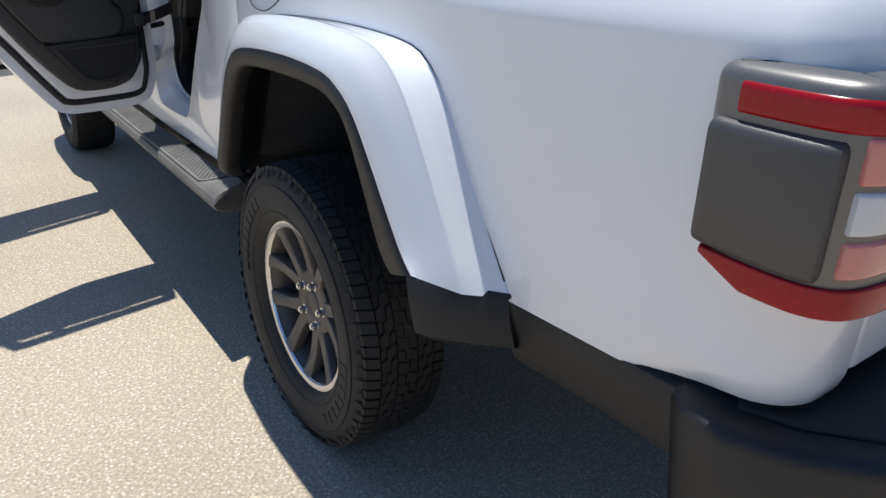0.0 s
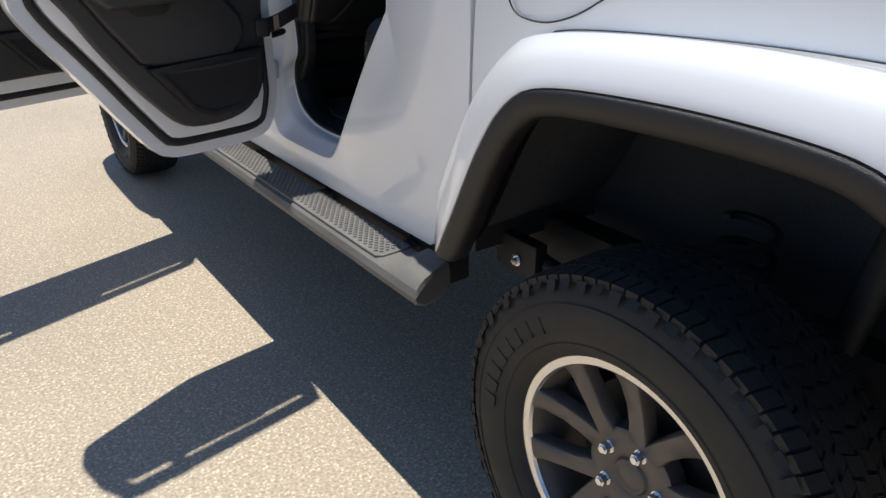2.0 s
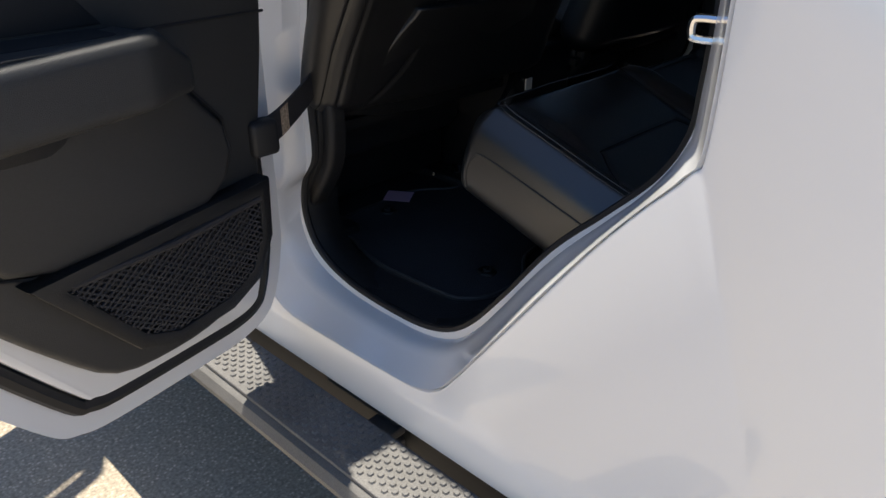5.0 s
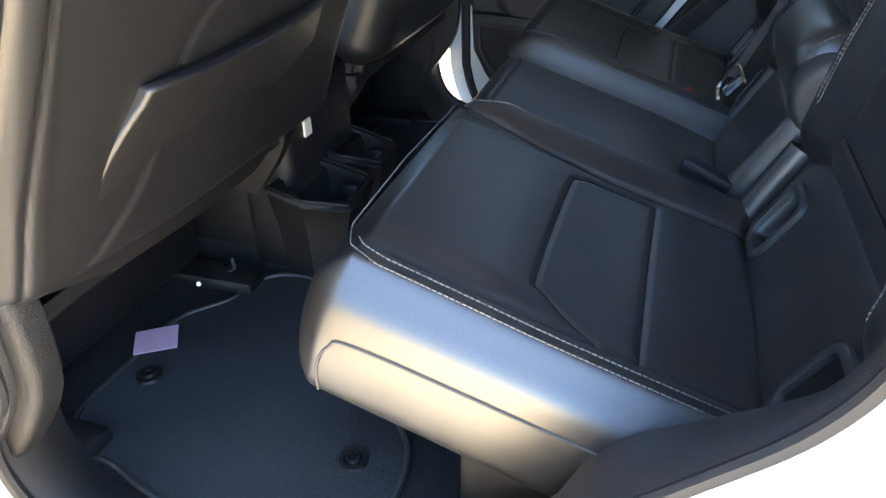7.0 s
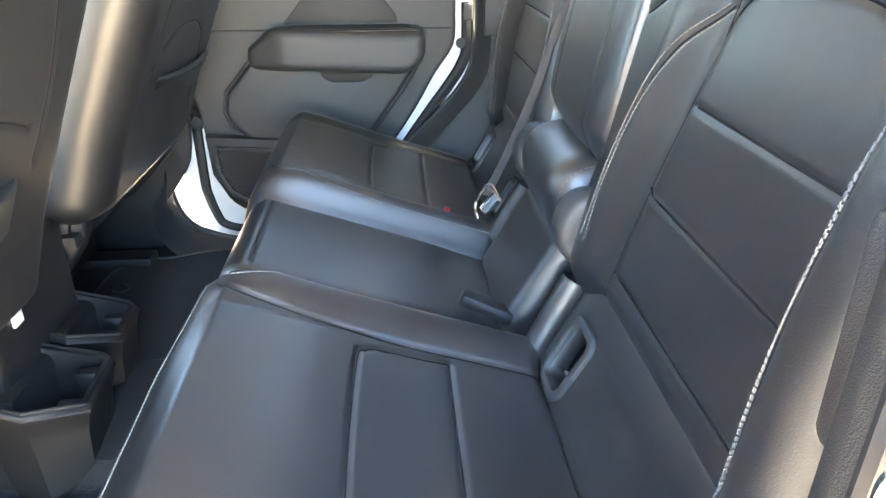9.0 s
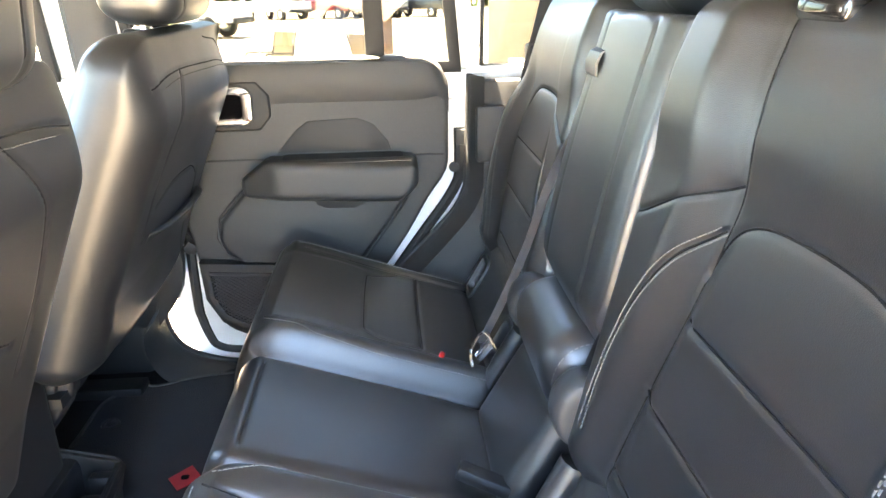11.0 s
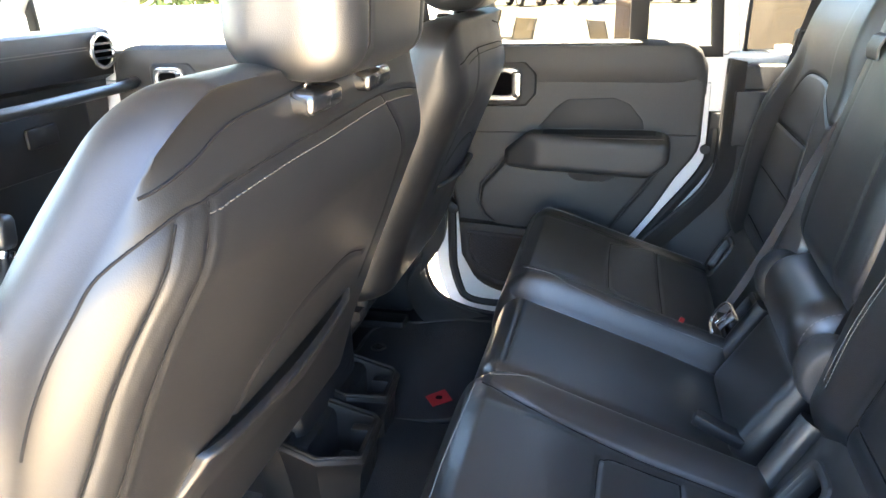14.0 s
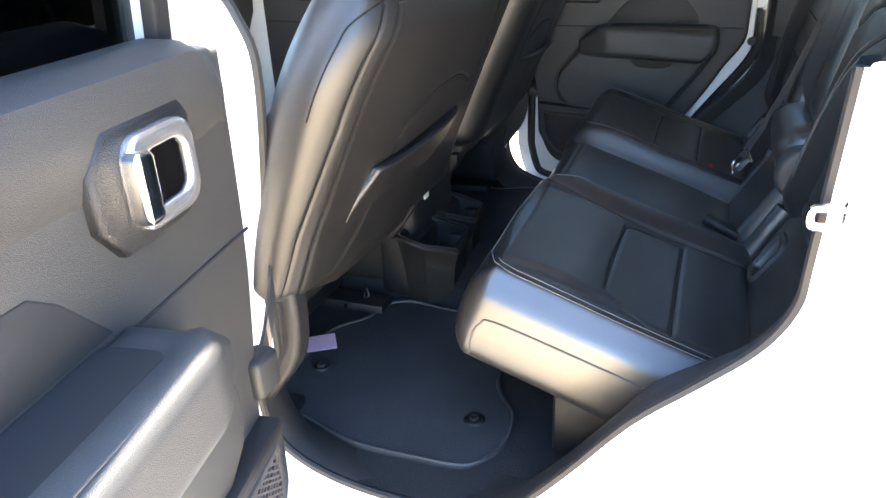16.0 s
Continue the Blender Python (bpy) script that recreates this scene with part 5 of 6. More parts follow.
def rear_center(seat):
    m = cushion_place(0.0)

    def hc(p):
        return 0.004 * np.cos(p[:, 0] * 14) - 0.006 + crease(p, [[(-0.10, 0.165), (0.10, 0.165)]], 0.003, 0.004) - 0.006 * ramp(-p[:, 1], 0.05, 0.2)

    def sc(p, n):
        p = p.copy()
        p[:, 2] += hc(p) * np.clip(n[:, 2], 0, 1)
        p[:, 1] += 0.010 * np.sin(np.clip((0.09 - p[:, 2]) / 0.17, 0, 1) * math.pi) * np.clip(n[:, 1], 0, 1) - 0.03 * ramp(p[:, 1], 0.15, 0.2125)
        return p

    soft("center_cushion", (0.262, 0.425, 0.15), 0.03, 0.006, m @ Matrix.Translation((0, 0, -0.082)), LEATHER, seat, sc)
    tilt = math.atan(0.22)
    rot = Matrix(((1, 0, 0, 0), (0, -math.sin(tilt), math.cos(tilt), 0), (0, math.cos(tilt), math.sin(tilt), 0), (0, 0, 0, 1)))
    mb = Matrix.Translation((0.0, 0.866, 1.275)) @ rot

    def sb(p, n):
        p = p.copy()
        x, y = p[:, 0], p[:, 1]
        z = 0.005 * np.cos(x * 11) + 0.008 * np.sin((y + 0.2) * 7) + crease(p, [[(-0.085, -0.19), (-0.085, 0.19), (-0.03, 0.205), (0.085, 0.19), (0.085, -0.19)]], 0.003, 0.003)
        z -= 0.006 * ramp(np.abs(x), 0.11, 0.142) + 0.045 * ramp(-y, 0.12, 0.20)
        p[:, 2] += z * np.clip(n[:, 2], 0, 1)
        p[:, 0] *= 1 - np.where(x > 0, 0.12, 0.03) * ramp(y, -0.10, 0.2) - 0.20 * ramp(-y, 0.08, 0.20)
        return p

    cb = soft("center_backrest", (0.286, 0.40, 0.15), 0.011, 0.0045, mb @ Matrix.Translation((-0.010, 0.035, -0.075)), LEATHER, seat, sb, "fold-down centre backrest in black leather")
    bm = bmesh.new()
    tab = [(0.148, 0.004), (0.152, 0.013), (0.166, 0.017), (0.180, 0.014), (0.186, 0.006)]
    rows = [[Vector((x, y, z)) for y, z in tab] for x in (0.042, 0.088)]
    loft(bm, [rows[0] + [p + Vector((0, 0, -0.003)) for p in reversed(rows[0])], rows[1] + [p + Vector((0, 0, -0.003)) for p in reversed(rows[1])]], True, True)
    bm.transform(mb)
    part("pull_tab", bm, LEATHER, cb)
    # the lower rolls of the folded armrest
    def drum(cy, cz, ry, rz, x0, x1, nm, mt, par, n=28):
        bm = bmesh.new()
        ring = lambda x, k: [(x, cy + ry * k * math.cos(2 * math.pi * j / n), cz + rz * k * math.sin(2 * math.pi * j / n)) for j in range(n)]
        loft(bm, [ring(x0, 0.55), ring(x0, 0.80), ring(x0 + 0.003, 0.92), ring(x0 + 0.012, 1.0), ring((x0 + x1) / 2, 1.03), ring(x1 - 0.012, 1.0), ring(x1 - 0.003, 0.92), ring(x1, 0.80), ring(x1, 0.55)], True, True)
        return part(nm, bm, mt, par, angle=60)

    soft("armrest_roll", (0.238, 0.110, 0.122), 0.048, 0.006, Matrix.Translation((0, 0.874, 1.086)) @ Matrix.Rotation(-0.2, 4, "X"), LEATHER, cb)
    bm = bmesh.new()
    for j in range(9, 30):
        a, b = 2 * math.pi * j / 44, 2 * math.pi * (j + 0.6) / 44
        tube(bm, [(-0.109, 0.874 + 0.0475 * math.cos(a - 1.9), 1.086 + 0.053 * math.sin(a - 1.9)), (-0.109, 0.874 + 0.0475 * math.cos(b - 1.9), 1.086 + 0.053 * math.sin(b - 1.9))], 0.0008, 4)
    part("stitching", bm, THREAD, cb)
    for s in (-1, 1):
        drum(0.893, 1.078, 0.038, 0.046, s * 0.146 - 0.024, s * 0.146 + 0.024, "hinge_cover", TRIM, cb)
    soft("lumbar_pad", (0.225, 0.165, 0.10), 0.024, 0.007, Matrix(((1, 0, 0, 0.0), (0, -0.5, 0.866, 0.925), (0, 0.866, 0.5, 0.965), (0, 0, 0, 1))) @ Matrix.Translation((0, 0, -0.02)), LEATHER, cb)


def shelf(m_side, seat):
    """The sloping filler behind a cushion, with two framed anchor openings."""
    a, b = Vector((0, 0.962, 0.898)), Vector((0, 0.886, 1.030))
    up = (b - a).normalized()
    nrm = Vector((0, up.z, -up.y))
    place = lambda x, s, c: tuple(Vector((x, 0, 0)) + a + up * s + nrm * c)
    L = (b - a).length
    holes = [rounded((-0.268, 0.034), (-0.214, 0.106), 0.012), rounded((-0.570, 0.034), (-0.516, 0.106), 0.012)]
    bm = bmesh.new()
    slab(bm, rounded((-0.606, 0.0), (-0.150, L), 0.02), 0.022, lambda x, s, c: place(x, s, c - 0.022), 0.005, holes=holes)
    bm.transform(m_side)
    sh = part("seat_filler", bm, LEATHER, seat, "black vinyl filler behind the cushion")
    for h in holes:
        bm = bmesh.new()
        slab(bm, inset(h, -0.010), 0.007, lambda x, s, c: place(x, s, c - 0.001), 0.003, holes=[inset(h, 0.001)])
        bm.transform(m_side)
        part("anchor_bezel", bm, TRIM, sh)
        # black plate just behind the opening, coloured as the dark of a deeper hole
        bm = bmesh.new()
        slab(bm, inset(h, -0.012), 0.003, lambda x, s, c: place(x, s, c - 0.027))
        bm.transform(m_side)
        part("anchor_recess_shade", bm, DARK, sh)
        bm = bmesh.new()
        x0, x1 = min(q[0] for q in h), max(q[0] for q in h)
        tube(bm, [place(x0 + 0.012, 0.05, -0.022), place(x0 + 0.014, 0.05, -0.014), place(x1 - 0.014, 0.05, -0.014), place(x1 - 0.012, 0.05, -0.022)], 0.004, 8)
        bm.transform(m_side)
        part("anchor_bar", bm, CHROME, sh)
    # rounded moulding beside the opening
    bm = bmesh.new()
    tube(bm, [place(-0.172, 0.0, 0.002), place(-0.170, 0.07, 0.008), place(-0.165, L - 0.02, 0.010)], 0.018, 10)
    bm.transform(m_side)
    part("filler_edge", bm, LEATHER, sh)


def head_restraint(m, parent, w=0.29, h=0.19, t=0.11, posts=True, name="head_restraint"):
    def sh(p, n):
        p = p.copy()
        p[:, 2] += (0.014 * np.cos(p[:, 0] * 9) * np.clip(np.abs(n[:, 2]), 0, 1) * np.sign(n[:, 2]))
        p[:, 2] += crease(p, [[(-w * 0.30, -h), (-w * 0.30, h)], [(w * 0.30, -h), (w * 0.30, h)]], 0.003, 0.003) * np.sign(n[:, 2]) * np.abs(n[:, 2])
        p[:, 0] *= 1 - 0.07 * ramp(p[:, 1], 0.0, h / 2) - 0.05 * ramp(-p[:, 1], 0.0, h / 2)
        return p
    hr = soft(name, (w, h, t), 0.036, 0.0045, m, LEATHER, parent, sh, "black leather head restraint")
    warp = lambda p: np.stack([p[:, 0] * (1 - 0.07 * ramp(p[:, 1], 0.0, h / 2) - 0.05 * ramp(-p[:, 1], 0.0, h / 2)), p[:, 1], p[:, 2]], 1)
    for face in (1, -1):
        for x in (-w * 0.30, w * 0.30):
            seam(hr, [(x, h * (-0.47 + 0.094 * i)) for i in range(11)], m @ Matrix.Diagonal((1, 1, face, 1)), lambda p: t / 2 + 0.014 * np.cos(p[:, 0] * 9) - 0.002, 0.0011, warp, (w / 2 - 0.036, h / 2 - 0.036, 0.036, 0.0))
    if posts:
        for x in (-0.068, 0.068):
            bm = bmesh.new()
            tube(bm, [(x, -h / 2 + 0.01, 0), (x, -h / 2 - 0.10, 0)], 0.0065, 10)
            bm.transform(m)
            part("post", bm, CHROME, hr, "chrome post")
            bm = bmesh.new()
            box(bm, (x - 0.032, -h / 2 - 0.026, -0.024), (x + 0.032, -h / 2 - 0.005, 0.024), 0.007, 3)
            bm.transform(m)
            part("post_guide", bm, GLOSSBLACK, hr, "glossy black post guide")
    return hr


def rear_seat():
    seat = thing("rear_bench_seat", "black leather rear bench seat with pale stitching, clean", "car seat", at=(0, 1.1, 0.705))
    hold = Matrix.Translation((0, -1.1, -0.705))
    for m in (SAME, MIRROR):
        rear_cushion(m, seat)
        rear_back(m, seat)
        shelf(m, seat)
    rear_center(seat)
    bm = bmesh.new()
    box(bm, (-0.55, 0.93, 0.705), (0.55, 1.22, 0.90), 0.02)
    part("seat_base", bm, PLASTIC, seat)
    bm = bmesh.new()
    box(bm, (-0.60, 0.66, 0.74), (0.60, 0.85, 1.02), 0.01)
    part("seat_frame", bm, PLASTIC, seat)
    up = Matrix(((1, 0, 0, 0), (0, -0.15, 0.988, 0), (0, 0.988, 0.15, 0), (0, 0, 0, 1)))
    head_restraint(Matrix.Translation((0.0, 0.742, 1.565)) @ up, seat, 0.180, 0.145, 0.105)
    head_restraint(Matrix.Translation((0.36, 0.735, 1.592)) @ up, seat, 0.25, 0.15, 0.11)
    head_restraint(Matrix.Translation((-0.385, 0.755, 1.60)) @ up, seat, 0.25, 0.15, 0.11)
    # buckles
    for x in (0.155, -0.115):
        bm = bmesh.new()
        box(bm, (-0.013, -0.045, -0.012), (0.013, 0.028, 0.006), 0.004, m=Matrix.Translation((x + 0.03, 1.005, 0.946)) @ Matrix.Rotation(0.35, 4, "X") @ Matrix.Rotation(-0.25, 4, "Z"))
        b = part("buckle", bm, PLASTIC, seat, "black seat belt buckle")
        if x > 0:
            bm = bmesh.new()
            box(bm, (-0.012, 0.027, -0.009), (0.012, 0.036, 0.010), 0.002, m=Matrix.Translation((x + 0.03, 1.005, 0.950)) @ Matrix.Rotation(0.35, 4, "X") @ Matrix.Rotation(-0.25, 4, "Z"))
            part("release_button", bm, REDPLASTIC, b, "red release button")
    bm = bmesh.new()
    tube(bm, [(0.155, 0.955, 1.005), (0.165, 0.975, 0.975)], 0.008, 8, flat=0.35)
    tube(bm, spline([(0.14, 0.95, 1.00), (0.165, 0.965, 1.02), (0.175, 0.985, 0.985), (0.155, 0.985, 0.965)], 5), 0.003, 6)
    part("latch_tongue", bm, CHROME, seat, "bright steel belt tongue")
    bm = bmesh.new()
    line = [(0.168, 0.960, 1.00), (0.160, 0.930, 1.07), (0.150, 0.893, 1.17), (0.146, 0.862, 1.27), (0.144, 0.82, 1.36)]
    line = spline(line, 6)
    loft(bm, [[p + Vector((-0.001, 0.004, 0.0)), p + Vector((0.003, 0.016, 0)), p + Vector((0.004, 0.015, 0)), p + Vector((0.0, 0.003, 0))] for p in line], True, True)
    part("center_belt", bm, WEB, seat)
    for o in list(seat.children_recursive):
        if o.parent == seat:
            o.matrix_parent_inverse = hold
    return seat


rear_seat()


def belts():
    for m in (SAME, MIRROR):
        bm = bmesh.new()
        line = spline([(-0.655, 0.74, 1.72), (-0.645, 0.75, 1.60), (-0.625, 0.78, 1.47), (-0.612, 0.80, 1.40), (-0.640, 0.84, 1.20), (-0.658, 0.90, 1.0), (-0.662, 0.93, 0.90)], 6)
        loft(bm, [[p + Vector((-0.002, -0.022, 0)), p + Vector((0.0015, -0.022, 0)), p + Vector((0.0015, 0.024, 0)), p + Vector((-0.002, 0.024, 0))] for p in line], True, True)
        bm.transform(m)
        b = part("seat_belt", bm, WEB)
        tagged(b, "dark woven seat belt hanging beside the rear seat back", "seat belt", "rear seat belts")
        bm = bmesh.new()
        box(bm, (-0.66, 0.76, 1.385), (-0.60, 0.82, 1.425), 0.01)
        bm.transform(m)
        part("belt_guide", bm, PLASTIC, b)


belts()


# ---- front seats ----
def front_seat(m_side, label, lean, lift, push, head):
    seat = thing("front_seat", label, "car seat", "front seats")
    tilt = math.atan(0.33)
    # x across, y up the back, z out of its rear face (towards the rear of the truck)
    recline = Matrix.Translation((0, 1.475 + push, 1.185 + lift)) @ Matrix.Rotation(radians(lean), 4, "X") @ Matrix.Translation((0, -1.475, -1.185))
    m = m_side @ recline @ Matrix.Translation((-0.395, 1.475, 1.185)) @ Matrix(((1, 0, 0, 0), (0, -math.sin(tilt), -math.cos(tilt), 0), (0, math.cos(tilt), -math.sin(tilt), 0), (0, 0, 0, 1))) @ Matrix.Diagonal((1.10, 1, 1, 1))
    W, Hh, T = 0.565, 0.53, 0.12
    strap = [[(-0.248, 0.190), (-0.250, 0.138), (-0.252, 0.04), (-0.265, -0.127), (-0.270, -0.24)], [(-0.218, 0.197), (-0.220, 0.12), (-0.226, 0.017), (-0.243, -0.146), (-0.249, -0.24)]]
    bend = lambda y: 0.063 * np.maximum(0, y + 0.12) + 0.06 * np.maximum(0, y + 0.12) ** 2
    taper = lambda x, y: 1 - np.where(x < 0, 0.38, 0.02) * ramp(y, 0.0, 0.30) ** 2
    yoke = [smooth_line([(-0.281, 0.05), (-0.281, 0.135), (-0.278, 0.172), (-0.254, 0.192), (-0.220, 0.199), (-0.118, 0.211), (0.0, 0.216), (0.12, 0.219), (0.20, 0.215), (0.25, 0.207)], 5), smooth_line([(0.125, 0.22), (0.168, 0.16), (0.19, 0.06), (0.185, -0.03)], 5)]
    pocket = [smooth_line([(-0.190, -0.22), (-0.127, -0.143), (-0.086, -0.013), (-0.027, 0.031), (0.033, 0.041), (0.10, 0.040), (0.16, 0.018)], 5)]

    def height(p):
        x, y = p[:, 0], p[:, 1]
        z = -0.026 * (np.minimum(x, 0) / 0.28) ** 2 + 0.006
        z += crease(p, strap, 0.0024, 0.0026) + crease(p, yoke, 0.0030, 0.0030) + crease(p, pocket, 0.0034, 0.0032)
        z += 0.0008 * (1 - ramp(away(p, [(-0.218, 0.194), (-0.2315, 0.05), (-0.2425, -0.24)]), 0.011, 0.017))
        z -= 0.052 * ramp(y, 0.15, 0.27) + 0.02 * ramp(-y, 0.21, 0.265)
        return z + bend(y)

    def shape(p, n):
        p = p.copy()
        lean_back = bend(p[:, 1])
        p[:, 2] += (height(p) - lean_back) * np.clip(n[:, 2], 0, 1) + lean_back
        p[:, 0] *= taper(p[:, 0], p[:, 1])
        return p

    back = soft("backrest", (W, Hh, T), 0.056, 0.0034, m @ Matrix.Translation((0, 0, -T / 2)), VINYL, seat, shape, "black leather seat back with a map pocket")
    warp = lambda p: np.stack([p[:, 0] * taper(p[:, 0], p[:, 1]), p[:, 1], p[:, 2]], 1)
    shoulder = smooth_line([(-0.279, 0.206), (-0.236, 0.222), (-0.188, 0.239), (-0.09, 0.248), (-0.05, 0.252)], 5)
    strap_in = [[(max(-0.275, a), b) for a, b in ln] for ln in strap]
    for ln in strap_in + [[q for q in ln if abs(q[0]) < 0.2815] for ln in yoke + pocket + [shoulder]]:
        seam(back, ln, m, lambda p: height(p) - bend(p[:, 1]), warp=warp, edge=(0.2265, 0.209, 0.056, 0.0), lift=bend)
    one = lambda x, y: float(taper(np.array([x]), np.array([y]))[0])
    pts = resample([Vector((a, b - 0.007, 0)) for a, b in yoke[0] if abs(a) < 0.224 and b > 0.17], 60)
    inv = lambda p: height(np.array([[p[0, 0] / one(p[0, 0], p[0, 1]), p[0, 1], 0]])) + 0.0012
    stitches("stitching", back, [(q.x * one(q.x, q.y), q.y) for q in pts], m, inv, GREYTHREAD, 0.0042, 0.0022, 0.0005)
    # map pocket: a soft panel that gapes at its top
    pk = [(-0.225, -0.255), (-0.180, -0.13), (-0.150, -0.062), (-0.136, -0.044), (-0.05, -0.042), (0.06, -0.036), (0.135, -0.032), (0.160, -0.055), (0.178, -0.255)]
    bm = bmesh.new()
    slab(bm, smooth_line(pk + pk[:1], 4)[:-1], 0.010, lambda a, b, c: (a, b, 0.003 + c + float(bend(b)) + 0.012 * max(0, (b + 0.10) / 0.06) * math.cos(min(1.5, abs(a) * 9)) - 0.03 * max(0, abs(a) - 0.13) / 0.08 - 0.022 * max(0, (-b - 0.19) / 0.07)), 0.004, seg=3)
    bm.transform(m)
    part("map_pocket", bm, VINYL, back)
    # lower skirt, recliner cover and base
    bm = bmesh.new()
    rows = []
    for x in [-0.25 + 0.05 * i for i in range(11)]:
        # the last points run forward under the seat to block sun on the floor
        rows.append([(x, -0.227, -0.022 - 0.05 * (abs(x) / 0.25) ** 2), (x, -0.257, -0.026 - 0.05 * (abs(x) / 0.25) ** 2), (x, -0.287, -0.036 - 0.05 * (abs(x) / 0.25) ** 2), (x, -0.300, -0.050 - 0.05 * (abs(x) / 0.25) ** 2), (x, -0.292, -0.09 - 0.03 * (abs(x) / 0.25) ** 2), (x, -0.272, -0.14), (x, -0.252, -0.23)])
    loft(bm, rows)
    bm.transform(m)
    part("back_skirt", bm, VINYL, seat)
    for s in (-1, 1):
        bm = bmesh.new()
        slab(bm, smooth_line([(-0.36, -0.06), (-0.25, -0.03), (-0.14, -0.06), (-0.115, -0.10), (-0.16, -0.16), (-0.30, -0.20), (-0.37, -0.15), (-0.36, -0.06)], 4)[:-1], 0.03, lambda a, b, c, s=s: (s * ((0.232 if s < 0 else 0.205) + c), a - 0.030 - 0.040 * (s < 0), b + 0.035 * (s < 0)), 0.010, seg=3)
        bm.transform(m)
        cover = part("recliner_cover", bm, PLASTIC, seat)
        bm = bmesh.new()
        slab(bm, smooth_line([(-0.34, -0.075), (-0.25, -0.050), (-0.16, -0.073), (-0.14, -0.10), (-0.175, -0.145), (-0.30, -0.18), (-0.35, -0.14), (-0.34, -0.075)], 4)[:-1], 0.03, lambda a, b, c, s=s: (s * ((0.240 if s < 0 else 0.213) + c), a - 0.030 - 0.040 * (s < 0), b + 0.035 * (s < 0)), 0.006, seg=2)
        bm.transform(m)
        part("cover_cap", bm, PLASTIC, cover)

    def cs(p, n):
        p = p.copy()
        x = p[:, 0]
        z = 0.03 * ramp(np.abs(x), 0.14, 0.21) + crease(p, [[(-0.15, -0.2), (-0.15, 0.22)], [(0.15, -0.2), (0.15, 0.22)]], 0.006, 0.006)
        p[:, 2] += z * np.clip(n[:, 2], 0, 1)
        return p

    mc = m_side @ Matrix.Translation((-0.385, 1.95, 0.985)) @ Matrix.Rotation(radians(9), 4, "X")
    soft("cushion", (0.50, 0.46, 0.13), 0.05, 0.012, mc @ Matrix.Translation((0, 0, -0.065)), LEATHER, seat, cs)
    bm = bmesh.new()
    box(bm, (-0.60, 1.66, 0.705), (-0.545, 2.05, 0.73), 0.006)
    bm.transform(m_side)
    part("seat_rail", bm, PLASTIC, seat)
    bm = bmesh.new()
    box(bm, (-0.225, 1.66, 0.705), (-0.17, 2.05, 0.73), 0.006)
    bm.transform(m_side)
    part("seat_rail", bm, PLASTIC, seat)
    bm = bmesh.new()
    box(bm, (-0.61, 1.79, 0.73), (-0.16, 2.10, 0.96), 0.01)
    bm.transform(m_side)
    part("seat_base", bm, PLASTIC, seat)
    # plate added under the seat to block a strip of sun on the floor
    bm = bmesh.new()
    box(bm, (-0.65, 1.60, 0.955), (-0.112, 1.82, 0.972))
    bm.transform(m_side)
    part("seat_light_block", bm, PLASTIC, seat)
    bm = bmesh.new()
    tube(bm, spline([(-0.22, 1.70, 0.76), (-0.205, 1.715, 0.735), (-0.19, 1.71, 0.728), (-0.175, 1.72, 0.74)], 5), 0.0035, 6)
    tube(bm, [(-0.25, 1.735, 0.735), (-0.235, 1.74, 0.728)], 0.004, 6)
    bm.transform(m_side)
    part("seat_track", bm, CHROME, seat)
    up = Matrix(((1, 0, 0, 0), (0, -0.09, -0.996, 0), (0, 0.996, -0.09, 0), (0, 0, 0, 1)))
    head_restraint(m_side @ Matrix.Translation(head) @ up, seat, 0.250, 0.222, 0.098)
    return seat


front_seat(SAME, "black leather driver seat with map pocket and head restraint", 0.0, 0.032, 0.0, (-0.362, 1.404, 1.575))
front_seat(MIRROR, "black leather front passenger seat with head restraint", 1.0, 0.034, 0.0, (-0.350, 1.440, 1.598))


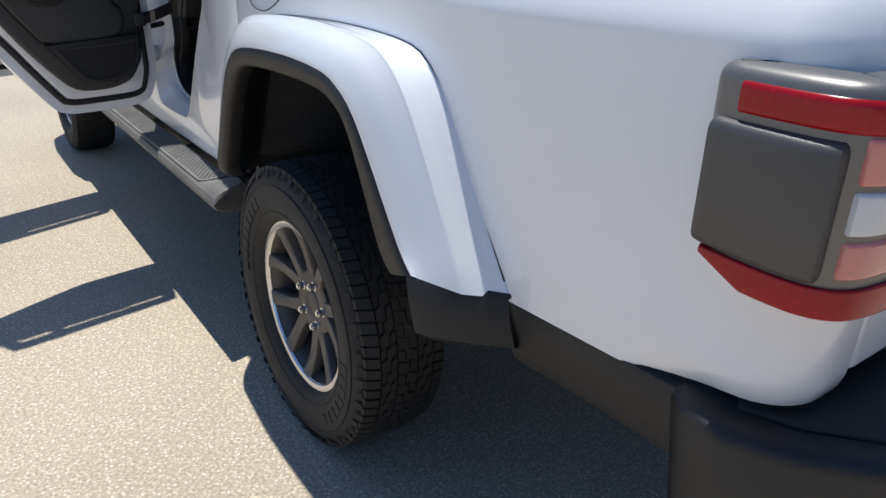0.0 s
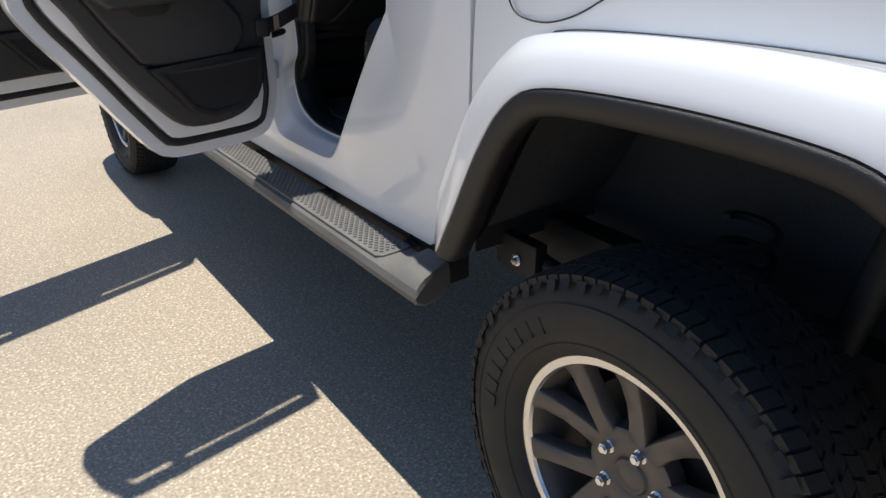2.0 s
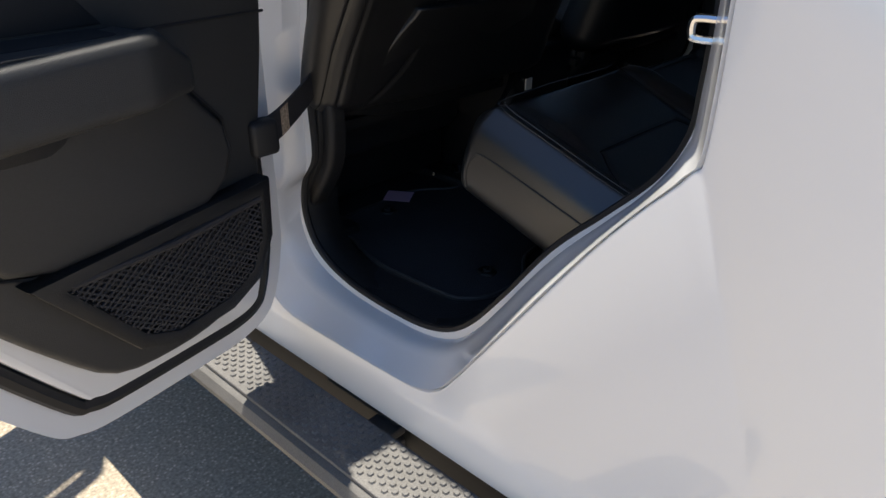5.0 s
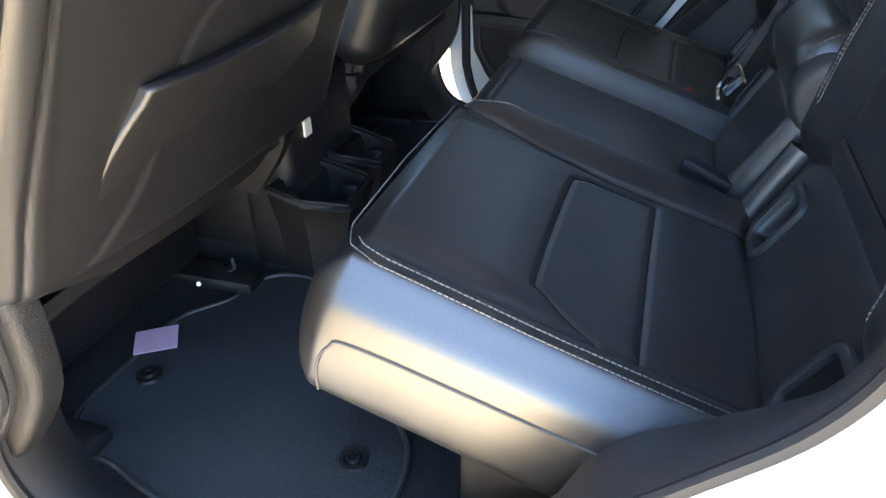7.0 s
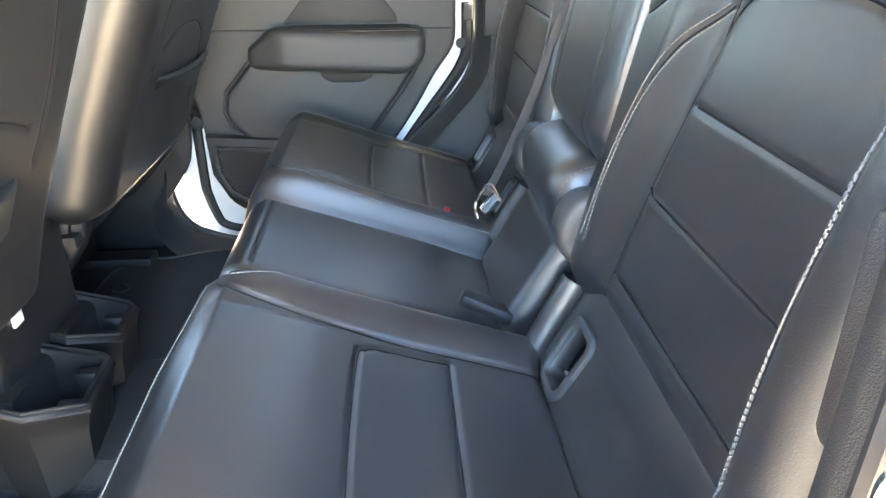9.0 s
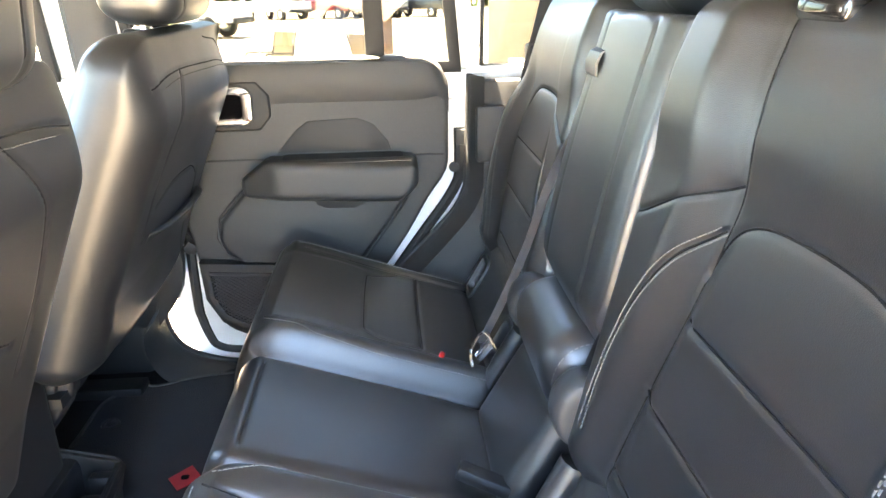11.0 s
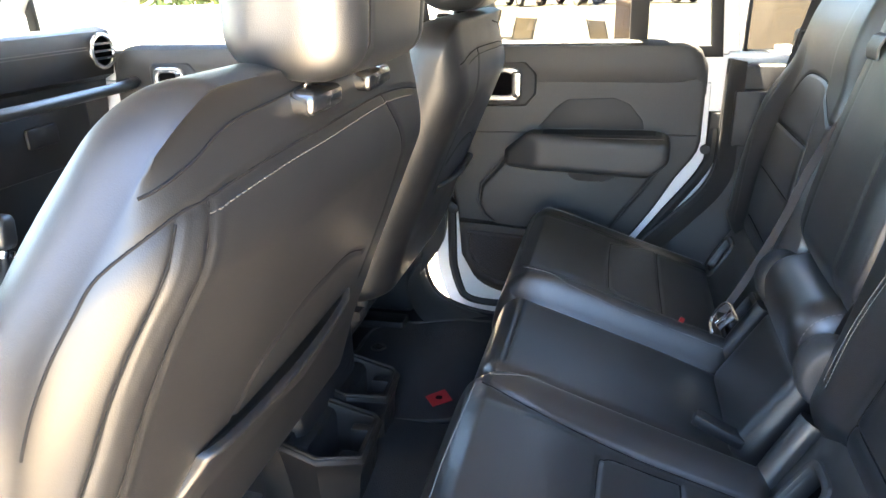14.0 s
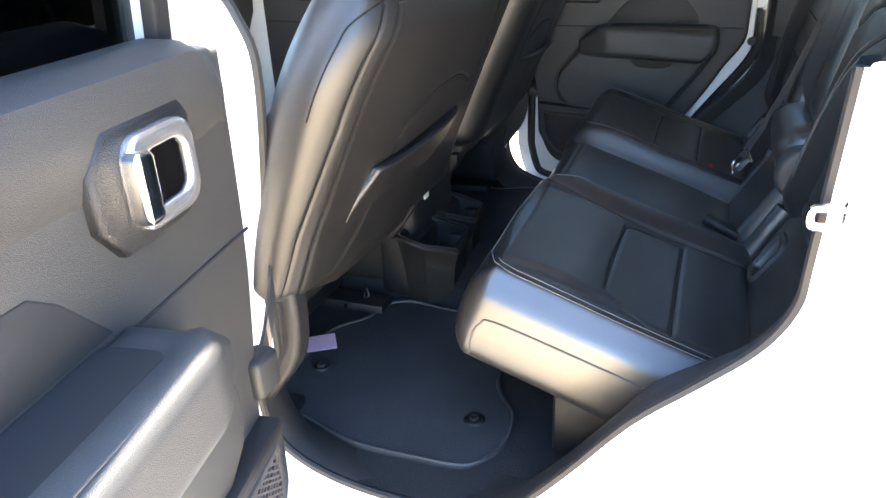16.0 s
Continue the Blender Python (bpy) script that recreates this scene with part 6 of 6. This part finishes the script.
# ---- console, mats, cards ----
def console():
    c = thing("center_console", "black plastic centre console with two rear cup holders", "console")
    bm = bmesh.new()
    box(bm, (-0.125, 1.615, 0.72), (0.125, 2.30, 1.02), 0.025, 3)
    part("console_body", bm, PLASTIC, c)
    bm = bmesh.new()
    box(bm, (-0.13, 1.66, 1.02), (0.13, 2.02, 1.065), 0.02, 3)
    part("console_lid", bm, LEATHER, c)
    # the rear block with its two wells
    for x0, x1, y0, y1, top in ((-0.160, -0.012, 1.520, 1.645, 0.872), (0.010, 0.140, 1.535, 1.645, 0.872)):
        cx = (x0 + x1) / 2
        bm = bmesh.new()
        outer = [(x0 + 0.03, y0 - 0.005), (x1 - 0.01, y0), (x1, y0 + 0.012), (x1, y1), (x0, y1), (x0 - 0.015, y0 + 0.055)]
        levels = [[(*p, 0.708) for p in inset(outer, 0.018)], [(*p, 0.80) for p in inset(outer, 0.010)], [(*p, top - 0.012) for p in inset(outer, 0.002)], [(*p, top - 0.007) for p in inset(outer, -0.001)], [(*p, top - 0.002) for p in inset(outer, 0.001)], [(*p, top) for p in inset(outer, 0.004)],
                  [(*p, top) for p in inset(outer, 0.010)], [(*p, top - 0.002) for p in inset(outer, 0.013)], [(*p, top - 0.010) for p in inset(outer, 0.015)], [(*p, top - 0.085) for p in inset(outer, 0.022)]]
        # the mouth falls towards the passenger's side
        fall = lambda y: 0.030 * max(0, (y1 - 0.04 - y) / (y1 - 0.04 - y0))
        levels = levels[:2] + [[(a, b, c - fall(b)) for a, b, c in row] for row in levels[2:]]
        loft(bm, levels, True, True)
        part("cup_well", bm, PLASTIC, c, "black moulded cup holder")
        bm = bmesh.new()
        bmesh.ops.create_uvsphere(bm, u_segments=14, v_segments=9, radius=0.013, matrix=Matrix.Translation((cx + 0.0, y1 - 0.028, top - 0.035)))
        part("cup_grip", bm, SEAL, c)
        bm = bmesh.new()
        rim = [Vector((*p, top + 0.001 - fall(p[1]))) for p in inset(outer, 0.006)]
        tube(bm, rim + rim[:1], 0.0028, 8)
        part("cup_rim", bm, PLASTIC, c)
        bm = bmesh.new()
        fx = x0 + 0.035
        box(bm, (fx, y0 + 0.008, top - 0.11), (fx + 0.016, y0 + 0.040, top - 0.030), 0.006, 2)
        part("cup_divider", bm, PLASTIC, c)
        bm = bmesh.new()
        box(bm, (x1 - 0.045, y0 + 0.010, top - 0.11), (x1 - 0.024, y0 + 0.046, top - 0.030), 0.006, 2)
        part("cup_divider", bm, PLASTIC, c)
    bm = bmesh.new()
    box(bm, (-0.14, 1.60, 0.705), (0.14, 1.70, 0.86), 0.015)
    part("console_foot", bm, PLASTIC, c)
    bm = bmesh.new()
    box(bm, (-0.070, 1.611, 0.926), (-0.048, 1.6155, 0.952))
    part("label_card", bm, WHITECARD, c, "small white sticker")
    # shifter
    bm = bmesh.new()
    tube(bm, spline([(0.12, 2.40, 0.97), (0.130, 2.395, 1.00), (0.14, 2.39, 1.05)], 4), 0.010, 10)
    part("shift_shaft", bm, PLASTIC, c)
    bm = bmesh.new()
    tube(bm, [(0.134, 2.393, 1.022), (0.138, 2.391, 1.036)], 0.019, 14)
    part("shift_ring", bm, CHROME, c, "chrome shifter ring")
    soft("shift_knob", (0.046, 0.044, 0.075), 0.016, 0.006, Matrix.Translation((0.141, 2.39, 1.075)) @ Matrix.Rotation(0.12, 4, "Y"), LEATHER, c)
    bm = bmesh.new()
    box(bm, (0.02, 2.24, 0.945), (0.20, 2.50, 0.972), 0.012, 3)
    part("shift_plate", bm, SILVER, c, "satin silver shifter surround")
    bm = bmesh.new()
    box(bm, (-0.12, 2.28, 0.72), (0.21, 2.62, 0.955), 0.02)
    part("console_front", bm, PLASTIC, c)


console()


def floor_mats():
    shape = [(-0.600, 1.325), (-0.616, 1.36), (-0.622, 1.50), (-0.609, 1.569), (-0.585, 1.640), (-0.592, 1.672), (-0.560, 1.708), (-0.520, 1.737), (-0.42, 1.739), (-0.316, 1.738), (-0.245, 1.686), (-0.195, 1.676), (-0.156, 1.63), (-0.160, 1.55), (-0.185, 1.44), (-0.30, 1.365), (-0.40, 1.345), (-0.47, 1.30), (-0.55, 1.295)]
    for m, lab in ((SAME, "dark grey carpet floor mat with a bound edge"), (MIRROR, "dark carpet floor mat with a bound edge and a red tag")):
        line = smooth_line(shape + shape[:1], 5)[:-1]
        bm = bmesh.new()
        slab(bm, line, 0.007, lambda a, b, c: (a, b, 0.706 + c + 0.004 * noise.noise(Vector((a * 6, b * 6, 0)))), 0.003)
        bm.transform(m)
        mt = part("floor_mat", bm, FELT)
        tagged(mt, lab, "floor mat", "rear floor mats")
        bm = bmesh.new()
        tube(bm, [(a, b, 0.713 + 0.004 * noise.noise(Vector((a * 6, b * 6, 0)))) for a, b in inset(line, 0.002)], 0.0042, 6, True)
        bm.transform(m)
        part("bound_edge", bm, TRIM, mt)
        for x, y in ((-0.440, 1.690), (-0.50, 1.36)):
            bm = bmesh.new()
            for r, z0, z1 in ((0.019, 0.712, 0.717), (0.009, 0.716, 0.721)):
                loft(bm, [[(x + rr * math.cos(2 * math.pi * j / 18), y + rr * math.sin(2 * math.pi * j / 18), z) for j in range(18)] for rr, z in ((r, z0), (r * 0.92, z1), (r * 0.6, z1), (r * 0.55, z0))], True)
            bm.transform(m)
            part("mat_eyelet", bm, PLASTIC, mt)
    bm = bmesh.new()
    slab(bm, [(-0.366, 1.769), (-0.332, 1.719), (-0.379, 1.688), (-0.412, 1.738)], 0.001, lambda a, b, c: (a, b, 0.7165 + c + 0.004 * (b - 1.72)))
    tagged(part("paper_card", bm, PINK, smooth=False), "small blank pink paper card lying on the floor mat", "card")
    bm = bmesh.new()
    slab(bm, [(0.25, 1.522), (0.216, 1.497), (0.248, 1.462), (0.285, 1.488)], 0.002, lambda a, b, c: (a, b, 0.7145 + c))
    t = tagged(part("mat_tag", bm, REDTAG, smooth=False), "small red diamond tag on the floor mat", "tag")
    bm = bmesh.new()
    slab(bm, rounded((0.244, 1.485), (0.256, 1.499), 0.004), 0.001, lambda a, b, c: (a, b, 0.7168 + c))
    part("tag_mark", bm, DARK, t)


floor_mats()


# ---- dashboard ----
def dashboard(parent):
    bm = bmesh.new()
    prof = [(2.78, 1.32), (2.60, 1.43), (2.52, 1.452), (2.485, 1.44), (2.478, 1.40), (2.490, 1.33), (2.52, 1.315), (2.53, 1.22), (2.60, 1.05), (2.66, 0.90), (2.80, 0.75)]
    loft(bm, [[(x, y, z) for y, z in prof] for x in (-0.70, -0.35, 0, 0.35, 0.70)], False)
    d = part("dashboard", bm, PLASTIC, parent, "dark dashboard with round vents")
    for x in (0.652, 0.205, -0.205, -0.652):
        bm = bmesh.new()
        tube(bm, [(x + 0.041 * math.cos(a), 2.474, 1.392 + 0.041 * math.sin(a)) for a in (2 * math.pi * i / 36 for i in range(36))], 0.0055, 8, True)
        part("vent_ring", bm, SILVER, d, "bright vent ring")
        # flat disc, black to stand for the shade inside the vent
        bm = bmesh.new()
        tube(bm, [(x, 2.486, 1.392), (x, 2.476, 1.392)], 0.037, 24)
        part("vent_throat_shade", bm, DARK, d)
        for k in (-1, 0, 1):
            bm = bmesh.new()
            box(bm, (x - 0.034, 2.468, 1.392 + k * 0.018 - 0.0025), (x + 0.034, 2.475, 1.392 + k * 0.018 + 0.0025))
            part("vent_slat", bm, PLASTIC, d)
    bm = bmesh.new()
    for z in (1.405, 1.398):
        tube(bm, [(0.26, 2.4775, z), (0.60, 2.4775, z)], 0.0012, 4)
    part("stitching", bm, THREAD, d)
    bm = bmesh.new()
    tube(bm, spline([(0.13, 2.475, 1.296), (0.16, 2.408, 1.300), (0.45, 2.400, 1.304), (0.66, 2.405, 1.308), (0.70, 2.475, 1.310)], 6), 0.014, 10)
    part("grab_bar", bm, LEATHER, d)
    bm = bmesh.new()
    box(bm, (-0.14, 2.475, 1.13), (0.20, 2.52, 1.43), 0.012)
    part("dash_panel", bm, PLASTIC, d)
    for z in (1.20, 1.165):
        for k in range(4):
            bm = bmesh.new()
            box(bm, (0.10 + 0.026 * k, 2.466, z), (0.118 + 0.026 * k, 2.477, z + 0.010), 0.002)
            part("switch", bm, LAMPGREY, d)
    for x in (0.10, 0.155):
        bm = bmesh.new()
        tube(bm, [(x, 2.475, 1.268), (x, 2.440, 1.268)], 0.022, 18)
        part("dial", bm, CHROME, d, "chrome dial")
    bm = bmesh.new()
    box(bm, (0.24, 2.505, 1.12), (0.60, 2.535, 1.29), 0.015)
    part("glove_box", bm, PLASTIC, d)
    bm = bmesh.new()
    box(bm, (0.37, 2.495, 1.19), (0.47, 2.51, 1.24), 0.008)
    part("glove_latch", bm, PLASTIC, d)
    # steering wheel
    bm = bmesh.new()
    mw = Matrix.Translation((-0.37, 2.33, 1.25)) @ Matrix.Rotation(radians(65), 4, "X")
    tube(bm, [(0.185 * math.cos(a), 0.185 * math.sin(a), 0) for a in (2 * math.pi * i / 48 for i in range(48))], 0.016, 10, True)
    bm.transform(mw)
    w = part("steering_wheel", bm, LEATHER, parent, "black leather steering wheel")
    bm = bmesh.new()
    box(bm, (-0.075, -0.06, -0.03), (0.075, 0.05, 0.01), 0.02, 3)
    bm.transform(mw)
    part("wheel_hub", bm, PLASTIC, w)
    bm = bmesh.new()
    for s in (-1, 1):
        box(bm, (min(s * 0.07, s * 0.175), -0.018, -0.012), (max(s * 0.07, s * 0.175), 0.018, 0.004), 0.006)
    box(bm, (-0.018, -0.175, -0.012), (0.018, -0.05, 0.004), 0.006)
    bm.transform(mw)
    part("wheel_spokes", bm, SILVER, w)
    bm = bmesh.new()
    tube(bm, [(-0.37, 2.36, 1.24), (-0.37, 2.6, 1.14)], 0.04, 12)
    part("steering_column", bm, PLASTIC, parent)


dashboard(truck)


def mirror_arm(parent, m):
    bm = bmesh.new()
    box(bm, (-1.02, 2.60, 1.40), (-0.83, 2.68, 1.56), 0.03, 3)
    tube(bm, [(-0.86, 2.66, 1.42), (-0.80, 2.72, 1.38)], 0.025, 8)
    bm.transform(m)
    mo = part("door_mirror", bm, PAINT, parent)
    bm = bmesh.new()
    slab(bm, rounded((-1.005, 1.415), (-0.845, 1.545), 0.02), 0.004, lambda a, b, c: (a, 2.5985 - c, b))
    bm.transform(m)
    part("mirror_glass", bm, CHROME, mo)


mirror_arm(truck, MIRROR)


# ---- surroundings ----
def patio_chair():
    c = thing("patio_chair", "tan mesh patio chair with a dark metal frame", "chair", "patio chairs")
    bm = bmesh.new()
    loft(bm, [[(-0.24 + 0.02 * abs(t), -0.20 - 0.10 * t, 0.45 + 0.50 * t), (0.24 - 0.02 * abs(t), -0.20 - 0.10 * t, 0.45 + 0.50 * t), (0.24, -0.215 - 0.10 * t, 0.45 + 0.50 * t), (-0.24, -0.215 - 0.10 * t, 0.45 + 0.50 * t)] for t in (0, 0.3, 0.6, 0.9, 1.0)], True, True)
    part("backrest", bm, CHAIRMESH, c)
    bm = bmesh.new()
    box(bm, (-0.25, -0.22, 0.42), (0.25, 0.25, 0.45), 0.01)
    part("seat", bm, CHAIRMESH, c)
    for x in (-0.26, 0.26):
        bm = bmesh.new()
        tube(bm, spline([(x, -0.33, 0.96), (x, -0.21, 0.45), (x, -0.28, 0.0)], 5), 0.014, 8)
        part("rear_leg", bm, PLASTIC, c)
        bm = bmesh.new()
        tube(bm, spline([(x, -0.26, 0.64), (x, 0.20, 0.66), (x, 0.26, 0.60), (x, 0.27, 0.0)], 5), 0.014, 8)
        part("front_leg", bm, PLASTIC, c)
    return c


chair = patio_chair()
place = lambda x, y, a: pose(x, y, 0, 0, 0, a)
chair.matrix_basis = place(10.5, 2.90, 45)
copy_thing(chair, place(9.8, 1.27, -150))


def bottle(x, y, z):
    bm = bmesh.new()
    prof = [(0.0, 0.001), (0.0, 0.030), (0.004, 0.033), (0.13, 0.033), (0.165, 0.020), (0.19, 0.013), (0.205, 0.013), (0.205, 0.001)]
    loft(bm, [[(x + r * math.cos(a), y + r * math.sin(a), z + h) for h, r in prof] for a in (2 * math.pi * i / 16 for i in range(17))])
    b = tagged(part("water_bottle", bm, PALEBOTTLE), "clear plastic water bottle standing on a patio chair", "bottle")
    bm = bmesh.new()
    tube(bm, [(x, y, z + 0.203), (x, y, z + 0.225)], 0.015, 12)
    part("cap", bm, WHITECARD, b)
    bm = bmesh.new()
    tube(bm, [(x, y, z + 0.04), (x, y, z + 0.10)], 0.0338, 16)
    part("label_band", bm, GREENBAND, b)


bottle(10.46, 3.05, 0.452)


def parked_truck(name, paint, label, cab=1.9, crew=True):
    t = thing(name, label, "parked vehicle", "parked vehicles")
    bm = bmesh.new()
    slab(bm, [(-2.8, 0.55), (2.75, 0.55), (2.85, 0.75), (2.80, 1.12), (1.55, 1.22), (1.35, 1.24), (-0.75, 1.24), (-2.8, 1.22), (-2.85, 0.8)], 1.9, lambda a, b, c: (a, c - 0.95, b), 0.06, seg=3)
    part("body", bm, paint, t)
    bm = bmesh.new()
    slab(bm, [(1.45, 1.22), (0.75, 1.85), (-0.55, 1.88), (-0.78, 1.22)], 1.6, lambda a, b, c: (a, c - 0.8, b), 0.10, seg=3)
    part("cab", bm, paint, t)
    for y in (-0.805, 0.805):
        for a in ([(1.18, 1.28), (0.70, 1.76), (0.35, 1.78), (0.35, 1.28)], [(0.27, 1.28), (0.27, 1.78), (-0.45, 1.80), (-0.62, 1.28)]):
            bm = bmesh.new()
            slab(bm, a, 0.02, lambda p, q, c, y=y: (p, y - 0.01 + c, q), 0.004)
            part("side_window", bm, DARK, t)
    for x in (-1.85, 1.85):
        for y in (-0.96, 0.74):
            bm = bmesh.new()
            slab(bm, [(x + 0.39 * math.cos(a), 0.39 + 0.39 * math.sin(a)) for a in (2 * math.pi * i / 28 for i in range(28))], 0.24, lambda p, q, c, y=y: (p, y + c, q), 0.03)
            w = part("tyre", bm, RUBBER, t)
            bm = bmesh.new()
            slab(bm, [(x + 0.22 * math.cos(a), 0.39 + 0.22 * math.sin(a)) for a in (2 * math.pi * i / 20 for i in range(20))], 0.26, lambda p, q, c, y=y: (p, y - 0.01 + c, q), 0.01)
            part("rim", bm, SILVER, w)
    bm = bmesh.new()
    box(bm, (2.78, -0.9, 0.5), (2.95, 0.9, 0.72), 0.03)
    box(bm, (-2.95, -0.9, 0.5), (-2.8, 0.9, 0.70), 0.03)
    part("bumpers", bm, STEEL, t)
    return t


WHITECAR = mat("white_car_paint", (0.75, 0.75, 0.74), 0.3, coat=1.0, stain=0.03)
REDCAR = mat("red_car_paint", (0.13, 0.006, 0.008), 0.3, coat=1.0, stain=0.03)
GREYCAR = mat("dark_car_paint", (0.018, 0.018, 0.020), 0.3, coat=1.0, stain=0.03)
SILVERCAR = mat("silver_car_paint", (0.45, 0.44, 0.43), 0.3, metal=0.4, coat=1.0, stain=0.03)
for mt, lab, x, y, a in ((WHITECAR, "white pickup truck parked across the lot", 43.5, 7.6, 44), (REDCAR, "red pickup truck parked across the lot", 43.5, 4.4, 46), (SILVERCAR, "silver pickup truck parked across the lot", 43.8, 2.0, 43), (GREYCAR, "dark grey pickup truck parked across the lot", 43.5, -0.9, 47)):
    parked_truck("parked_truck", mt, lab).matrix_basis = pose(x, y, 0, 0, 0, a) @ Matrix.Scale(0.84, 4)
parked_truck("parked_truck", WHITECAR, "white pickup truck parked near the patio").matrix_basis = pose(26.6, 9.0, 0, 0, 0, 80)


def tree(x, y, h, seed):
    t = thing("tree", "broad green-yellow shade tree beyond the parked trucks", "tree", "trees", at=(x, y, 0))
    rnd = random.Random(seed)
    bm = bmesh.new()
    limbs = []
    tube(bm, [(0, 0, 0), (0.05, 0, h * 0.2), (0.0, 0.1, h * 0.42)], 0.16, 9)
    for i in range(7):
        a, l = rnd.uniform(0, 6.28), rnd.uniform(0.28, 0.42) * h
        e = Vector((math.cos(a) * l * 0.8, math.sin(a) * l * 0.8, h * 0.36 + l * 0.8))
        tube(bm, [(0, 0.05, h * 0.34), e * 0.5 + Vector((0, 0, h * 0.22)), e], 0.05, 6)
        limbs.append(e)
    part("trunk", bm, BARK, t)
    bm = bmesh.new()
    for i in range(1700):
        c = limbs[i % 7] * rnd.uniform(0.75, 1.12) + Vector((rnd.gauss(0, 0.14), rnd.gauss(0, 0.14), rnd.gauss(0, 0.10))) * h
        s = rnd.uniform(0.06, 0.16)
        d = Vector((rnd.gauss(0, 1), rnd.gauss(0, 1), rnd.gauss(0, 1))).normalized()
        e = d.orthogonal().normalized()
        vs = [bm.verts.new(c + p) for p in (d * s * 1.7, e * s, -d * s * 1.7, -e * s)]
        bm.faces.new(vs)
    part("crown", bm, FOLIAGE, t, smooth=False)


for i, (x, y, h) in enumerate(((58, 16, 7), (60, 9, 8), (57, 2.5, 7), (61, -4, 8), (58, -11, 7), (62, 23, 8), (12, -26, 6), (3, -30, 6), (-6, -28, 7))):
    tree(x, y, h, i + 3)


def hedge():
    bm = bmesh.new()
    rnd = random.Random(9)
    for i in range(9000):
        c = Vector((66 + rnd.uniform(-1, 1), rnd.uniform(-40, 50), rnd.uniform(0, 1) ** 0.8 * 4.5))
        s = rnd.uniform(0.2, 0.5)
        d = Vector((rnd.gauss(0, 1), rnd.gauss(0, 1), rnd.gauss(0, 1))).normalized()
        e = d.orthogonal().normalized()
        bm.faces.new([bm.verts.new(c + p) for p in (d * s * 1.5, e * s, -d * s * 1.5, -e * s)])
    for i in range(6000):
        c = Vector((rnd.uniform(-25, 25), -34 + rnd.uniform(-1, 1), rnd.uniform(0, 1) ** 0.8 * 5.0))
        s = rnd.uniform(0.15, 0.4)
        d = Vector((rnd.gauss(0, 1), rnd.gauss(0, 1), rnd.gauss(0, 1))).normalized()
        e = d.orthogonal().normalized()
        bm.faces.new([bm.verts.new(c + p) for p in (d * s * 1.5, e * s, -d * s * 1.5, -e * s)])
    tagged(part("hedge", bm, FOLIAGE, smooth=False), "long sunlit hedge and desert shrubs at the lot edge", "hedge", kind="stuff")


hedge()


def building():
    bm = bmesh.new()
    box(bm, (7.0, -14.0, 0), (14.0, -0.95, 4.2), 0.02)
    b = part("building", bm, STUCCO)
    tagged(b, "tan stucco building wall beside the lot", "building")
    bm = bmesh.new()
    box(bm, (6.8, -14.2, 4.2), (14.2, -0.75, 4.45), 0.02)
    part("roof", bm, STUCCO, b)
    bm = bmesh.new()
    box(bm, (13.2, 0.99, 0), (13.5, 1.33, 3.4), 0.02)
    p = part("patio_post", bm, POST)
    tagged(p, "brown painted patio post", "post")


building()
